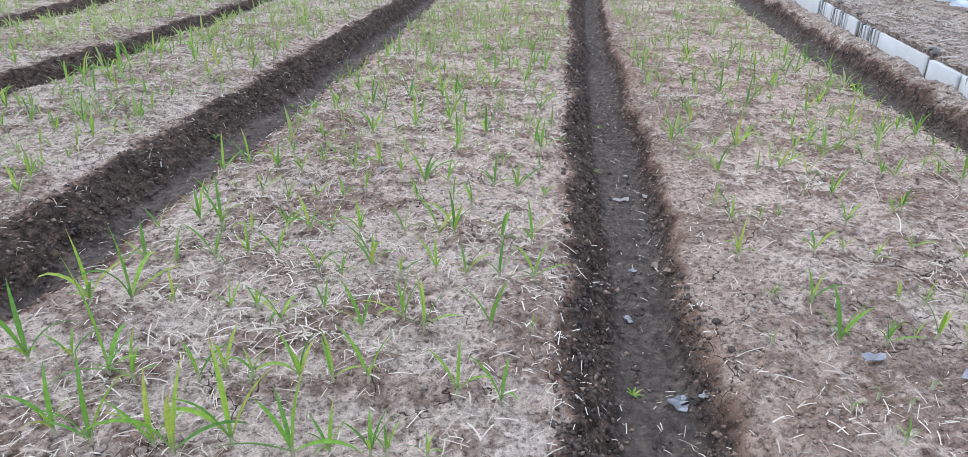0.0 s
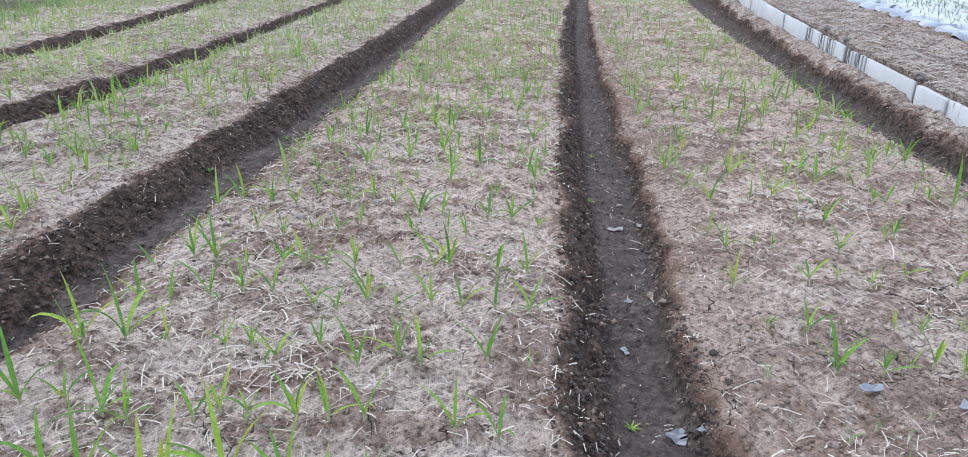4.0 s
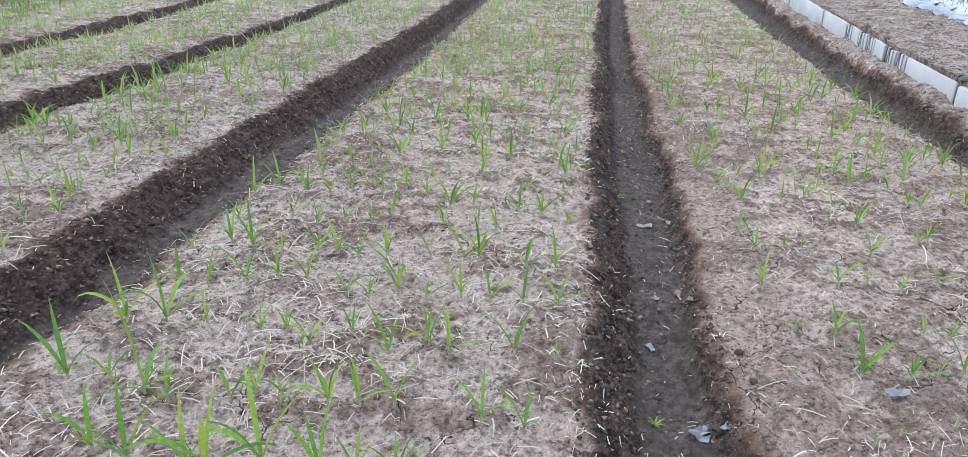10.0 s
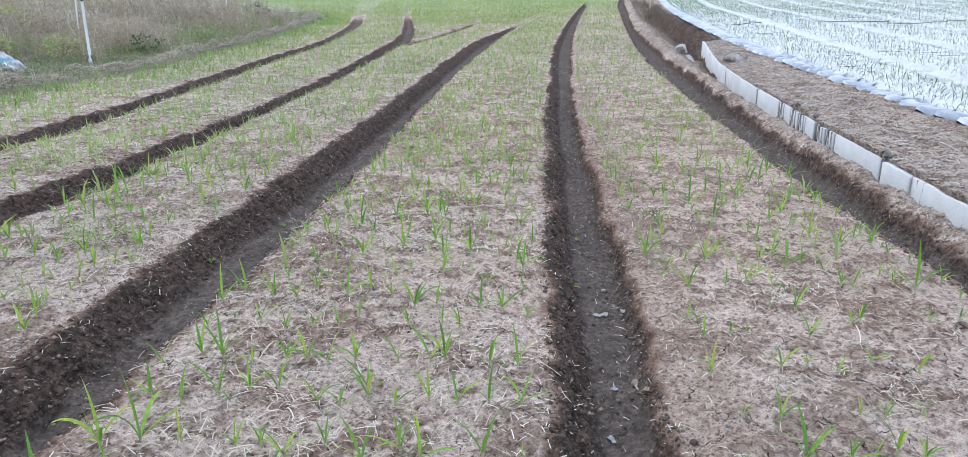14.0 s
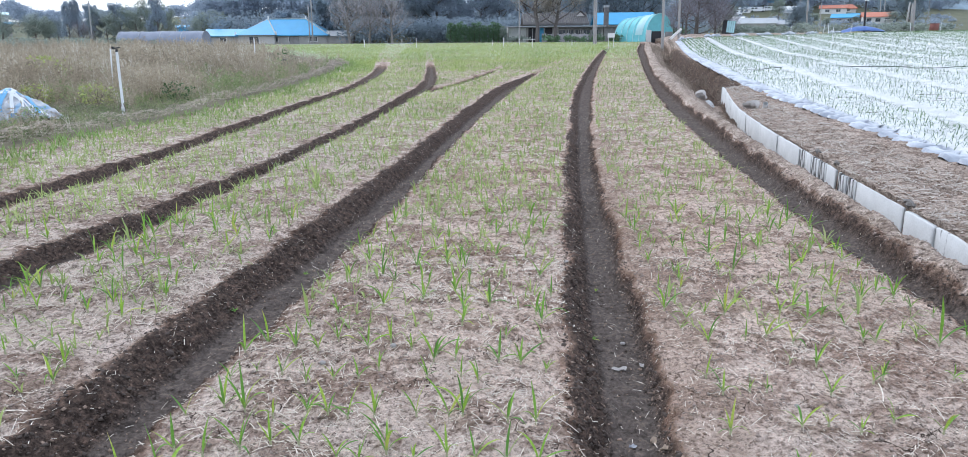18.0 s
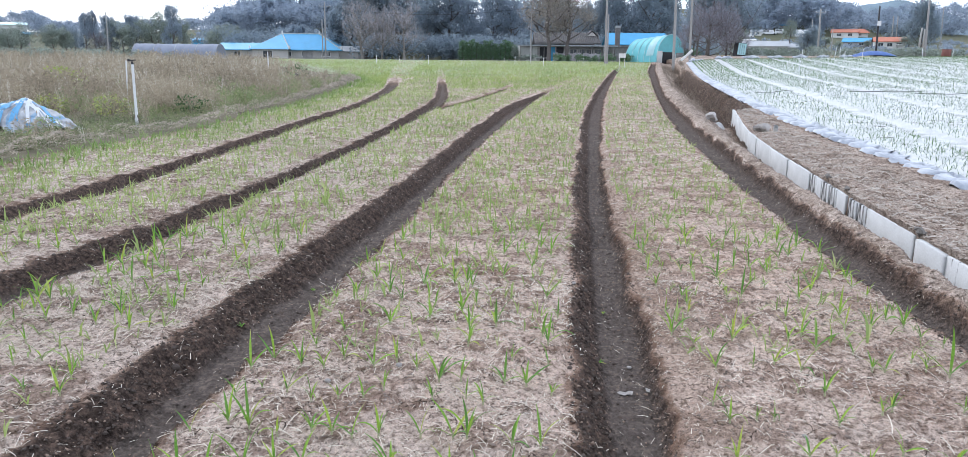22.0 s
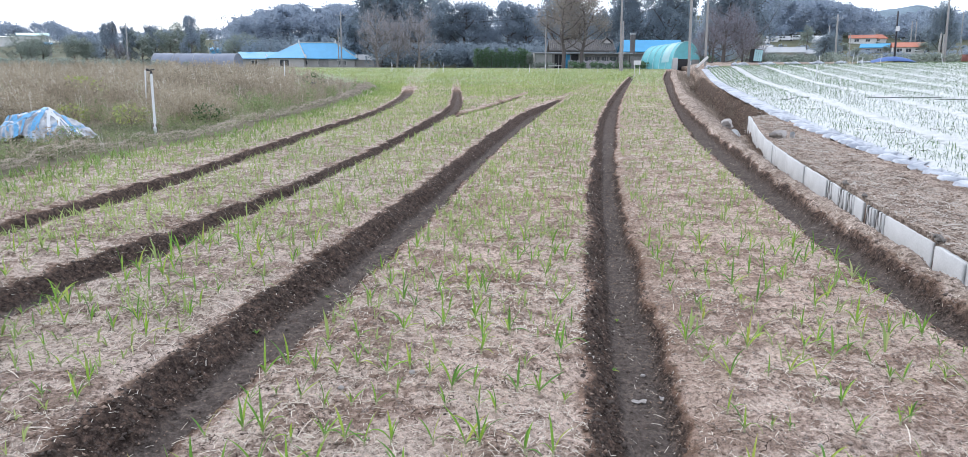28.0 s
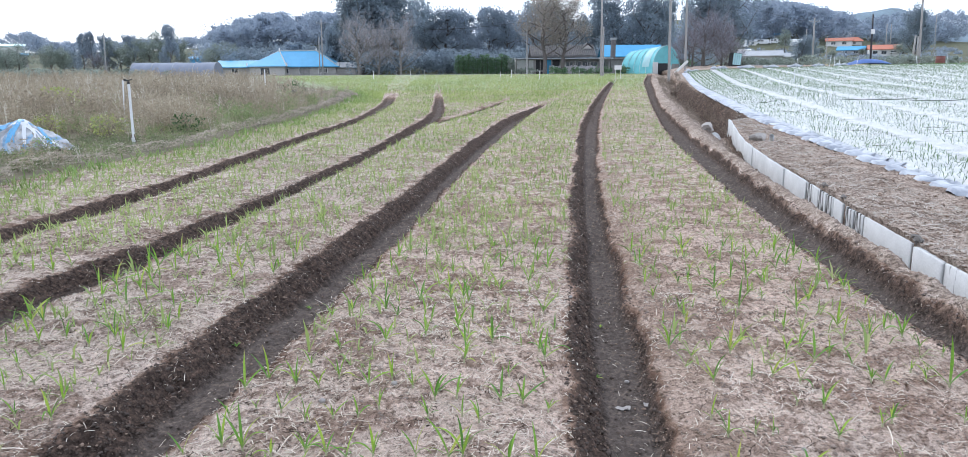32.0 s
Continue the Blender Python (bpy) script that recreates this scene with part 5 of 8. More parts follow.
def stake(x, y, tall, rad=0.02, lean=0.0, turn=0.0, label="thin white plastic stake standing in the field", dz=0.0):
    """A plain round stake with a capped top."""
    v, f = tube_arrays([(0, 0, -0.1), (0, 0, tall - 0.02), (0, 0, tall), (0, 0, tall + 0.002)], [rad, rad, rad * 0.8, 0.001], 8)
    ob = tagged(new("marker_stake", mesh_of("marker_stake", v, f, M_PIPE, True)), label, "stake", "white stakes in the field")
    ob.matrix_basis = pose(x, y, float(field_height(np.array([x]), np.array([y]))[0][0]) + dz, lean, 0, turn)
    return ob


for x, y, tall, lean in ((20.6, 28.5, 1.1, 6), (17.6, 40, 1.1, 0), (45, 74, 1.4, -12), (50.5, 78, 1.4, 3), (27.5, 55, 1.3, 0), (35, 72, 1.5, 4), (36.5, 74, 1.4, -3), (59, 80, 1.5, 2), (38.2, 73, 1.3, 6), (30, 68, 1.2, 0)):
    stake(x, y, tall * 0.8, 0.024 if y > 50 else 0.02, lean, 40)


# ---- the weedy ground ----
M_WEED = foliage("dry_weed", (0.21, 0.172, 0.125), (0.52, 0.45, 0.34), 0.8, 0.35, (0.72, 0.67, 0.55))
M_WEEDGREEN = foliage("green_weed", (0.15, 0.2, 0.09), (0.34, 0.4, 0.19), 0.7, 0.3, (0.52, 0.5, 0.25))
M_COVER = foliage("ground_cover_leaf", (0.09, 0.12, 0.06), (0.22, 0.26, 0.13), 0.7, 0.25, (0.36, 0.3, 0.2))
M_GRASS = foliage("long_grass", (0.15, 0.25, 0.07), (0.3, 0.42, 0.13), 0.6, 0.2, (0.42, 0.38, 0.2))


def weed_template(seed, leaves, leaf, spread, stalks):
    """A weed one unit tall: a few thin stalks with small leaves and seed heads up their length."""
    r = np.random.default_rng(seed)
    vs, fs, at = [], [], 0
    for s in range(stalks):
        a, lean = r.uniform(0, 6.28), r.uniform(0.05, spread)
        top = np.array([np.cos(a) * lean, np.sin(a) * lean, r.uniform(0.65, 1.0)])
        side = np.array([-np.sin(a), np.cos(a), 0]) * 0.008
        mid = top * 0.5 + np.array([0, 0, 0.06])
        vs += [-side, side, mid + side * 0.8, mid - side * 0.8, top + side * 0.3, top - side * 0.3]
        fs += [(at, at + 1, at + 2, at + 3), (at + 3, at + 2, at + 4, at + 5)]
        at += 6
        for i in range(leaves):
            t = r.uniform(0.2, 1.02)
            p = top * t + np.array([0, 0, 0.06 * np.sin(t * 3)]) + r.normal(0, 0.03, 3)
            d = r.normal(0, 1, 3)
            d /= np.linalg.norm(d)
            w = np.cross(d, r.normal(0, 1, 3))
            w /= np.linalg.norm(w) + 1e-6
            l = leaf * r.uniform(0.5, 1.3)
            vs += [p, p + d * l * 0.5 + w * l * 0.13, p + d * l, p + d * l * 0.5 - w * l * 0.13]
            fs.append((at, at + 1, at + 2, at + 3))
            at += 4
    return np.array(vs), np.array(fs)


def weed_edge(yy):
    """The line where the weeds give way to the crop."""
    return np.where(yy < 37, WEED(yy) - 0.35, -6.35 - (yy - 37) * 0.37)


BUSHES = ((-9.2, 17.4), (-10.6, 17.6), (-7.4, 18.2), (-9.2, 36.7))


def weeds(name, n, y_lo, y_hi, depth, tall, seed, templates, mat, label, power=1.0, off=0.0):
    g = np.random.default_rng(seed)
    yy = y_lo + (y_hi - y_lo) * g.random(n) ** power
    x = weed_edge(yy) - off - depth(yy) * g.random(n)
    h = tall(yy, x) * g.uniform(0.6, 1.2, n) * (1 + 0.4 * lump(x, yy, 0.35, seed))
    clear = ((x > -11.6) & (x < -7.9) & (yy < 15.9)) | ((x > -8.3) & (yy < 16.2) & (yy > 13))
    for bx, by in BUSHES:
        clear |= (np.abs(x - bx * (yy / by)) < 0.75) & (yy < by + 0.1) & (yy > by - 3.2)
    h = np.where(clear, np.minimum(h, 0.16), h)
    pos = np.column_stack([x, yy, field_height(x, yy)[0] - 0.02])
    which = g.integers(0, len(templates), n)
    out = []
    for k, (tv, tf) in enumerate(templates):
        s = which == k
        wide = h[s] * g.uniform(0.8, 1.3, s.sum())
        out.append(scatter(tv, tf, pos[s], g.uniform(0, 6.28, s.sum()), np.stack([wide, wide, h[s]], 1)))
    v, f = joined(out)
    return tagged(new(name, mesh_of(name, v, f, mat)), label, "weeds", kind="stuff")


DRY = [weed_template(i, 12, 0.1 + 0.02 * (i % 3), 0.5, 4) for i in range(5)]
DRY_FAR = [weed_template(40 + i, 8, 0.13, 0.5, 3) for i in range(4)]
LOW = [weed_template(50 + i, 7, 0.22, 0.7, 3) for i in range(4)]
LUSH = [weed_template(20 + i, 12, 0.16, 0.7, 4) for i in range(4)]
inner = lambda yy, x: 0.26 + 0.56 * smooth01((weed_edge(yy) - x) / 2.2)
weeds("dry_weeds", 5200, 8, 32, lambda yy: 3 + 0.55 * yy, inner, 1, DRY, M_WEED, "tall brown dried weeds covering the fallow ground")
weeds("dry_weeds", 4200, 30, 92, lambda yy: 3 + 0.75 * yy, lambda yy, x: 0.45 + 0.5 * smooth01((weed_edge(yy) - x) / 4.0), 2, DRY_FAR, M_WEED, "tall brown dried weeds in the fallow ground behind", 1.1)
weeds("green_weeds", 1250, 8, 34, lambda yy: 3 + 0.5 * yy, lambda yy, x: 0.5 + 0 * yy, 3, LUSH, M_WEEDGREEN, "patches of olive green weeds among the dry ones")
weeds("low_grass", 1300, 8, 24, lambda yy: 2.2 + 0 * yy, lambda yy, x: 0.2 + 0 * yy, 4, LOW, M_WEEDGREEN, "low green grass along the foot of the weeds", 1.0, 0.3)
HEADS = [weed_template(70 + i, 7, 0.075, 0.45, 3) for i in range(4)]
M_SEEDHEAD = foliage("pale_seed_head", (0.46, 0.41, 0.34), (0.78, 0.74, 0.64), 0.85, 0.3, (0.36, 0.26, 0.17))
weeds("seed_heads", 1100, 12, 60, lambda yy: 3 + 0.6 * yy, lambda yy, x: 0.35 + 0.55 * smooth01((weed_edge(yy) - x) / 2.5), 5, HEADS, M_SEEDHEAD, "pale dry seed heads and leaves among brown weeds", 1.2)

g_c = np.random.default_rng(23)
yy = g_c.uniform(9, 17, 2200)
xx = weed_edge(yy) - 0.25 - 5.5 * g_c.random(2200)
out = []
for k, (tv, tf) in enumerate(LOW):
    s = np.arange(2200) % 4 == k
    h = g_c.uniform(0.06, 0.2, s.sum())
    out.append(scatter(tv, tf, np.column_stack([xx[s], yy[s], field_height(xx[s], yy[s])[0] - 0.01]), g_c.uniform(0, 6.28, s.sum()), np.stack([h * 1.5, h * 1.5, h], 1)))
v, f = joined(out)
tagged(new("ground_cover", mesh_of("ground_cover", v, f, M_COVER)), "low dark green weeds round the plastic heap", "weeds", kind="stuff")

# single leafy bushes among the weeds
def leafy_bush(x, y, size, mat, seed, label):
    g = np.random.default_rng(seed)
    n = 260
    d = g.normal(0, 1, (n, 3))
    d /= np.linalg.norm(d, axis=1)[:, None]
    rad = g.uniform(0.45, 1.0, n) ** 0.6 * (1 + 0.25 * lump(d[:, 0] * 3, d[:, 2] * 3, 1.0, seed))
    p = d * rad[:, None] * np.array([0.6, 0.6, 0.42]) * size + np.array([0, 0, 0.36 * size])
    p[:, 2] = np.maximum(p[:, 2], 0.03)
    quad = np.array([(0, 0, 0), (0.3, 0.5, 0.06), (0, 1, 0), (-0.3, 0.5, 0.06)])
    v, f = scatter(quad, np.array([(0, 1, 2, 3)]), p, g.uniform(0, 6.28, n), g.uniform(0.07, 0.15, n) * size, g.uniform(-0.6, 1.0, n))
    root = tagged(new("leafy_bush"), label, "bush")
    root.matrix_basis = pose(x, y, float(field_height(np.array([x]), np.array([y]))[0][0]), 0, 0, 0)
    part("foliage", mesh_of("foliage", v, f, mat), root)
    for i in range(4):
        a = i * 1.6 + seed
        tv, tf = tube_arrays([(0, 0, -0.03), (0.1 * size * np.cos(a), 0.1 * size * np.sin(a), 0.25 * size), (0.3 * size * np.cos(a), 0.3 * size * np.sin(a), 0.55 * size)], [0.014 * size, 0.01 * size, 0.004 * size], 5)
        part("twig", mesh_of("twig", tv, tf, M_TWIG), root)
    return root


M_BUSH = foliage("bush_leaf", (0.035, 0.09, 0.03), (0.09, 0.17, 0.05), 0.6, 0.2)
M_YELLOWBUSH = foliage("yellowing_leaf", (0.27, 0.35, 0.1), (0.52, 0.54, 0.2), 0.6, 0.4, (0.74, 0.64, 0.16))
leafy_bush(-8.9, 17.4, 0.75, M_YELLOWBUSH, 5, "yellowing green squash bush among dry weeds")
leafy_bush(-10.5, 17.6, 0.7, M_YELLOWBUSH, 6, "yellowing leafy bush among dry weeds")
leafy_bush(-7.3, 18.2, 0.7, M_BUSH, 7, "dark green low bush among dry weeds")
leafy_bush(-14.0, 24.5, 1.3, M_YELLOWBUSH, 8, "pale green leafy bush among the weeds")
leafy_bush(-8.55, 14.15, 0.45, M_GRASS, 9, "bright green grass tuft beside the plastic heap")
leafy_bush(-9.3, 37.2, 0.9, M_BUSH, 12, "dark thin bush near the end of the weeds")

M_OLDSTRAW = foliage("old_straw", (0.22, 0.185, 0.152), (0.55, 0.475, 0.39), 0.85, 0.1, (0.13, 0.104, 0.083))
# straw bank along the edge of the crop
g_b = np.random.default_rng(61)
yy = np.concatenate([g_b.uniform(7, 38, 7000), g_b.uniform(28, 42, 3500)])
xx = np.where(yy < 37, WEED(yy) - 0.3, weed_edge(yy) + 0.1) + g_b.normal(0, 0.1, len(yy)) * (1 + 2.2 * smooth01((yy - 27) / 8))
straw_bits("straw_bank", np.stack([xx, yy], 1), np.clip(g_b.lognormal(-2.2, 0.5, len(yy)), 0.05, 0.32), 62, "low bank of grey cut straw along the crop", 0.012, 0.14, 0.007, True).data.materials[0] = M_OLDSTRAW
n = 1300
yy = 8 + 34 * g_b.random(n)
xx = WEED(yy) + 0.02 + np.abs(g_b.normal(0, 0.35, n))
v, f = leaf_rosettes(np.column_stack([xx, yy, field_height(xx, yy)[0]]), g_b.uniform(0.12, 0.26, n), 63, ((0, 5, 1), (1, 2, 3), (2, 4)), 3, 0.9)
tagged(new("grass_edge", mesh_of("grass_edge", v, f, M_GRASS, True)), "bright green grass along the straw bank", "grass", kind="stuff")


# ---- heap under a striped sheet, and the sprinkler ----
def sheet_material():
    m, nt, b = material("striped_sheet", 0.35, 0, 0.5)
    tc = nt.nodes.new("ShaderNodeTexCoord").outputs["Object"]
    wv = node(nt, "ShaderNodeTexWave", Scale=1.15, Distortion=3.5, Detail=2.0)
    mp = node(nt, "ShaderNodeMapping", Rotation=(0.4, 0.2, 0.7))
    nt.links.new(tc, mp.inputs["Vector"])
    nt.links.new(mp.outputs[0], wv.inputs["Vector"])
    c = ramp(nt, wv.outputs["Fac"], ((0.0, (0.2, 0.21, 0.23)), (0.5, (0.46, 0.48, 0.51)), (0.75, (0.4, 0.43, 0.47)), (0.9, (0.13, 0.33, 0.55))))
    c = mix(nt, 0.4, c, ramp(nt, noise_tex(nt, 5, 5), ((0.4, (0.1, 0.105, 0.11)), (0.6, (0.56, 0.58, 0.6)))))
    nt.links.new(c, b.inputs["Base Color"])
    bump(nt, b, noise_tex(nt, 9, 5), 0.6, 0.03)
    return m


M_SHEET = sheet_material()
M_STRAP = plain("blue_strap", (0.15, 0.4, 0.66), 0.45, vary=0.3, scale=10)
M_WSTRAP = plain("white_strap", (0.72, 0.74, 0.76), 0.45, vary=0.15, scale=10)
M_DARK = plain("dark_plastic", (0.035, 0.035, 0.04), 0.5, vary=0.2)


def heap_height(u, w):
    """The sheet's height over a heap about two metres wide."""
    r2 = (u / 1.05) ** 2 + (w / 0.75) ** 2
    ridge = np.interp(u, (-1.08, -0.96, -0.82, -0.45, 0.0, 0.12, 0.5, 1.08), (0.0, 0.3, 0.42, 0.5, 0.62, 0.61, 0.38, 0.0))
    h = ridge * np.clip(1 - (np.abs(w) / (0.78 - 0.15 * u * u)) ** 1.5, 0, 1) ** 0.75
    fold = 0.085 * (1 - np.abs(np.sin(np.arctan2(w, u) * 4.5 + 3 * r2 + 1.5 * np.sin(3 * u)))) ** 1.5 * smooth01(r2 * 2) * smooth01((1.15 - r2) * 4)
    return h + fold + 0.035 * lump(u, w, 2.2, 1.0) * smooth01((1.2 - r2) * 3)


heap = tagged(new("covered_heap"), "heap under a white and blue striped plastic sheet", "plastic heap")
hz = float(field_height(np.array([-9.4]), np.array([14.75]))[0][0])
heap.matrix_basis = pose(-9.33, 14.75, hz, 0, 0, 6) @ Matrix.Diagonal((0.87, 0.9, 1, 1))
a = np.linspace(0, 2 * np.pi, 73)[:-1]
rr = np.linspace(0.02, 1.08, 22)
U = rr[:, None] * np.cos(a)[None] * 1.05 * (1 + 0.07 * np.sin(5 * a + 1) + 0.04 * np.sin(11 * a))[None]
V = rr[:, None] * np.sin(a)[None] * 0.75 * (1 + 0.07 * np.sin(5 * a + 1) + 0.04 * np.sin(11 * a))[None]
W = np.maximum(heap_height(U, V), 0.0) + 0.01
ids = np.arange(U.size).reshape(U.shape)
nx = np.roll(ids, -1, 1)
fq = np.stack([ids[:-1], nx[:-1], nx[1:], ids[1:]], -1).reshape(-1, 4)
part("sheet", mesh_of("sheet", np.stack([U, V, W], -1).reshape(-1, 3), fq, M_SHEET, True), heap)
for i, (a0, a1, mat, nm) in enumerate((((-0.85, -0.5), (0.1, 0.55), M_STRAP, "blue"), ((-0.4, -0.72), (-0.7, 0.35), M_STRAP, "blue"), ((0.3, -0.65), (0.15, 0.5), M_STRAP, "blue"), ((-0.98, -0.1), (-0.3, -0.6), M_WSTRAP, "white"), ((-0.2, -0.7), (-0.35, 0.5), M_STRAP, "blue"), ((0.05, -0.68), (-0.05, 0.6), M_STRAP, "blue"),
                                       ((-0.1, -0.2), (0.9, -0.3), M_WSTRAP, "white"), ((0.0, 0.0), (0.8, -0.55), M_WSTRAP, "white"), ((-0.95, -0.2), (0.3, -0.1), M_STRAP, "blue"), ((-0.75, -0.45), (-0.6, 0.3), M_STRAP, "blue"), ((-0.55, -0.62), (-0.15, 0.2), M_STRAP, "blue"), ((0.2, -0.7), (-0.3, 0.1), M_STRAP, "blue"), ((0.55, -0.5), (-0.1, 0.2), M_STRAP, "blue"), ((0.75, -0.4), (0.3, 0.2), M_STRAP, "blue"), ((-0.9, 0.05), (-0.2, -0.3), M_STRAP, "blue"))):
    t = np.linspace(0, 1, 26)
    u, w = a0[0] + (a1[0] - a0[0]) * t + 0.05 * np.sin(t * 7 + i), a0[1] + (a1[1] - a0[1]) * t
    d = np.array([-(a1[1] - a0[1]), a1[0] - a0[0]])
    d = d / np.linalg.norm(d) * (0.022, 0.05, 0.035, 0.018)[i % 4]
    v = np.concatenate([np.stack([u + s * d[0], w + s * d[1], np.maximum(heap_height(u + s * d[0], w + s * d[1]), 0) + 0.025], 1) for s in (-1, 1)])
    if i % 5 == 2:
        mat, nm = M_WSTRAP, "white"
    part("strap", mesh_of("strap", v, np.array([(j, j + 1, 27 + j, 26 + j) for j in range(25)]), mat, True), heap, nm + " flat strap over the sheet")

sprinkler = tagged(new("sprinkler_riser"), "white plastic sprinkler riser pipe with a dark head", "sprinkler")
sprinkler.matrix_basis = pose(-7.42, 15.5, float(field_height(np.array([-7.42]), np.array([15.5]))[0][0]), 0, 1.2, 0)
tv, tf = tube_arrays([(0, 0, -0.1), (0, 0, 0.4), (0, 0, 0.41), (0, 0, 1.32)], [0.03, 0.03, 0.027, 0.027], 12)
part("pipe", mesh_of("pipe", tv, tf, M_PIPE, True), sprinkler)
tv, tf = tube_arrays([(0, 0, 0.1), (0, 0, 0.11), (0, 0, 0.17), (0, 0, 0.18)], [0.03, 0.042, 0.042, 0.03], 12)
part("coupling", mesh_of("coupling", tv, tf, M_PIPE, True), sprinkler)
bm = bmesh.new()
bmesh.ops.create_cone(bm, cap_ends=True, segments=12, radius1=0.03, radius2=0.02, depth=0.06, matrix=Matrix.Translation((0, 0, 1.35)))
bmesh.ops.create_cone(bm, cap_ends=True, segments=10, radius1=0.014, radius2=0.012, depth=0.15, matrix=Matrix.Translation((0, 0, 1.40)) @ Euler((0, radians(80), 0.4)).to_matrix().to_4x4())
box(bm, -0.09, -0.05, -0.03, 0.03, 1.38, 1.43, 0.006)
part("sprinkler_head", bm_mesh("sprinkler_head", bm, M_DARK), sprinkler, "dark plastic sprinkler head")
for i, (dx, dy) in enumerate(((-0.12, -0.1), (0.14, -0.06), (0.0, 0.16))):
    tv, tf = tube_arrays([(0, 0, 0.3), (dx, dy, -0.05)], [0.012, 0.01], 6)
    part("brace", mesh_of("brace", tv, tf, M_TWIG), sprinkler)
tv, tf = tube_arrays([(0, 0, 0.02), (-0.2, -0.1, 0.0), (-0.45, -0.25, -0.02)], [0.018, 0.018, 0.018], 6)
part("feed_hose", mesh_of("feed_hose", tv, tf, M_HOSE, True), sprinkler)
stake(-9.75, 20, 1.3, 0.02, 3, 90, "thin reddish white stake among the weeds")
stake(-9.83, 34, 1.35, 0.025, 0, 0, "white plastic stake at the edge of the weeds")
pebble(-9.2, 36.6, 0.5, M_DARK, "black plastic bundle lying in the weeds", "plastic_bundle", "plastic bundle", 81, 0.8)
for x, y, tall, lean in ((-11.2, 80, 1.2, 0), (-10.4, 74, 1.5, -3), (-9.2, 84, 1.2, 4), (-6.8, 76, 1.3, 0), (-4.9, 70, 1.5, 0), (2.6, 78, 1.0, 8), (3.2, 66, 1.5, 0), (5.6, 80, 1.2, 0), (5.6, 64, 1.3, 0), (10.2, 72, 1.3, 0)):
    stake(x, y, tall * 0.62, 0.024, lean, 30)


# ---- trees ----
M_BARK = plain("bark", (0.15, 0.135, 0.125), 0.9, vary=0.35, scale=4, relief=0.02)
M_GREYBARK = plain("grey_bark", (0.27, 0.25, 0.23), 0.9, vary=0.3, scale=4, relief=0.02)
# evergreen and pine colours carry distance haze: paler and bluer than the leaves
M_EVERGREEN = foliage("hazed_evergreen_leaf", (0.235, 0.29, 0.345), (0.33, 0.395, 0.44), 0.9, 0.5)
M_PINE = foliage("hazed_pine_needles", (0.275, 0.335, 0.4), (0.365, 0.43, 0.49), 0.9, 0.5)
M_AUTUMN = foliage("autumn_leaf", (0.29, 0.275, 0.25), (0.46, 0.425, 0.375), 0.6, 0.4, (0.4, 0.31, 0.2))
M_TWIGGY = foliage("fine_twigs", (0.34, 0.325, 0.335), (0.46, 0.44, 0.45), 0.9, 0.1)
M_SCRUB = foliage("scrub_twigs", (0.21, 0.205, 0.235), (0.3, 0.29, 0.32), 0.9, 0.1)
# far woods and olive leaves are tinted with haze in their base colour too
M_FARWOOD = foliage("hazed_pine_leaf", (0.31, 0.37, 0.45), (0.39, 0.455, 0.535), 0.9, 0.45)
M_OLIVE = foliage("hazed_olive_leaf", (0.25, 0.295, 0.265), (0.37, 0.42, 0.36), 0.9, 0.35)
M_HEDGE = foliage("hedge_leaf", (0.085, 0.165, 0.085), (0.16, 0.265, 0.14), 0.6, 0.2)
LEAFQUAD = np.array([(0, 0, 0), (0.42, 0.5, 0.1), (0, 1, 0), (-0.42, 0.5, 0.1)])
ONEFACE = np.array([(0, 1, 2, 3)])


def crown_arrays(g, blobs, leaf, per):
    """Leaves in clumps: blobs are (x, y, z, radius)."""
    p, s = [], []
    for x, y, z, r in blobs:
        d = g.normal(0, 1, (per, 3))
        d /= np.linalg.norm(d, axis=1)[:, None]
        k = g.uniform(0.25, 1.0, per) ** 0.45 * g.uniform(0.8, 1.15, per)
        p.append(np.array([x, y, z]) + d * (r * k)[:, None] * np.array([1, 1, 0.8]))
        s.append(np.full(per, leaf) * g.uniform(0.6, 1.4, per))
    p, s = np.concatenate(p), np.concatenate(s)
    n = len(p)
    return scatter(LEAFQUAD, ONEFACE, p, g.uniform(0, 6.28, n), s, g.uniform(-1.3, 1.3, n))


def twig_arrays(g, ends, per, reach, wide):
    """Fine upright twigs, narrow slivers that spring from the ends of the limbs."""
    p = np.repeat(ends, per, 0) + g.normal(0, reach * 0.35, (len(ends) * per, 3))
    n = len(p)
    sliver = LEAFQUAD * np.array([wide, 1, 1])
    return scatter(sliver, ONEFACE, p, g.uniform(0, 6.28, n), reach * g.uniform(0.6, 1.5, n), g.uniform(0.5, 1.5, n))


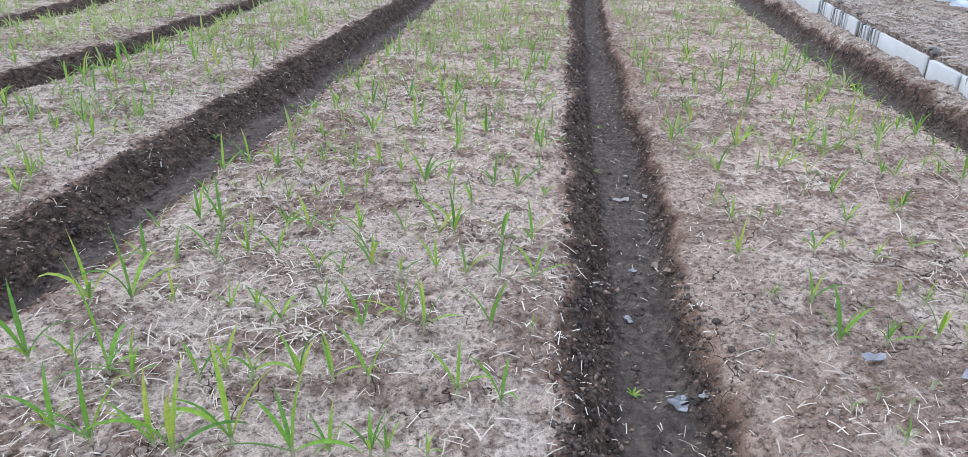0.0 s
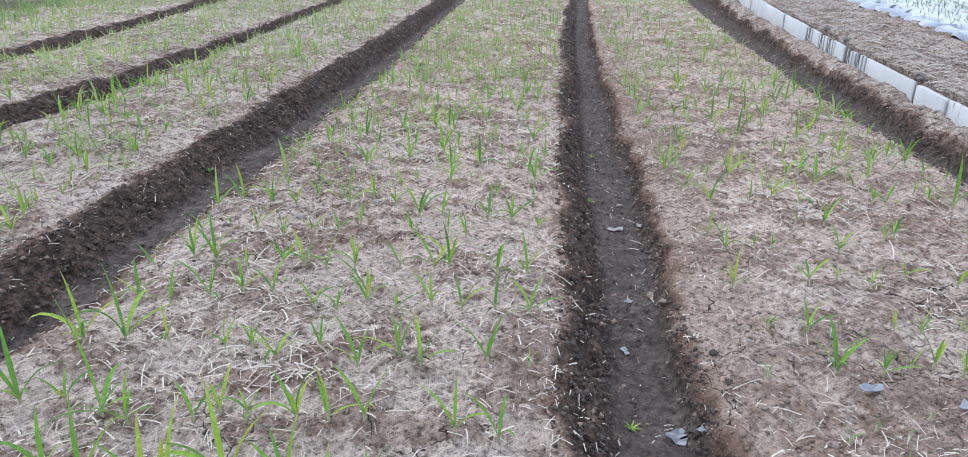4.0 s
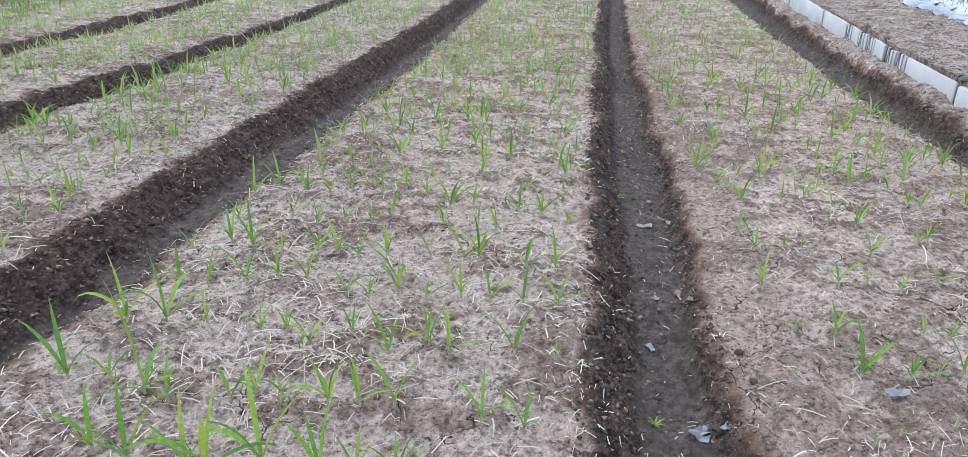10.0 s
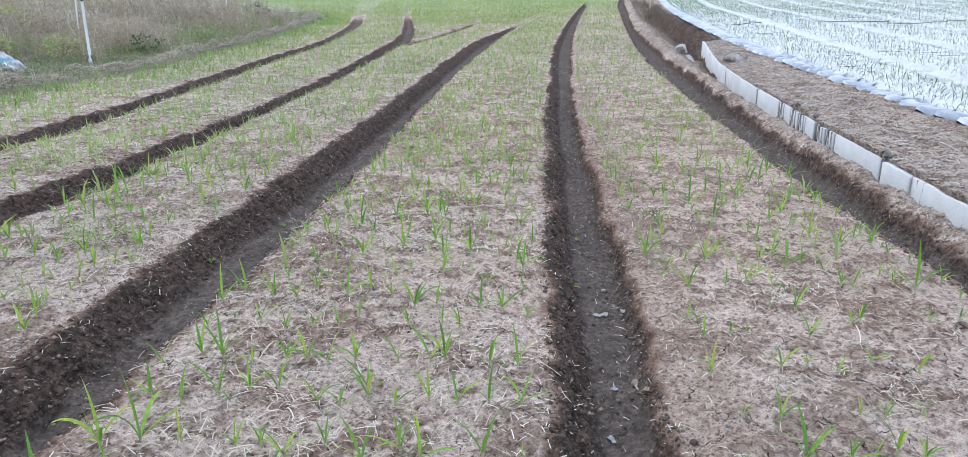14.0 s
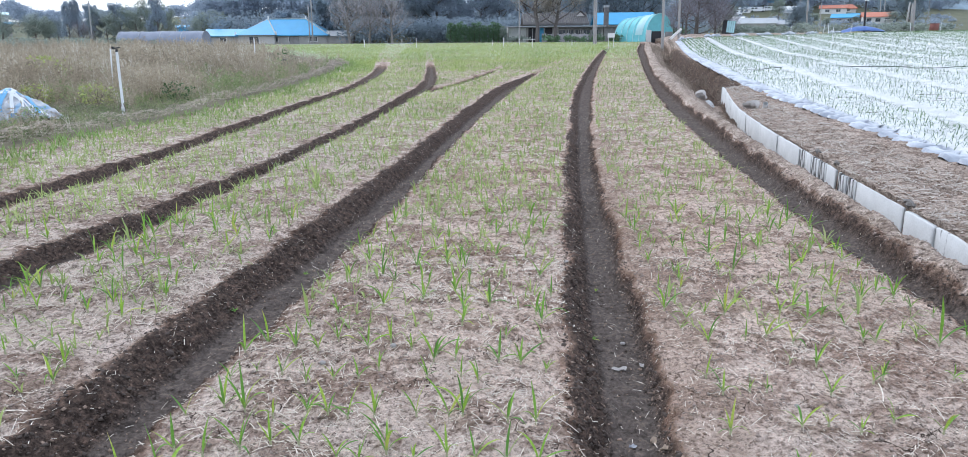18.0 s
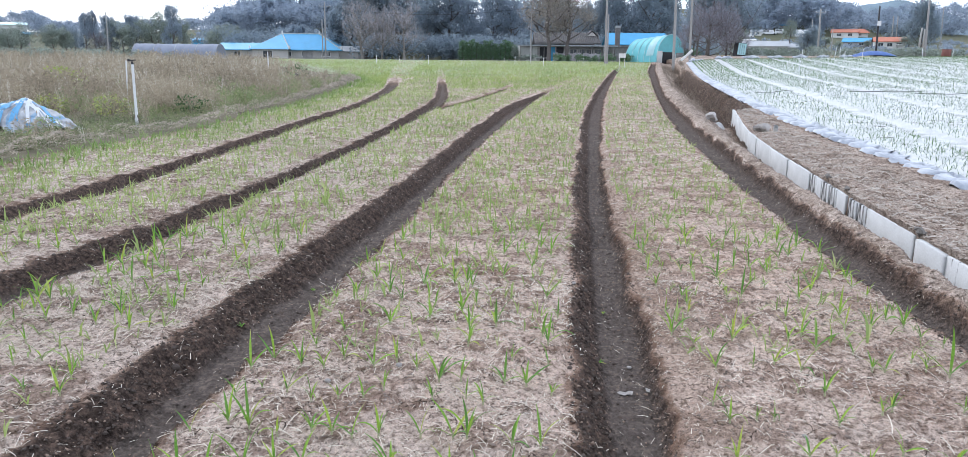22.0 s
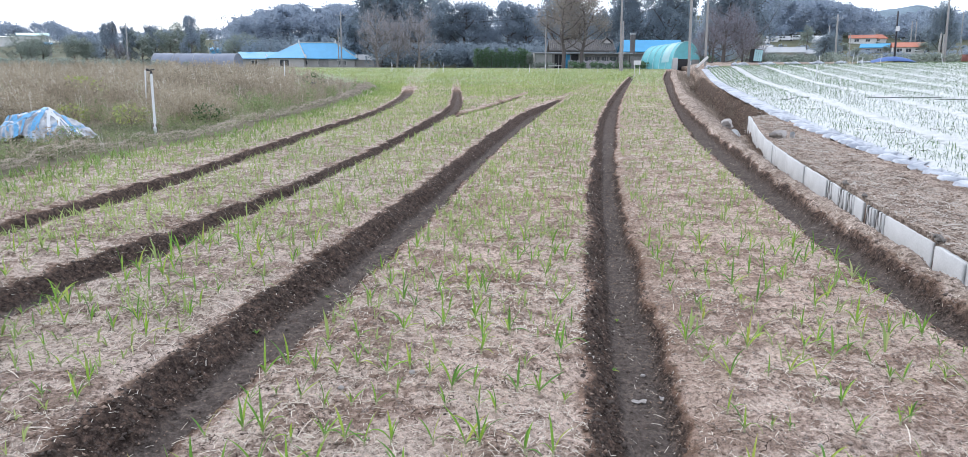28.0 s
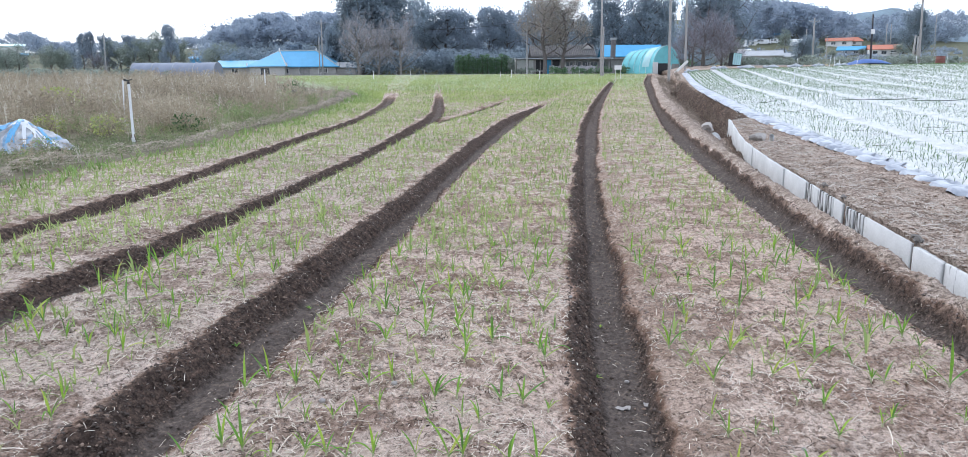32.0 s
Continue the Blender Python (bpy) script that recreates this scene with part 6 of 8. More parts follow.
def limbs(g, top, n, spread, rad, base=0.35, kink=0.3, sub=3):
    """A tapered trunk with limbs that fork; returns trunk arrays, limb arrays and the limb ends."""
    tx = np.cumsum(g.normal(0, 0.03 * top, 5))
    ty = np.cumsum(g.normal(0, 0.03 * top, 5))
    zz = np.linspace(0, top, 5)
    path = np.stack([tx - tx[0], ty - ty[0], zz], 1)
    path[0, 2] = -0.3
    trunk = tube_arrays(path, np.linspace(rad, rad * 0.35, 5), 8)
    out, ends = [], []
    for i in range(n):
        t = base + (1 - base) * (i + g.random()) / n
        p0 = np.array([np.interp(t * top, zz, path[:, k]) for k in range(3)])
        a = i * 2.4 + g.uniform(-0.5, 0.5)
        l = spread * (1.15 - 0.6 * t) * g.uniform(0.7, 1.2)
        p2 = p0 + np.array([np.cos(a) * l, np.sin(a) * l, l * g.uniform(0.35, 0.9)])
        p1 = (p0 + p2) / 2 + np.array([0, 0, -0.08 * l]) + g.normal(0, kink * 0.12 * l, 3)
        one = [tube_arrays([p0, p1, p2], [rad * 0.4 * (1.1 - t * 0.6), rad * 0.25, rad * 0.08], 5)]
        ends.append(p2)
        for j in range(sub):
            q0 = p1 + (p2 - p1) * g.random()
            q1 = q0 + g.normal(0, 0.25, 3) * l + np.array([0, 0, 0.25 * l])
            one.append(tube_arrays([q0, (q0 + q1) / 2 + g.normal(0, 0.03, 3) * l, q1], [rad * 0.14, rad * 0.09, rad * 0.03], 4))
            ends.append(q1)
        out.append(joined(one))
    return trunk, out, np.array(ends)


def tree(name, seed, tall, spread, leafy, mat, bark, leaf=0.35, per=55, low=0.35, label="", cat="tree", n=12, sub=3, twigs=0):
    """A tree at the origin: tapered trunk, limbs, and a crown of many small leaves in uneven clumps."""
    g = np.random.default_rng(seed)
    root = tagged(new(name), label, cat)
    trunk, arms, ends = limbs(g, tall * 0.88, n, spread, tall * 0.03, low, 0.4, sub)
    part("trunk", mesh_of("trunk", *trunk, bark, True), root)
    for arm in arms:
        part("limb", mesh_of("limb", *arm, bark, True), root)
    if twigs:
        part("twig_crown", mesh_of("twig_crown", *twig_arrays(g, ends, twigs, tall * 0.085, 0.07), mat), root)
    if leafy:
        blobs = [(*e, spread * g.uniform(0.2, 0.42)) for e in ends] + [(0, 0, tall * 0.92, spread * 0.35)]
        part("crown", mesh_of("crown", *crown_arrays(g, blobs, leaf, per), mat), root)
    return root


def stand(ob, x, y, turn=0.0, size=1.0, dz=0.0):
    ob.matrix_basis = pose(x, y, float(land(x, y)) + dz, 0, 0, turn) @ Matrix.Scale(size, 4)
    return ob


def stand_copy(ob, x, y, turn=0.0, size=1.0, tall=None):
    """A copy of a tree at a place, so many times as wide and as tall."""
    m = Matrix.Diagonal((size, size, tall or size, 1)) @ ob.matrix_basis.to_3x3().to_4x4().inverted()
    return copy_thing(ob, pose(x, y, float(land(x, y)), 0, 0, turn) @ m)


# the leafless grey trees beside the blue-roofed house
bare = tree("bare_tree", 5, 7.4, 3.3, False, M_TWIGGY, M_GREYBARK, 0.2, 45, 0.1, "pale grey leafless tree with fine branches", n=20, sub=10, twigs=13)
stand(bare, -18.4, 116)
stand_copy(bare, -15.9, 119, 130, 0.85)
stand_copy(bare, -12.0, 117, 250, 1.0)
# the brown-leaved tree before the farmhouse
brown = tree("autumn_tree", 9, 10.6, 4.2, True, M_AUTUMN, M_BARK, 0.2, 95, 0.25, "broad tree with brownish thinning autumn leaves", n=16, sub=4)
stand(brown, 9.8, 104)
stand_copy(brown, 12.5, 105, 200, 0.95)
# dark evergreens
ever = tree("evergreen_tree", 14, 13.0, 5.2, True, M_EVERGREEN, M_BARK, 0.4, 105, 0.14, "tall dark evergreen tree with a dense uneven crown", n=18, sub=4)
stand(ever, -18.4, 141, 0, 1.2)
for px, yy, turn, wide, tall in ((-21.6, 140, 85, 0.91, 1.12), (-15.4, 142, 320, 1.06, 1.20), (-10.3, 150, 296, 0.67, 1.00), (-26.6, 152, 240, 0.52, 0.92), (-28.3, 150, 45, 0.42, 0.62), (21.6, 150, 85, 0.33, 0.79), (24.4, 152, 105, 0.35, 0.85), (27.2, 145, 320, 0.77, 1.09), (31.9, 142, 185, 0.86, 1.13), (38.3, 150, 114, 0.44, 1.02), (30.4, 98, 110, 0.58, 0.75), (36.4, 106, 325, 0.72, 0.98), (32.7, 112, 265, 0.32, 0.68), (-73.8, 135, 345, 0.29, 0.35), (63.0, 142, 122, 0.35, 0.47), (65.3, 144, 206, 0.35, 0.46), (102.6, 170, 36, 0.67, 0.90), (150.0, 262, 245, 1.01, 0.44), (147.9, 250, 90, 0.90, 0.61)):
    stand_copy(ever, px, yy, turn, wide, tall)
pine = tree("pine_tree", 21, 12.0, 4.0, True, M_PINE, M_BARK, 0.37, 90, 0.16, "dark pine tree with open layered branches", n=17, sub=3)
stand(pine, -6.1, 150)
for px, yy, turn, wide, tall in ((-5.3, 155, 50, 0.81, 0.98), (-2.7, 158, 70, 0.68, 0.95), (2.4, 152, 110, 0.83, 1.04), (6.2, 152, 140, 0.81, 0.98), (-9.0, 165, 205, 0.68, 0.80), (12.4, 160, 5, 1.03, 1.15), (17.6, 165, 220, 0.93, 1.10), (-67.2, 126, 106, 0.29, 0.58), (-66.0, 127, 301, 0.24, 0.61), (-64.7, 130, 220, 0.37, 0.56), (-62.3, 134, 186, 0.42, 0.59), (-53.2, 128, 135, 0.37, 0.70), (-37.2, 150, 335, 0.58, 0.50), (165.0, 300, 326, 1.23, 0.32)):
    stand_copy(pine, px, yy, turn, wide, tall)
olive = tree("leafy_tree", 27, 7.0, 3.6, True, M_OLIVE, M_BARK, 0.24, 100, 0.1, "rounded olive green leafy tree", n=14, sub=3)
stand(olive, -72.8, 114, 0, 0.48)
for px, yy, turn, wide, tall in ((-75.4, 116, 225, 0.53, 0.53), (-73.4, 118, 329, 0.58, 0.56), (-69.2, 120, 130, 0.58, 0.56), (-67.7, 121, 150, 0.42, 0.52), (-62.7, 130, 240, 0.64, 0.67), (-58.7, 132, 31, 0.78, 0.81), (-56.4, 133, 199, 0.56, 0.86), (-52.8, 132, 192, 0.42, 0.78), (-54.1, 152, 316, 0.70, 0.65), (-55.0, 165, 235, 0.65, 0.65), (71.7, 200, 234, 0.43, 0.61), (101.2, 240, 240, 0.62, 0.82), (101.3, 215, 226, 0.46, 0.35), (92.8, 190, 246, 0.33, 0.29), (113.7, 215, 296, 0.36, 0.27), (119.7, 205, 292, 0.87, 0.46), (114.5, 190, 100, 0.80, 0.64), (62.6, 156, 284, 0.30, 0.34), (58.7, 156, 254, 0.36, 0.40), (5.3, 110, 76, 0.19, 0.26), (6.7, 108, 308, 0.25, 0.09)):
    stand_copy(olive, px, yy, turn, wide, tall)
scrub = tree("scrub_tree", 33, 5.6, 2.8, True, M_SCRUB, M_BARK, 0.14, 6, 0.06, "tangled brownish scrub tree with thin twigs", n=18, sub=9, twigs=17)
stand(scrub, 26.9, 86)
stand_copy(scrub, 29.6, 88, 100, 0.9)
stand_copy(scrub, 24.9, 84, 220, 0.75)
stand_copy(scrub, 32.1, 92, 20, 0.6)
stand_copy(scrub, 66.9, 150, 30, 0.7)
stand_copy(scrub, -63.8, 124, 60, 0.6)


# the clipped hedge: one conifer after another
def hedge_bush(seed):
    g = np.random.default_rng(seed)
    root = tagged(new("hedge_bush"), "dense dark green conifer bush in a hedge", "hedge bush", "hedge beside the farmhouse")
    tv, tf = tube_arrays([(0, 0, -0.2), (0, 0, 1.2), (0, 0, 2.6)], [0.09, 0.07, 0.02], 6)
    part("trunk", mesh_of("trunk", tv, tf, M_BARK, True), root)
    blobs = [(0.25 * np.cos(i * 2.4), 0.25 * np.sin(i * 2.4), 0.35 + 0.24 * i, 0.78 - 0.045 * i) for i in range(11)]
    part("foliage", mesh_of("foliage", *crown_arrays(g, blobs, 0.2, 60), M_HEDGE), root)
    return root


hb = hedge_bush(3)
stand(hb, -2.6, 111)
for i in range(11):
    stand_copy(hb, -2.6 + 0.72 * (i + 1), 111 + 0.25 * math.sin(i * 2.1), i * 67, 0.93 + 0.12 * math.sin(i * 1.7))

# woods on the rising ground, too far off to tell tree from tree
def woods(name, spots, seed, leaf, per, mat, label):
    """spots: (x, y, foot, tall, radius)."""
    g = np.random.default_rng(seed)
    out = []
    for x, y, z0, tall, rad in spots:
        m = g.integers(4, 7)
        blobs = [(x + g.normal(0, rad * 0.55), y + g.normal(0, rad * 0.5), z0 + tall * g.uniform(0.3, 0.95), rad * g.uniform(0.4, 0.75)) for _ in range(m)]
        blobs.append((x, y, z0 + tall * 0.95, rad * 0.4))
        out.append(crown_arrays(g, blobs, leaf, per))
    v, f = joined(out)
    return tagged(new(name, mesh_of(name, v, f, mat)), label, "woods", kind="stuff")


g_w = np.random.default_rng(77)


def belt(n, b0, b1, y0, y1, tall, rad, line=None):
    """A belt of trees between two bearings (x / y) and two distances, as tall as given or up to a skyline of (bearing, slope)."""
    out = []
    for i in range(n):
        y = g_w.uniform(y0, y1)
        b = g_w.uniform(b0, b1)
        x, z = b * y, float(land(b * y, y))
        h = tall * g_w.uniform(0.7, 1.15)
        if line:
            top = 1.6 + y * float(np.interp(b, [q[0] for q in line], [q[1] for q in line]))
            h = max(2.0, (top - z) * g_w.uniform(0.72, 0.98))
        out.append((x, y, z, h, rad * g_w.uniform(0.7, 1.3)))
    return out


woods("hillside_woods", belt(120, -0.36, -0.17, 175, 235, 0, 3.2, ((-0.357, 0.0461), (-0.344, 0.0599), (-0.326, 0.0688), (-0.301, 0.0737), (-0.271, 0.0786), (-0.256, 0.0779), (-0.246, 0.0676), (-0.234, 0.0756), (-0.213, 0.0789), (-0.175, 0.0807))), 1, 0.56, 90, M_FARWOOD, "wooded knoll behind the houses, haze tint in its leaves")
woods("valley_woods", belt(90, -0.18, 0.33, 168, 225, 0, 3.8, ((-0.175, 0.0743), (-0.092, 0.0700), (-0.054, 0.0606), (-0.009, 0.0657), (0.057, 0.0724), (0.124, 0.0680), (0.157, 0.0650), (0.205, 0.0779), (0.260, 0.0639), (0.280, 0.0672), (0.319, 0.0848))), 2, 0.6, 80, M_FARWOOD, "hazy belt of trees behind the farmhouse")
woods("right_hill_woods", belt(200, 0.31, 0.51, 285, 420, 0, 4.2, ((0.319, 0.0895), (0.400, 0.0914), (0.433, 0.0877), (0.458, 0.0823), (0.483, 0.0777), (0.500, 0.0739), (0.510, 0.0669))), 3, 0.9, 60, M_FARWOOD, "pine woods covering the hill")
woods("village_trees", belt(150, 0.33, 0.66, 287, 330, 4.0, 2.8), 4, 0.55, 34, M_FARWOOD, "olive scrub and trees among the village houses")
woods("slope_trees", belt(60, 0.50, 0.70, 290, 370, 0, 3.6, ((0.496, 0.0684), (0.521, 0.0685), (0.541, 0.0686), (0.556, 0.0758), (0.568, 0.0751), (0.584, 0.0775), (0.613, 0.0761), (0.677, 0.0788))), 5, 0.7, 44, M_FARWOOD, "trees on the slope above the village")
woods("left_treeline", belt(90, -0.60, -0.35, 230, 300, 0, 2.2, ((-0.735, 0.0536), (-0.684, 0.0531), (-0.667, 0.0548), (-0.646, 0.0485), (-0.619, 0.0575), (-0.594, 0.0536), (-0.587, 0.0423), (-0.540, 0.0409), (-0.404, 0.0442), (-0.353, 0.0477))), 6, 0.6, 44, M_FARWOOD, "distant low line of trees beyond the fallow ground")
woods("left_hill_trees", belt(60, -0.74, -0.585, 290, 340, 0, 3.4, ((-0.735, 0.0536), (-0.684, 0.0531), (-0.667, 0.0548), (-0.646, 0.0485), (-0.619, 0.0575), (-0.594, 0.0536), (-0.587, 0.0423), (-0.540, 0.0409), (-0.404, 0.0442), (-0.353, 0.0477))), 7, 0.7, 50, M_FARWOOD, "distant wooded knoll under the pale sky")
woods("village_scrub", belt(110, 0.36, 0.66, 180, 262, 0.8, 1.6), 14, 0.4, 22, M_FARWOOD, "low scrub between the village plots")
woods("roadside_shrubs", belt(40, 0.10, 0.30, 99, 101, 0.8, 0.7), 8, 0.2, 26, M_HEDGE, "low green shrubs along the edge of the field")
woods("yard_shrubs", belt(5, 0.05, 0.10, 108, 110, 0.7, 0.5), 9, 0.22, 26, M_OLIVE, "low shrubs in front of the farmhouse")
woods("verge_shrubs", belt(50, 0.33, 0.66, 96, 112, 1.2, 1.1), 10, 0.25, 26, M_OLIVE, "scrubby verge behind the onion field")
woods("left_verge", belt(60, -0.70, -0.42, 96, 125, 0.8, 0.8), 11, 0.22, 26, M_OLIVE, "scrubby verge behind the fallow ground")

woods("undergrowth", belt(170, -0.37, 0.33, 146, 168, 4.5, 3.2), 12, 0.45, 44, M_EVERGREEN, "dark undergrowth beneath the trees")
# shrubs added to stand in for the dark shade below the tall trees
woods("shade_filler", belt(110, -0.155, 0.33, 128, 139, 3.6, 2.4), 16, 0.4, 44, M_EVERGREEN, "added shrubs standing in for shade under tall trees")
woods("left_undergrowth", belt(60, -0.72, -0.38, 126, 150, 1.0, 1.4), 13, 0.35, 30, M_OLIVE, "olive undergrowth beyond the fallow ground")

# far mountain
n = 70
mx = np.linspace(380, 1900, n)
ridge = 60 + 78 * np.exp(-((mx - 930) / 190) ** 2) + 40 * np.exp(-((mx - 1250) / 150) ** 2) + 5 * np.sin(mx * 0.021) + 3 * np.sin(mx * 0.06)
v = np.concatenate([np.stack([mx, np.full(n, 1480.0), np.full(n, -5.0)], 1), np.stack([mx, np.full(n, 1700.0), ridge * 0.95], 1), np.stack([mx, np.full(n, 2300.0), np.full(n, -5.0)], 1)])
f = np.array([(r0 * n + i, r0 * n + i + 1, (r0 + 1) * n + i + 1, (r0 + 1) * n + i) for r0 in (0, 1) for i in range(n - 1)])
# the blue of the hazy air is put into the mountain's colour
M_FAR = plain("hazed_mountain", (0.2, 0.265, 0.31), 0.95, vary=0.35, scale=0.02)
tagged(new("backdrop_mountain", mesh_of("backdrop_mountain", v, f, M_FAR, True)), "wooded mountain on the horizon, coloured with haze blue", "mountain", kind="structure")

# ---- road, rice and plots behind the field ----
M_ROAD = plain("concrete_road", (0.42, 0.42, 0.41), 0.9, vary=0.2, scale=0.8)
M_RICE = plain("ripe_rice", (0.46, 0.39, 0.2), 0.9, vary=0.3, scale=0.8, relief=0.05)


def strip(name, x0, x1, y0, y1, lift, mat, label, cat, n=60):
    xs = np.linspace(x0, x1, n)
    v = []
    for yy in (y0, y1):
        z = land(xs, np.full(n, yy)) + lift
        v.append(np.stack([xs, np.full(n, yy), z], 1))
    for yy in (y0, y1):
        z = land(xs, np.full(n, yy)) - 0.3
        v.append(np.stack([xs, np.full(n, yy), z], 1))
    v = np.concatenate(v)
    f = [(i, i + 1, n + i + 1, n + i) for i in range(n - 1)] + [(2 * n + i, 2 * n + i + 1, i + 1, i) for i in range(n - 1)]
    return tagged(new(name, mesh_of(name, v, np.array(f), mat)), label, cat, kind="structure")


strip("road", -60, 30, 101.5, 104.5, 0.05, M_ROAD, "narrow pale concrete farm road", "road")
strip("rice_field", 40, 110, 128, 160, 0.55, M_RICE, "ripe yellow rice field below the village", "rice field")


# ---- buildings ----
M_BLUEROOF = plain("blue_metal_roof", (0.08, 0.36, 0.62), 0.45, vary=0.12, scale=0.6)
M_TRIM = plain("grey_trim", (0.45, 0.5, 0.48), 0.6, vary=0.15, scale=1.0)
M_PLASTER = plain("grey_plaster", (0.44, 0.42, 0.40), 0.85, vary=0.2, scale=0.7)
M_PALEPLASTER = plain("pale_plaster", (0.58, 0.55, 0.52), 0.85, vary=0.15, scale=0.7)
M_WHITEWALL = plain("white_wall", (0.72, 0.72, 0.70), 0.8, vary=0.15, scale=0.6)
M_PANE = plain("dark_window", (0.06, 0.07, 0.08), 0.15, vary=0.2, spec=0.6)
M_TILE = plain("grey_tile_roof", (0.195, 0.187, 0.185), 0.85, vary=0.3, scale=2.5, relief=0.05)
M_REDROOF = plain("orange_roof", (0.52, 0.2, 0.13), 0.6, vary=0.15, scale=0.6)
M_GREYROOF = plain("grey_sheet_roof", (0.42, 0.44, 0.46), 0.6, vary=0.2, scale=0.8)
M_NET = plain("aqua_net", (0.2, 0.58, 0.62), 0.6, vary=0.18, scale=1.2)
M_PALENET = plain("pale_aqua_sheet", (0.42, 0.66, 0.68), 0.5, vary=0.15, scale=1.0)
M_SHADE = plain("dark_shade_cloth", (0.26, 0.285, 0.345), 0.8, vary=0.2, scale=1.0)
M_BLUETARP = plain("blue_tarpaulin", (0.09, 0.17, 0.42), 0.5, vary=0.3, scale=1.5, relief=0.04)
M_WOOD = plain("grey_boards", (0.32, 0.31, 0.3), 0.9, vary=0.35, scale=2.0)
M_POLE = plain("concrete_pole", (0.33, 0.32, 0.305), 0.85, vary=0.2, scale=1.5)


def hip_roof(w, d, eave, ridge, ridge_len, over=0.6, thick=0.14):
    """A hipped roof over w by d, centred on the origin."""
    W, D, R = w / 2 + over, d / 2 + over, ridge_len / 2
    bm = bmesh.new()
    c = [bm.verts.new(p) for p in ((-W, -D, eave), (W, -D, eave), (W, D, eave), (-W, D, eave))]
    lo = [bm.verts.new((v.co.x, v.co.y, eave - thick)) for v in c]
    a, b = bm.verts.new((-R, 0, ridge)), bm.verts.new((R, 0, ridge))
    for fs in ((c[0], c[1], b, a), (c[2], c[3], a, b), (c[1], c[2], b), (c[3], c[0], a), (lo[3], lo[2], lo[1], lo[0])):
        bm.faces.new(fs)
    for i in range(4):
        bm.faces.new((c[i], lo[i], lo[(i + 1) % 4], c[(i + 1) % 4]))
    bmesh.ops.recalc_face_normals(bm, faces=bm.faces)
    return bm


def gable_roof(w, d, eave, ridge, over=0.4, thick=0.12):
    """A gabled roof whose ridge runs along x."""
    W, D = w / 2 + over, d / 2 + over
    bm = bmesh.new()
    top = [bm.verts.new(p) for p in ((-W, -D, eave), (W, -D, eave), (W, 0, ridge), (-W, 0, ridge), (-W, D, eave), (W, D, eave))]
    low = [bm.verts.new((v.co.x, v.co.y, v.co.z - thick)) for v in top]
    for s in (top, low):
        bm.faces.new((s[0], s[1], s[2], s[3]))
        bm.faces.new((s[3], s[2], s[5], s[4]))
    for i, j in ((0, 1), (1, 2), (2, 5), (5, 4), (4, 3), (3, 0)):
        bm.faces.new((top[i], low[i], low[j], top[j]))
    bmesh.ops.recalc_face_normals(bm, faces=bm.faces)
    return bm


def window(parent, x, y, z, w, h, frame_mat=None):
    """A window in the front wall: frame, pane and sill as parts."""
    bm = bmesh.new()
    t = 0.08
    for x0, x1, z0, z1 in ((x - w / 2 - t, x + w / 2 + t, z + h / 2, z + h / 2 + t), (x - w / 2 - t, x + w / 2 + t, z - h / 2 - t, z - h / 2), (x - w / 2 - t, x - w / 2, z - h / 2, z + h / 2), (x + w / 2, x + w / 2 + t, z - h / 2, z + h / 2), (x - 0.03, x + 0.03, z - h / 2, z + h / 2)):
        box(bm, x0, x1, y - 0.07, y + 0.02, z0, z1)
    fr = part("window", bm_mesh("window", bm, frame_mat or M_WHITEWALL), parent)
    bm = bmesh.new()
    box(bm, x - w / 2, x + w / 2, y - 0.03, y - 0.005, z - h / 2, z + h / 2)
    part("pane", bm_mesh("pane", bm, M_PANE), fr)


def wall_block(w, d, h, sunk=0.6):
    bm = bmesh.new()
    box(bm, -w / 2, w / 2, -d / 2, d / 2, -sunk, h)
    return bm


def house(x, y, w, d, wall_h, ridge_h, roof_mat, wall_mat, label, hip=True, windows=2, turn=0, dz=0.0, door=True, name="house", ridge_len=None):
    root = tagged(new(name), label, "house")
    root.matrix_basis = pose(x, y, float(land(x, y)) + dz, 0, 0, turn)
    part("wall", bm_mesh("wall", wall_block(w, d, wall_h, 1.2 + max(0.0, dz)), wall_mat), root)
    rf = hip_roof(w, d, wall_h, ridge_h, ridge_len or w * 0.45) if hip else gable_roof(w, d, wall_h, ridge_h)
    part("roof", bm_mesh("roof", rf, roof_mat), root)
    for i in range(windows):
        wx = -w / 2 + w * (i + 0.7) / (windows + 0.4)
        window(root, wx, -d / 2, wall_h * 0.55, min(1.6, w * 0.16), min(1.1, wall_h * 0.45))
    if door:
        bm = bmesh.new()
        box(bm, w * 0.32, w * 0.32 + 0.9, -d / 2 - 0.06, -d / 2 + 0.02, -0.2, min(2.0, wall_h * 0.85))
        part("door", bm_mesh("door", bm, M_WOOD), root)
    return root


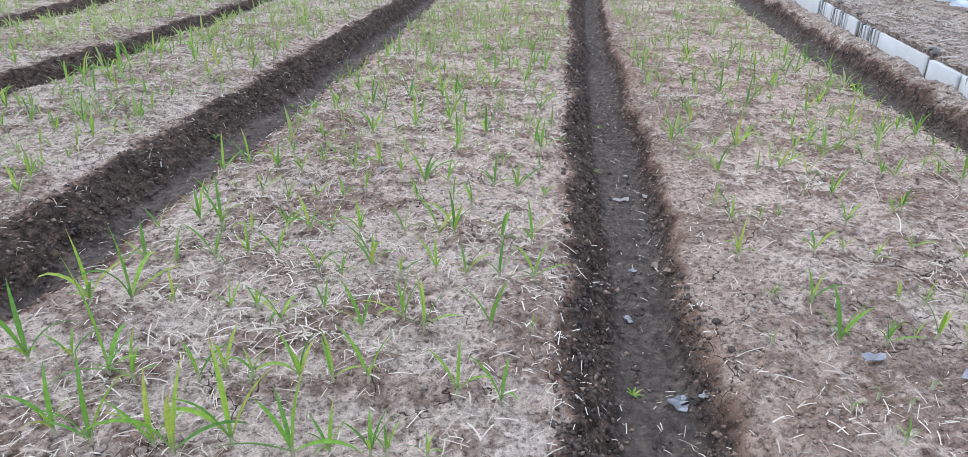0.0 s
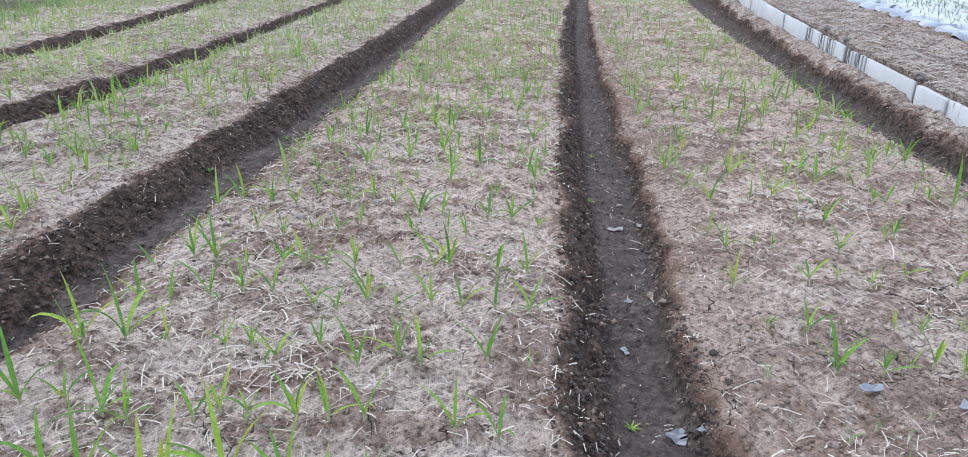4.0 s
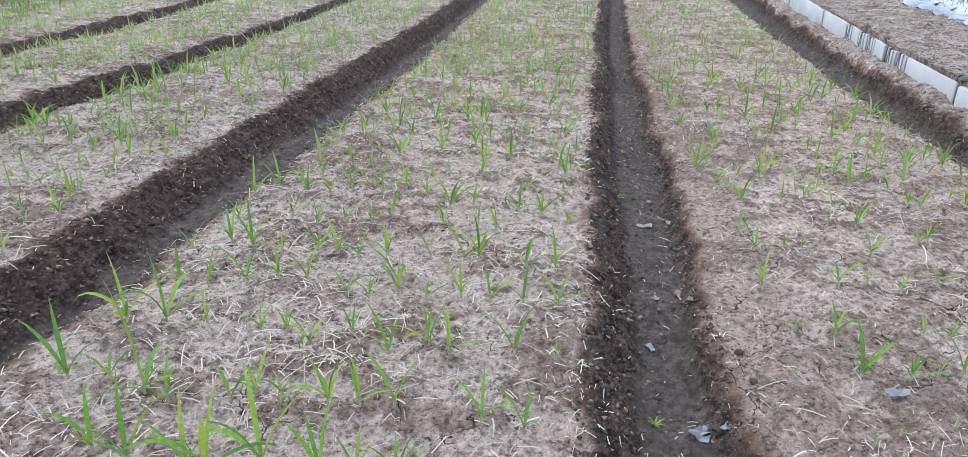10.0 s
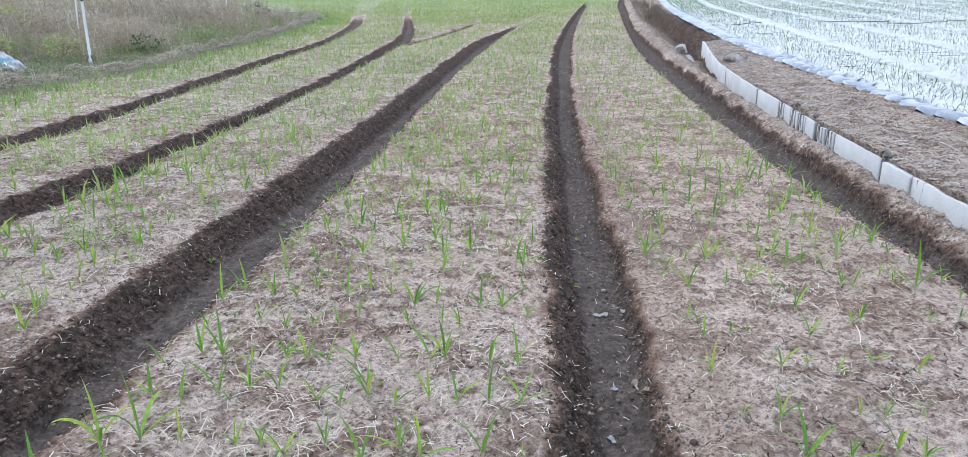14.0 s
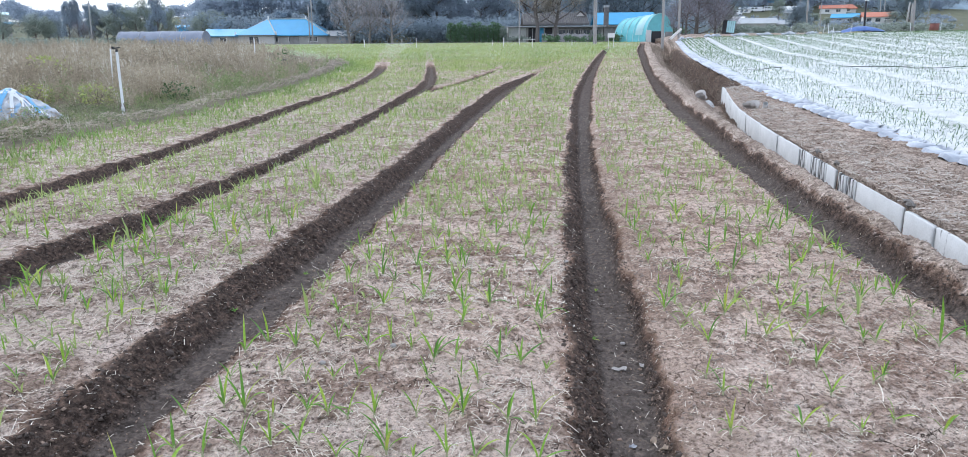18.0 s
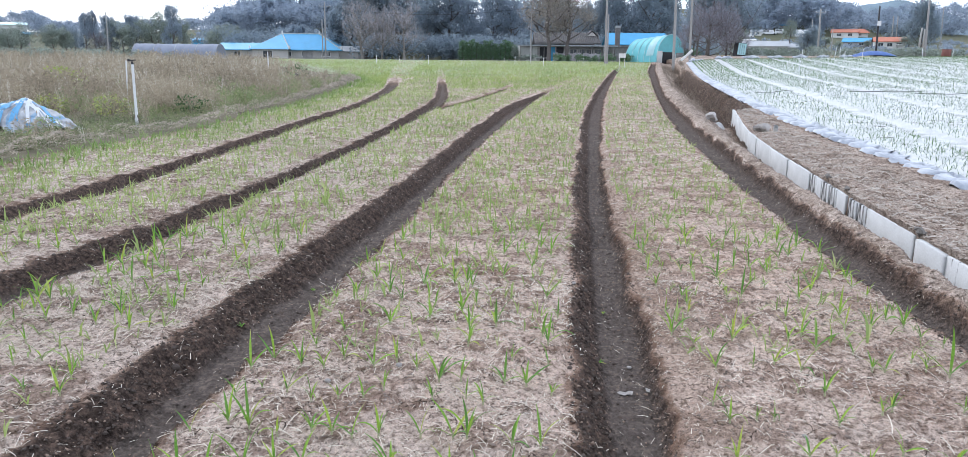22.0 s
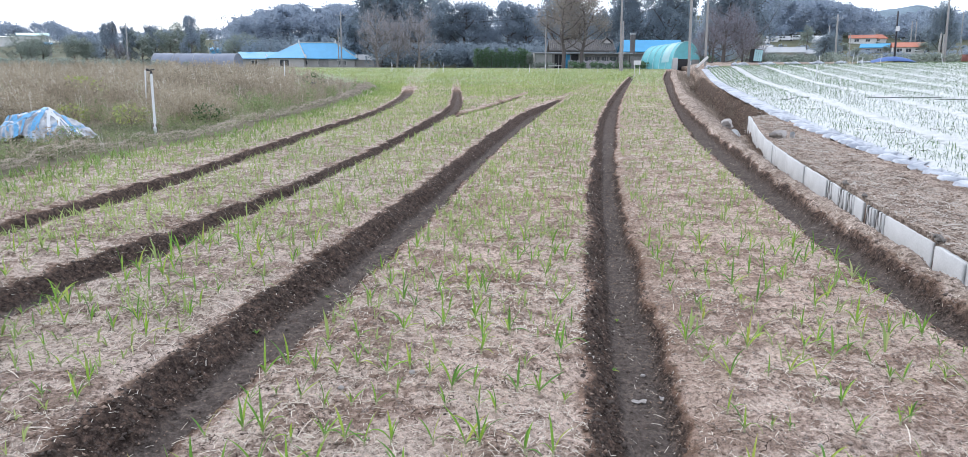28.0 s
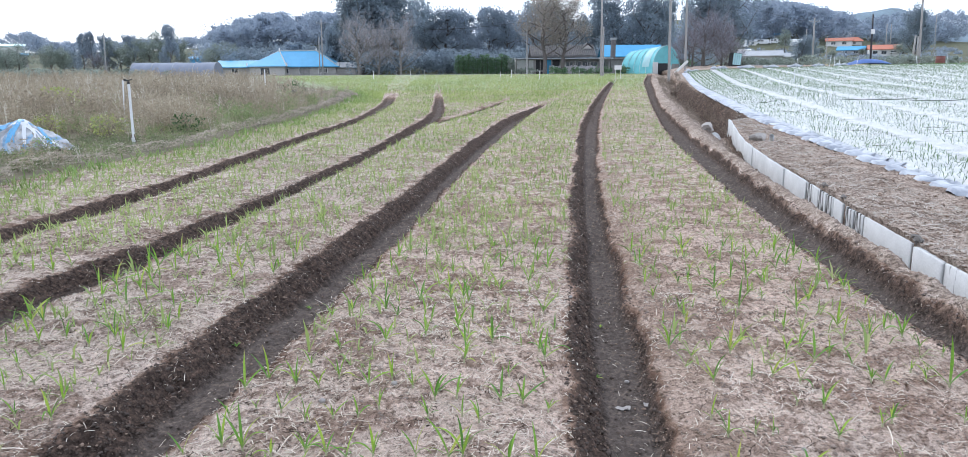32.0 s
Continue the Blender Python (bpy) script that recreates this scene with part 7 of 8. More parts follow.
# the blue-roofed farmhouse with its lower wing
bh = house(-34.8, 144, 16.2, 8.0, 1.75, 4.75, M_BLUEROOF, M_PLASTER, "low grey farmhouse with a bright blue hipped roof", True, 4, 0, -0.15, True, "farmhouse", 7.2)
for p0, p1 in (((-3.6, 0, 4.75), (3.6, 0, 4.75)), ((-3.6, 0, 4.75), (-8.7, -4.6, 1.75)), ((3.6, 0, 4.75), (8.7, -4.6, 1.75)), ((-3.6, 0, 4.75), (-0.9, -5.7, 1.75))):
    tv, tf = tube_arrays([p0, p1], [0.12, 0.12], 6)
    part("ridge_cap", mesh_of("ridge_cap", tv, tf, M_TRIM), bh, "pale ridge cap")
for p in ((-3.6, 0, 4.8), (3.6, 0, 4.8), (-8.7, -4.6, 1.9), (8.7, -4.6, 1.9), (-0.9, -5.7, 1.9)):
    bm = bmesh.new()
    bmesh.ops.create_cone(bm, cap_ends=True, segments=8, radius1=0.2, radius2=0.1, depth=0.6, matrix=Matrix.Translation((p[0], p[1], p[2] + 0.25)))
    part("finial", bm_mesh("finial", bm, M_WHITEWALL), bh, "white ridge-end tile")
bm = bmesh.new()
box(bm, -8.1, -1.4, -5.1, -3.9, -0.8, 1.74)
part("wing_wall", bm_mesh("wing_wall", bm, M_PALEPLASTER), bh, "paler projecting front wall")
bm = bmesh.new()
q = [bm.verts.new(p) for p in ((-3.6, 0, 4.78), (-8.75, -5.7, 1.78), (-0.9, -5.7, 1.78), (-0.9, -3.9, 1.78), (-8.75, -3.9, 1.78))]
for ids in ((0, 1, 2), (0, 2, 3), (0, 4, 1), (0, 3, 4), (1, 4, 3, 2)):
    bm.faces.new([q[i] for i in ids])
part("wing_roof", bm_mesh("wing_roof", bm, M_BLUEROOF), bh, "projecting blue hip of the roof")
window(bh, -5.2, -5.1, 0.85, 1.7, 1.25)
# a darker slab on the wall imitates the shade of the recessed porch
bm = bmesh.new()
box(bm, 1.2, 3.0, -4.12, -3.9, -0.2, 1.6)
part("porch", bm_mesh("porch", bm, M_WOOD), bh, "darker slab standing in for the shaded porch")
house(-46.4, 144, 7.2, 6.0, 1.7, 3.0, M_BLUEROOF, M_PLASTER, "lower farm wing with a blue metal roof", False, 1, 0, -0.15, False, "farm_wing")
house(-24.6, 143, 4.4, 5.0, 1.5, 2.5, M_GREYROOF, M_PLASTER, "small grey shed with a sheet roof", False, 0, 0, -0.1, True, "shed")

# the long grey farmhouse behind the brown tree
fh = tagged(new("long_farmhouse"), "long low farmhouse with a grey tiled roof", "house")
fh.matrix_basis = pose(13.4, 115, float(land(13.4, 115)), 0, 0, 0)
part("wall", bm_mesh("wall", wall_block(14.4, 6, 2.3), M_PLASTER), fh)
tiles = gable_roof(9.6, 6.0, 2.7, 4.3, 0.2, 0.16)
part("roof", bm_mesh("roof", tiles, M_TILE), fh, "weathered grey tile roof")
for i in range(34):
    tv, tf = tube_arrays([(-4.9 + i * 0.297, -3.25, 2.72), (-4.9 + i * 0.297, 0.0, 4.4)], [0.09, 0.09], 5)
    part("tile_rib", mesh_of("tile_rib", tv, tf, M_TILE), fh)
bm = bmesh.new()
box(bm, -7.6, 7.4, -4.3, -2.9, 2.2, 2.36, 0.03)
part("awning", bm_mesh("awning", bm, M_GREYROOF), fh, "pale sheet metal awning")
# the dark slabs imitate shade inside the open bays
for x0, x1, mat, nm in ((-7.2, -4.6, M_WHITEWALL, "white_panel"), (-4.2, -2.9, M_DARK, "dark_opening"), (-2.8, -1.9, M_BLUEROOF, "blue_door"), (-1.8, -0.6, M_DARK, "dark_opening"), (0.4, 6.9, M_WOOD, "board_front")):
    bm = bmesh.new()
    box(bm, x0, x1, -3.12, -2.96, 0, 2.1)
    part(nm, bm_mesh(nm, bm, mat), fh)
for i in range(9):
    bm = bmesh.new()
    box(bm, -7.3 + i * 1.8, -7.2 + i * 1.8, -4.1, -4.0, -0.2, 2.2)
    part("post", bm_mesh("post", bm, M_WOOD), fh)
for i in range(5):
    window(fh, 0.9 + i * 1.25, -3.14, 1.45, 0.95, 0.6, M_WOOD)
bm = bmesh.new()
q = [bm.verts.new(p) for p in ((2.9, -1.4, 3.8), (4.9, -1.4, 3.8), (3.9, -1.4, 4.65), (3.9, 1.0, 4.65), (2.9, 1.0, 3.8), (4.9, 1.0, 3.8))]
for ids in ((0, 2, 3, 4), (1, 5, 3, 2), (0, 4, 5, 1), (4, 3, 5)):
    bm.faces.new([q[i] for i in ids])
part("gablet_roof", bm_mesh("gablet_roof", bm, M_TILE), fh)
bm = bmesh.new()
q = [bm.verts.new(p) for p in ((3.2, -1.42, 3.8), (4.6, -1.42, 3.8), (3.9, -1.42, 4.4), (3.2, -1.3, 3.8), (4.6, -1.3, 3.8), (3.9, -1.3, 4.4))]
for ids in ((0, 1, 2), (5, 4, 3), (0, 3, 4, 1), (1, 4, 5, 2), (2, 5, 3, 0)):
    bm.faces.new([q[i] for i in ids])
part("gablet", bm_mesh("gablet", bm, M_PALEPLASTER), fh, "small pale gable above the eaves")
bm = bmesh.new()
box(bm, 7.4, 10.2, -2.6, 2.0, -0.5, 2.1)
part("annex", bm_mesh("annex", bm, M_WOOD), fh, "dark brown boarded annex")
bm = bmesh.new()
box(bm, 7.2, 10.5, -3.0, 2.3, 2.1, 2.25, 0.03)
part("annex_roof", bm_mesh("annex_roof", bm, M_TILE), fh)
M_FENCE = plain("weathered_fence", (0.5, 0.47, 0.5), 0.85, vary=0.3, scale=1.5)
fence = tagged(new("garden_fence"), "weathered grey board fence along the farmhouse yard", "fence")
fence.matrix_basis = pose(10.9, 108.6, float(land(14, 108.6)), 0, 0, 0)
g_f = np.random.default_rng(4)
for i in range(30):
    bm = bmesh.new()
    box(bm, i * 0.23, i * 0.23 + 0.2, -0.03, 0.03, -0.3, 1.15 + g_f.uniform(-0.12, 0.12), 0.005)
    part("board", bm_mesh("board", bm, M_FENCE), fence)
for z in (0.3, 0.9):
    bm = bmesh.new()
    box(bm, 0, 6.9, 0.032, 0.08, z, z + 0.08)
    part("rail", bm_mesh("rail", bm, M_FENCE), fence)
table = tagged(new("garden_bench"), "low pale wooden bench in front of the farmhouse", "bench")
table.matrix_basis = pose(9.1, 106, float(land(10, 106)), 0, 0, 0)
bm = bmesh.new()
box(bm, -1.2, 1.2, -0.35, 0.35, 0.42, 0.5)
part("seat", bm_mesh("seat", bm, M_WHITEWALL), table)
for sx in (-1.05, 1.05):
    for sy in (-0.28, 0.28):
        bm = bmesh.new()
        box(bm, sx - 0.05, sx + 0.05, sy - 0.05, sy + 0.05, -0.05, 0.42)
        part("leg", bm_mesh("leg", bm, M_WHITEWALL), table)
house(27.0, 128, 9.6, 6, 2.6, 4.6, M_BLUEROOF, M_PLASTER, "house with a blue sheet roof behind the greenhouse", False, 2, 0, 0.2, False, "blue_roofed_house")
chim = tagged(new("chimney_stack"), "dark square chimney rising beside the farmhouse", "chimney")
chim.matrix_basis = pose(21.9, 117, float(land(20, 117)), 0, 0, 0)
bm = bmesh.new()
box(bm, -0.35, 0.35, -0.35, 0.35, 0, 5.2, 0.04)
part("shaft", bm_mesh("shaft", bm, M_TILE), chim)
bm = bmesh.new()
box(bm, -0.42, 0.42, -0.42, 0.42, 5.2, 5.5, 0.04)
part("cap", bm_mesh("cap", bm, M_GREYROOF), chim)


def barrel(length, rad, height, n=14, m=9, low=1.0, bulge=0.0):
    """An arched tunnel along x, with closed ends."""
    a = np.linspace(0, np.pi, n)
    xs = np.linspace(-length / 2, length / 2, m)
    X = np.repeat(xs[:, None], n, 1)
    Y = np.repeat((np.cos(a) * rad)[None], m, 0)
    Z = np.repeat((np.sin(a) ** 0.85 * height)[None], m, 0) + bulge * np.sin(np.arange(m) * 1.9)[:, None] * np.sin(a)[None]
    Z = Z * np.linspace(low, 1.0, m)[:, None]
    ids = np.arange(n * m).reshape(m, n)
    v = np.stack([X, Y, Z], -1).reshape(-1, 3)
    f = np.stack([ids[:-1, :-1], ids[:-1, 1:], ids[1:, 1:], ids[1:, :-1]], -1).reshape(-1, 4)
    return v, f


def arch_tunnel(name, x, y, turn, length, rad, height, mat, label, end_mat, hoops=6, hoop_mat=None, dz=0.0, low=1.0):
    root = tagged(new(name), label, "greenhouse")
    root.matrix_basis = pose(x, y, float(land(x, y)) + dz, 0, 0, turn)
    part("cover", mesh_of("cover", *barrel(length, rad, height, low=low, bulge=0.03), mat, True), root)
    a = np.linspace(0, np.pi, 16)
    for i in range(hoops):
        hx = -length / 2 + length * i / (hoops - 1)
        tv, tf = tube_arrays(np.stack([np.full(16, hx), np.cos(a) * rad * 1.01, np.sin(a) ** 0.85 * height * 1.01 * (low + (1 - low) * i / (hoops - 1))], 1), np.full(16, 0.05), 5)
        part("hoop", mesh_of("hoop", tv, tf, hoop_mat or M_GREYROOF, True), root)
    for s in (-1, 1):
        bm = bmesh.new()
        pts = [(s * length / 2, math.cos(t) * rad * 0.99, math.sin(t) ** 0.85 * height * 0.99 * (low if s < 0 else 1.0)) for t in np.linspace(0, math.pi, 14)]
        fr = [bm.verts.new(p) for p in pts]
        bk = [bm.verts.new((p[0] - s * 0.06, p[1], p[2])) for p in pts]
        bm.faces.new(fr)
        bm.faces.new(bk[::-1])
        for i in range(13):
            bm.faces.new((fr[i], bk[i], bk[i + 1], fr[i + 1]))
        bmesh.ops.recalc_face_normals(bm, faces=bm.faces)
        part("end_wall", bm_mesh("end_wall", bm, end_mat), root)
    return root


gh = arch_tunnel("net_greenhouse", 23.9, 100, -58, 5.8, 2.6, 3.6, M_NET, "arched greenhouse under aqua blue netting", M_NET, 6, M_PALENET, 0.0, 0.86)
a = np.linspace(0.2, np.pi - 0.2, 16)
v = np.concatenate([np.stack([np.full(16, x), np.cos(a) * 2.65, np.sin(a) ** 0.85 * 3.66 * k], 1) for x, k in ((1.0, 0.95), (2.3, 0.985))])
part("pale_band", mesh_of("pale_band", v, np.array([(i, i + 1, 17 + i, 16 + i) for i in range(15)]), M_PALENET, True), gh, "paler band of sheet over the hoops")
# the dark slab imitates shade below the open end of the cover
for y0, y1, z1, mat, nm in ((-2.5, -1.6, 1.5, M_WHITEWALL, "side_sheet"), (-1.5, 0.4, 1.35, M_DARK, "dark_opening"), (0.5, 0.9, 1.1, M_WHITEWALL, "plastic_sheet"), (1.0, 2.4, 1.3, M_WOOD, "stacked_boards")):
    bm = bmesh.new()
    box(bm, 2.92, 3.0, y0, y1, -0.1, z1, 0.02)
    part(nm, bm_mesh(nm, bm, mat), gh)
arch_tunnel("shade_tunnel", -49.3, 121, 0, 13.5, 2.4, 2.3, M_SHADE, "long low tunnel under dark shade cloth", M_SHADE, 5, M_GREYROOF, -0.1)
arch_tunnel("white_greenhouse", 121.3, 280, -10, 6, 2.4, 2.6, M_WHITEWALL, "white arched plastic greenhouse in the village", M_SHADE, 4, None, 0.0)
arch_tunnel("white_greenhouse", 150.2, 300, -20, 5, 2.4, 3, M_WHITEWALL, "white arched greenhouse on the far slope", M_GREYROOF, 4, None, 0.5)

# the village
house(137.8, 278, 8.9, 6.0, 1.96, 3.19, M_REDROOF, M_WHITEWALL, "white village house with an orange tiled roof", False, 2, -28, 0.00, False)
house(145.7, 282, 5.3, 3.7, 1.49, 2.99, M_REDROOF, M_WHITEWALL, "small white pavilion house with an orange roof", True, 1, -27, 0.00, False)
house(113.0, 220, 7.0, 4.9, 1.55, 2.72, M_BLUEROOF, M_PLASTER, "village house with a blue metal roof", False, 2, -33, 0.00, False)
house(117.1, 210, 7.7, 5.4, 2.04, 3.34, M_REDROOF, M_WHITEWALL, "long white village house with a red roof", False, 3, -24, 0.00, False)
house(118.4, 206, 1.7, 1.2, 1.27, 1.45, M_WHITEWALL, M_WHITEWALL, "white lean-to beside the long house", False, 0, -34, 0.00, False)
house(58.2, 150, 8.2, 5.7, 0.40, 1.46, M_GREYROOF, M_GREYROOF, "wide pale grey low warehouse roof", False, 0, -18, 2.47, False)
house(61.9, 148, 5.5, 3.9, 0.26, 1.04, M_GREYROOF, M_GREYROOF, "low pale grey sheet-roofed shed", False, 0, -25, 2.47, False)
house(58.7, 160, 2.0, 1.4, 1.13, 1.41, M_WHITEWALL, M_PLASTER, "small white hut in the village", False, 1, -24, 2.53, False)
house(105.8, 282, 3.9, 2.7, 1.49, 2.24, M_GREYROOF, M_WHITEWALL, "grey flat-roofed village building", False, 2, -25, 0.00, False)
house(116.3, 304, 7.8, 5.5, 1.07, 1.61, M_GREYROOF, M_PLASTER, "long grey roof behind the vans", False, 0, -27, 0.00, False)
house(127.1, 306, 5.0, 3.5, 1.08, 1.89, M_BLUEROOF, M_PLASTER, "small blue-roofed village house", False, 1, -25, 0.00, False)
house(154.3, 328, 3.4, 2.4, 1.45, 2.61, M_REDROOF, M_WHITEWALL, "far house with an orange roof", True, 1, -31, 0.00, False)
house(217.1, 458, 6.0, 4.2, 1.21, 2.43, M_WHITEWALL, M_WHITEWALL, "far long white shed on the slope", False, 0, -25, 0.00, False)
house(240.0, 458, 4.6, 3.2, 1.62, 2.83, M_REDROOF, M_PLASTER, "far brown-roofed house on the slope", False, 1, -28, 0.00, False)
house(248.4, 458, 3.9, 2.7, 2.02, 3.23, M_BLUEROOF, M_PLASTER, "far blue-roofed house on the slope", False, 1, -30, 0.00, False)
house(104.5, 362, 2.8, 2.0, 1.92, 2.88, M_GREYROOF, M_WHITEWALL, "far white house between the trees", False, 0, -14, 0.00, False)
house(-169.3, 250, 8.4, 5.9, 0.88, 1.32, M_WHITEWALL, M_WHITEWALL, "long white shed beyond the fallow ground", False, 0, 28, 2.15, False)
# the pale aqua roof colour imitates haze over this building
house(-160.2, 254, 9.1, 6.0, 1.34, 2.24, M_PALENET, M_WHITEWALL, "white flat building beyond the fallow ground", False, 0, 32, 2.08, False)
house(-110.1, 180, 1.2, 0.9, 0.95, 1.43, M_BLUEROOF, M_PLASTER, "small blue-roofed house far behind", False, 0, 31, 1.78, False)
house(-64.5, 170, 2.8, 2.0, 0.75, 1.20, M_BLUEROOF, M_BLUEROOF, "small blue shed behind the tunnel", False, 0, 17, 1.33, False)
house(-85.1, 230, 2.5, 1.7, 1.01, 1.62, M_BLUEROOF, M_WHITEWALL, "far house with a blue roof", False, 0, 14, -1.67, False)

# parked vans
M_TYRE = plain("tyre_rubber", (0.03, 0.03, 0.03), 0.85)
M_VAN = plain("white_car_paint", (0.75, 0.76, 0.77), 0.35, vary=0.08, scale=1.0)


def van(x, y, turn, long, label):
    root = tagged(new("van"), label, "van", "parked vans")
    root.matrix_basis = pose(x, y, float(land(x, y)), 0, 0, turn)
    bm = bmesh.new()
    box(bm, -long / 2, long / 2, -0.85, 0.85, 0.35, 1.15, 0.08)
    box(bm, -long / 2 + 0.1, long / 2 - 1.0, -0.8, 0.8, 1.15, 1.95, 0.1)
    part("body", bm_mesh("body", bm, M_VAN), root)
    for x0 in (-long / 2 + 0.5, -long / 2 + 1.6):
        bm = bmesh.new()
        box(bm, x0, x0 + 0.9, -0.83, -0.78, 1.25, 1.75, 0.02)
        part("side_window", bm_mesh("side_window", bm, M_PANE), root)
    for wx in (-long / 2 + 0.8, long / 2 - 0.8):
        for wy in (-0.85, 0.85):
            bm = bmesh.new()
            bmesh.ops.create_cone(bm, cap_ends=True, segments=14, radius1=0.34, radius2=0.34, depth=0.2, matrix=Matrix.Translation((wx, wy, 0.34)) @ Matrix.Rotation(math.pi / 2, 4, "X"))
            part("wheel", bm_mesh("wheel", bm, M_TYRE), root)
    return root


van(111.5, 284, -20, 5.4, "white delivery van parked in the village")
van(116.7, 286, -24, 4.2, "small silver-white van parked in the village")
van(99.8, 274, -20, 4.0, "white minivan parked beside a grey building")

# ---- poles ----
def utility_pole(x, y, tall, rad=0.17, mat=None, label="tall grey concrete utility pole", lean=0.0, arm=True, dz=0.0):
    root = tagged(new("utility_pole"), label, "utility pole", "utility poles")
    rad *= 0.78
    root.matrix_basis = pose(x, y, float(field_height(np.array([x]), np.array([y]))[0][0]) + dz, -5.0, lean, 0)
    tv, tf = tube_arrays([(0, 0, -0.4), (0, 0, tall * 0.5), (0, 0, tall), (0, 0, tall + 0.01)], [rad, rad * 0.86, rad * 0.7, 0.01], 12)
    part("shaft", mesh_of("shaft", tv, tf, mat or M_POLE, True), root)
    if arm:
        bm = bmesh.new()
        box(bm, -0.9, 0.9, -0.05, 0.05, tall - 0.7, tall - 0.6)
        part("crossarm", bm_mesh("crossarm", bm, M_GREYROOF), root)
        for sx in (-0.8, 0, 0.8):
            tv, tf = tube_arrays([(sx, 0, tall - 0.6), (sx, 0, tall - 0.5), (sx, 0, tall - 0.4)], [0.04, 0.06, 0.03], 6)
            part("insulator", mesh_of("insulator", tv, tf, M_WHITEWALL), root)
    return root


utility_pole(15.42, 58, 10, 0.155)
utility_pole(21.55, 75, 10.5, 0.16)
utility_pole(14.1, 82, 11, 0.17)
utility_pole(14.5, 83, 5.5, 0.13, label="short grey concrete pole beside a taller one", arm=False)
utility_pole(-26.8, 128, 9.5, 0.18)
utility_pole(-27.1, 127, 6.5, 0.14, arm=False, label="short pole standing against a taller pole")
utility_pole(7.2, 103, 7.5, 0.13, label="slim pole in front of the farmhouse", arm=False)
utility_pole(60.1, 130, 9.2, 0.24)
utility_pole(76.8, 170, 8, 0.18, arm=False)
utility_pole(76.9, 160, 6.5, 0.15, arm=False)
black_pole = utility_pole(51.5, 95, 6.4, 0.17, M_DARK, "dark pole with a pale meter box", arm=False)
bm = bmesh.new()
box(bm, -0.22, 0.22, -0.3, -0.12, 3.9, 4.5, 0.02)
part("meter_box", bm_mesh("meter_box", bm, M_WHITEWALL), black_pole)
utility_pole(60.9, 100, 9.5, 0.2)
utility_pole(83.9, 140, 6.5, 0.26, lean=4, arm=False)
utility_pole(87.9, 145, 6.5, 0.2, arm=False)
utility_pole(134.6, 240, 9, 0.25, arm=False)
utility_pole(141.7, 250, 9, 0.25, arm=False)
utility_pole(-61.5, 122, 7.2, 0.16, label="old weathered pole behind the fallow ground", arm=False)
utility_pole(138.2, 220, 12, 0.25)

def cable(p0, p1, sag, label="thin dark overhead cable between poles"):
    t = np.linspace(0, 1, 14)
    p = np.array(p0) + (np.array(p1) - np.array(p0)) * t[:, None]
    p[:, 2] -= sag * 4 * t * (1 - t)
    v, f = tube_arrays(p, np.full(14, 0.018), 4)
    tagged(new("overhead_cable", mesh_of("overhead_cable", v, f, M_DARK)), label, "cable")


cable((15.42, 58, 10.4), (21.55, 75, 11.2), 0.35)
cable((15.42, 58, 9.8), (15.1, 83, 6.4), 0.5)
cable((21.55, 75, 11.0), (60.1, 130, 9.8), 1.2)
cable((-26.8, 128, 10.0), (7.2, 103, 8.3), 1.2)

# ---- small things at the far edge of the field ----
sign = tagged(new("notice_board"), "small white notice board on two thin legs", "notice board")
sign.matrix_basis = pose(11.9, 61, float(land(11, 61)), 0, 0, 4)
for sx in (-0.22, 0.22):
    tv, tf = tube_arrays([(sx, 0, -0.2), (sx, 0, 1.15)], [0.02, 0.02], 6)
    part("leg", mesh_of("leg", tv, tf, M_PIPE, True), sign)
bm = bmesh.new()
box(bm, -0.3, 0.3, -0.02, 0.02, 0.85, 1.2, 0.01)
part("board", bm_mesh("board", bm, M_WHITEWALL), sign)
cab = tagged(new("pump_cabinet"), "tilted pale blue sheet metal pump cabinet", "cabinet")
cab.matrix_basis = pose(30.5, 86, float(land(31, 86)) + 0.3, 0, 5, 12)
bm = bmesh.new()
box(bm, -0.6, 0.6, -0.4, 0.4, -0.4, 1.35, 0.03)
part("body", bm_mesh("body", bm, M_DARK), cab)
for i in range(4):
    bm = bmesh.new()
    box(bm, -0.52 + i * 0.27, -0.30 + i * 0.27, -0.46, -0.405, 0.0, 1.3)
    part("slat", bm_mesh("slat", bm, M_PALENET), cab, "pale blue metal slat")
tarp = tagged(new("tarpaulin_heap"), "low heap under a blue tarpaulin beside the field", "tarpaulin heap")
tarp.matrix_basis = pose(49.6, 92, float(land(48, 92)) + 0.45, 0, 0, 0)
uu, ww = np.meshgrid(np.linspace(-2.6, 2.6, 28), np.linspace(-1.2, 1.2, 14), indexing="ij")
hh = 0.75 * np.clip(1 - (uu / 2.6) ** 2, 0, 1) ** 0.7 * np.clip(1 - (ww / 1.25) ** 2, 0, 1) ** 0.5 + 0.06 * lump(uu, ww, 1.4, 2) - 0.3
ids = np.arange(hh.size).reshape(hh.shape)
part("sheet", mesh_of("sheet", np.stack([uu, ww, hh], -1).reshape(-1, 3), np.stack([ids[:-1, :-1], ids[1:, :-1], ids[1:, 1:], ids[:-1, 1:]], -1).reshape(-1, 4), M_BLUETARP, True), tarp)
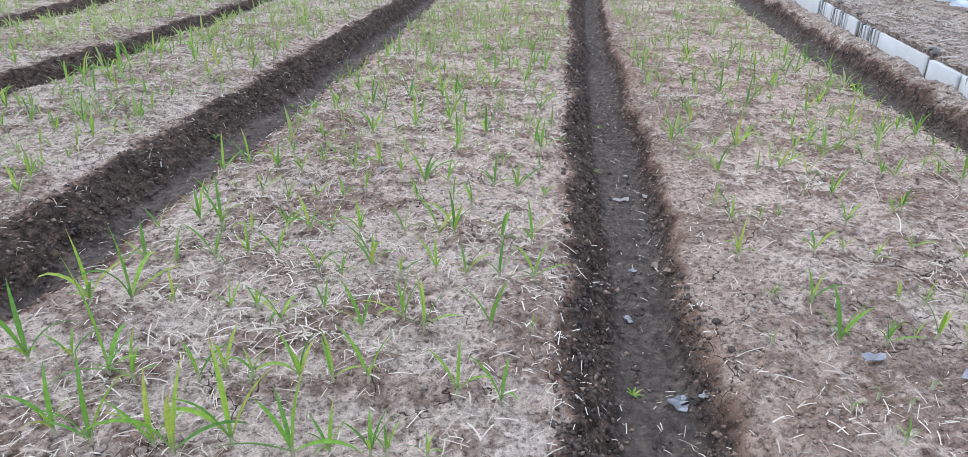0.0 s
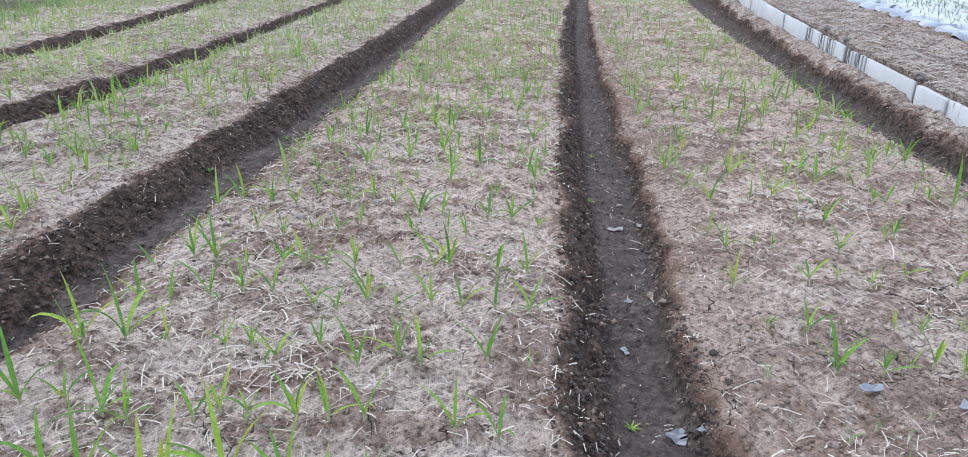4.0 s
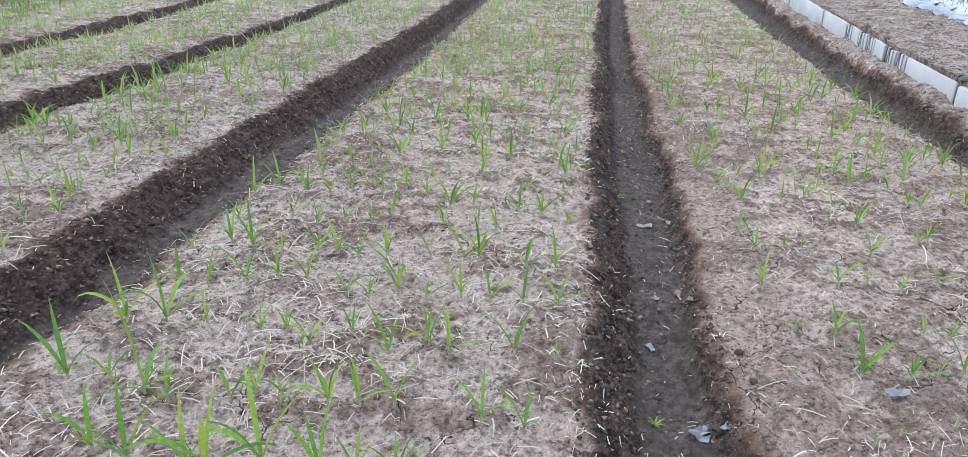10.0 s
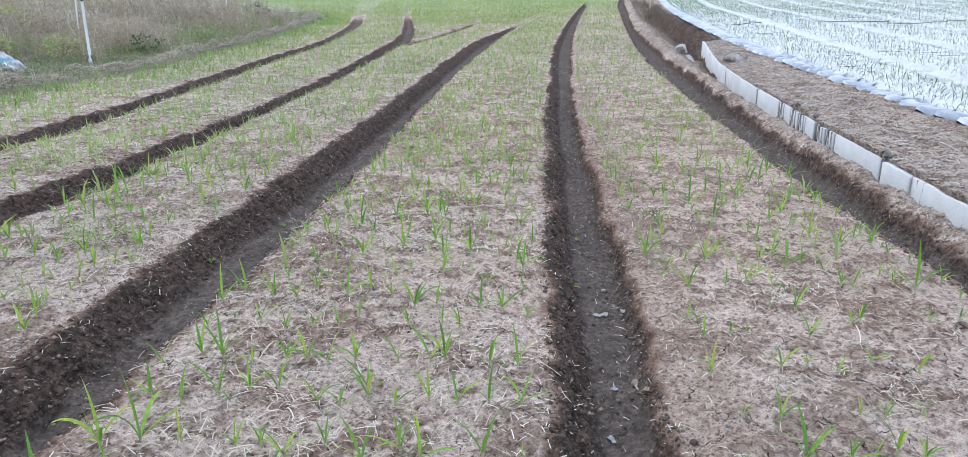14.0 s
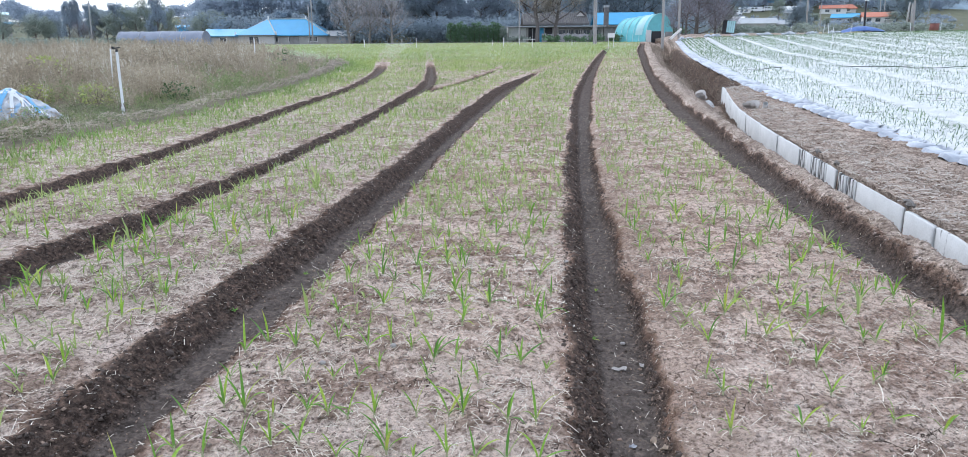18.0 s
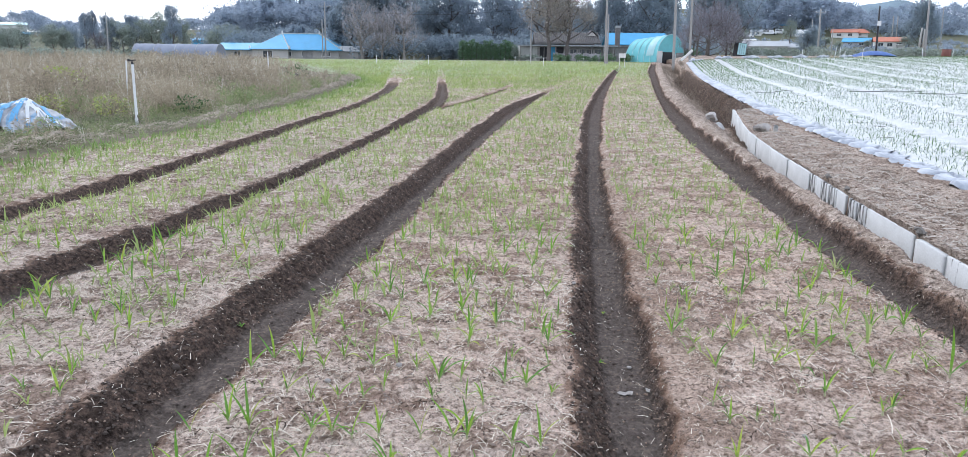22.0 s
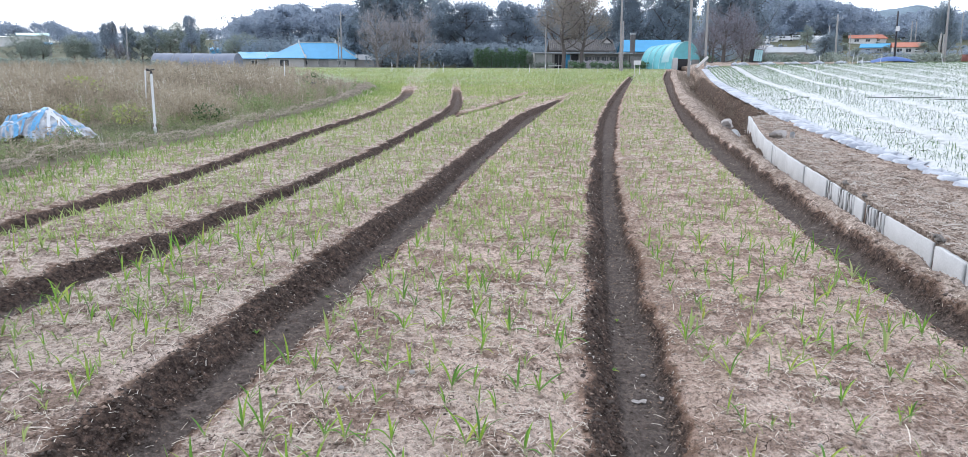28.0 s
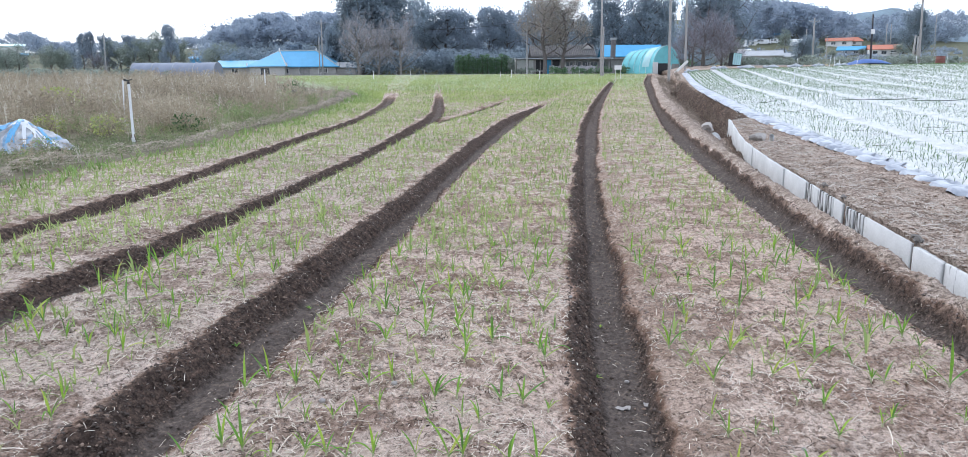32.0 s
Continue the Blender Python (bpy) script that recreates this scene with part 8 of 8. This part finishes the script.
M_RUST = plain("rusty_drum", (0.2, 0.085, 0.07), 0.7, vary=0.3, scale=3)
drum = tagged(new("steel_drum"), "rust red steel drum at the field's edge", "drum")
drum.matrix_basis = pose(56.2, 88, float(land(56.2, 88)) - 0.05, 0, 0, 0)
tv, tf = tube_arrays([(0, 0, 0), (0, 0, 0.01), (0, 0, 1.18), (0, 0, 1.2), (0, 0, 1.17), (0, 0, 1.168)], [0.02, 0.5, 0.5, 0.49, 0.47, 0.01], 20)
part("shell", mesh_of("shell", tv, tf, M_RUST), drum)
for hz in (0.03, 0.42, 0.8, 1.17):
    tv, tf = tube_arrays([(0, 0, hz - 0.03), (0, 0, hz), (0, 0, hz + 0.03)], [0.5, 0.525, 0.5], 20)
    part("hoop", mesh_of("hoop", tv, tf, M_RUST, True), drum)
gate = tagged(new("leaning_board"), "pale board leaning against the pole", "board")
gate.matrix_basis = pose(20.2, 74, float(land(20, 74)) + 0.1, 0, 50, 15)
bm = bmesh.new()
box(bm, -0.12, 0.12, -0.04, 0.04, -0.2, 1.9, 0.01)
part("plank", bm_mesh("plank", bm, M_WHITEWALL), gate)
# dry brush on the bank round the near pole
g_d = np.random.default_rng(15)
M_BRUSH = foliage("dry_brush", (0.17, 0.135, 0.105), (0.36, 0.3, 0.24), 0.85, 0.15)
n = 2000
yy = 21 + 45 * g_d.random(n) ** 1.2
xx = F0R(yy) + (BOARD(yy) - F0R(yy)) * g_d.uniform(0.25, 1.15, n)
out = []
for k, (tv, tf) in enumerate(DRY):
    s = np.arange(n) % 5 == k
    h = g_d.uniform(0.1, 0.42, s.sum()) * (0.85 + 0.2 * smooth01((yy[s] - 35) / 20)) * np.clip(0.7 + 0.7 * rough_noise(xx[s], yy[s], 0.4, 5, 2), 0.2, 1.4)
    out.append(scatter(tv, tf, np.column_stack([xx[s], yy[s], field_height(xx[s], yy[s])[0]]), g_d.uniform(0, 6.28, s.sum()), h))
v, f = joined(out)
tagged(new("bank_brush", mesh_of("bank_brush", v, f, M_BRUSH)), "dry brown brush growing on the earth bank", "brush", kind="stuff")
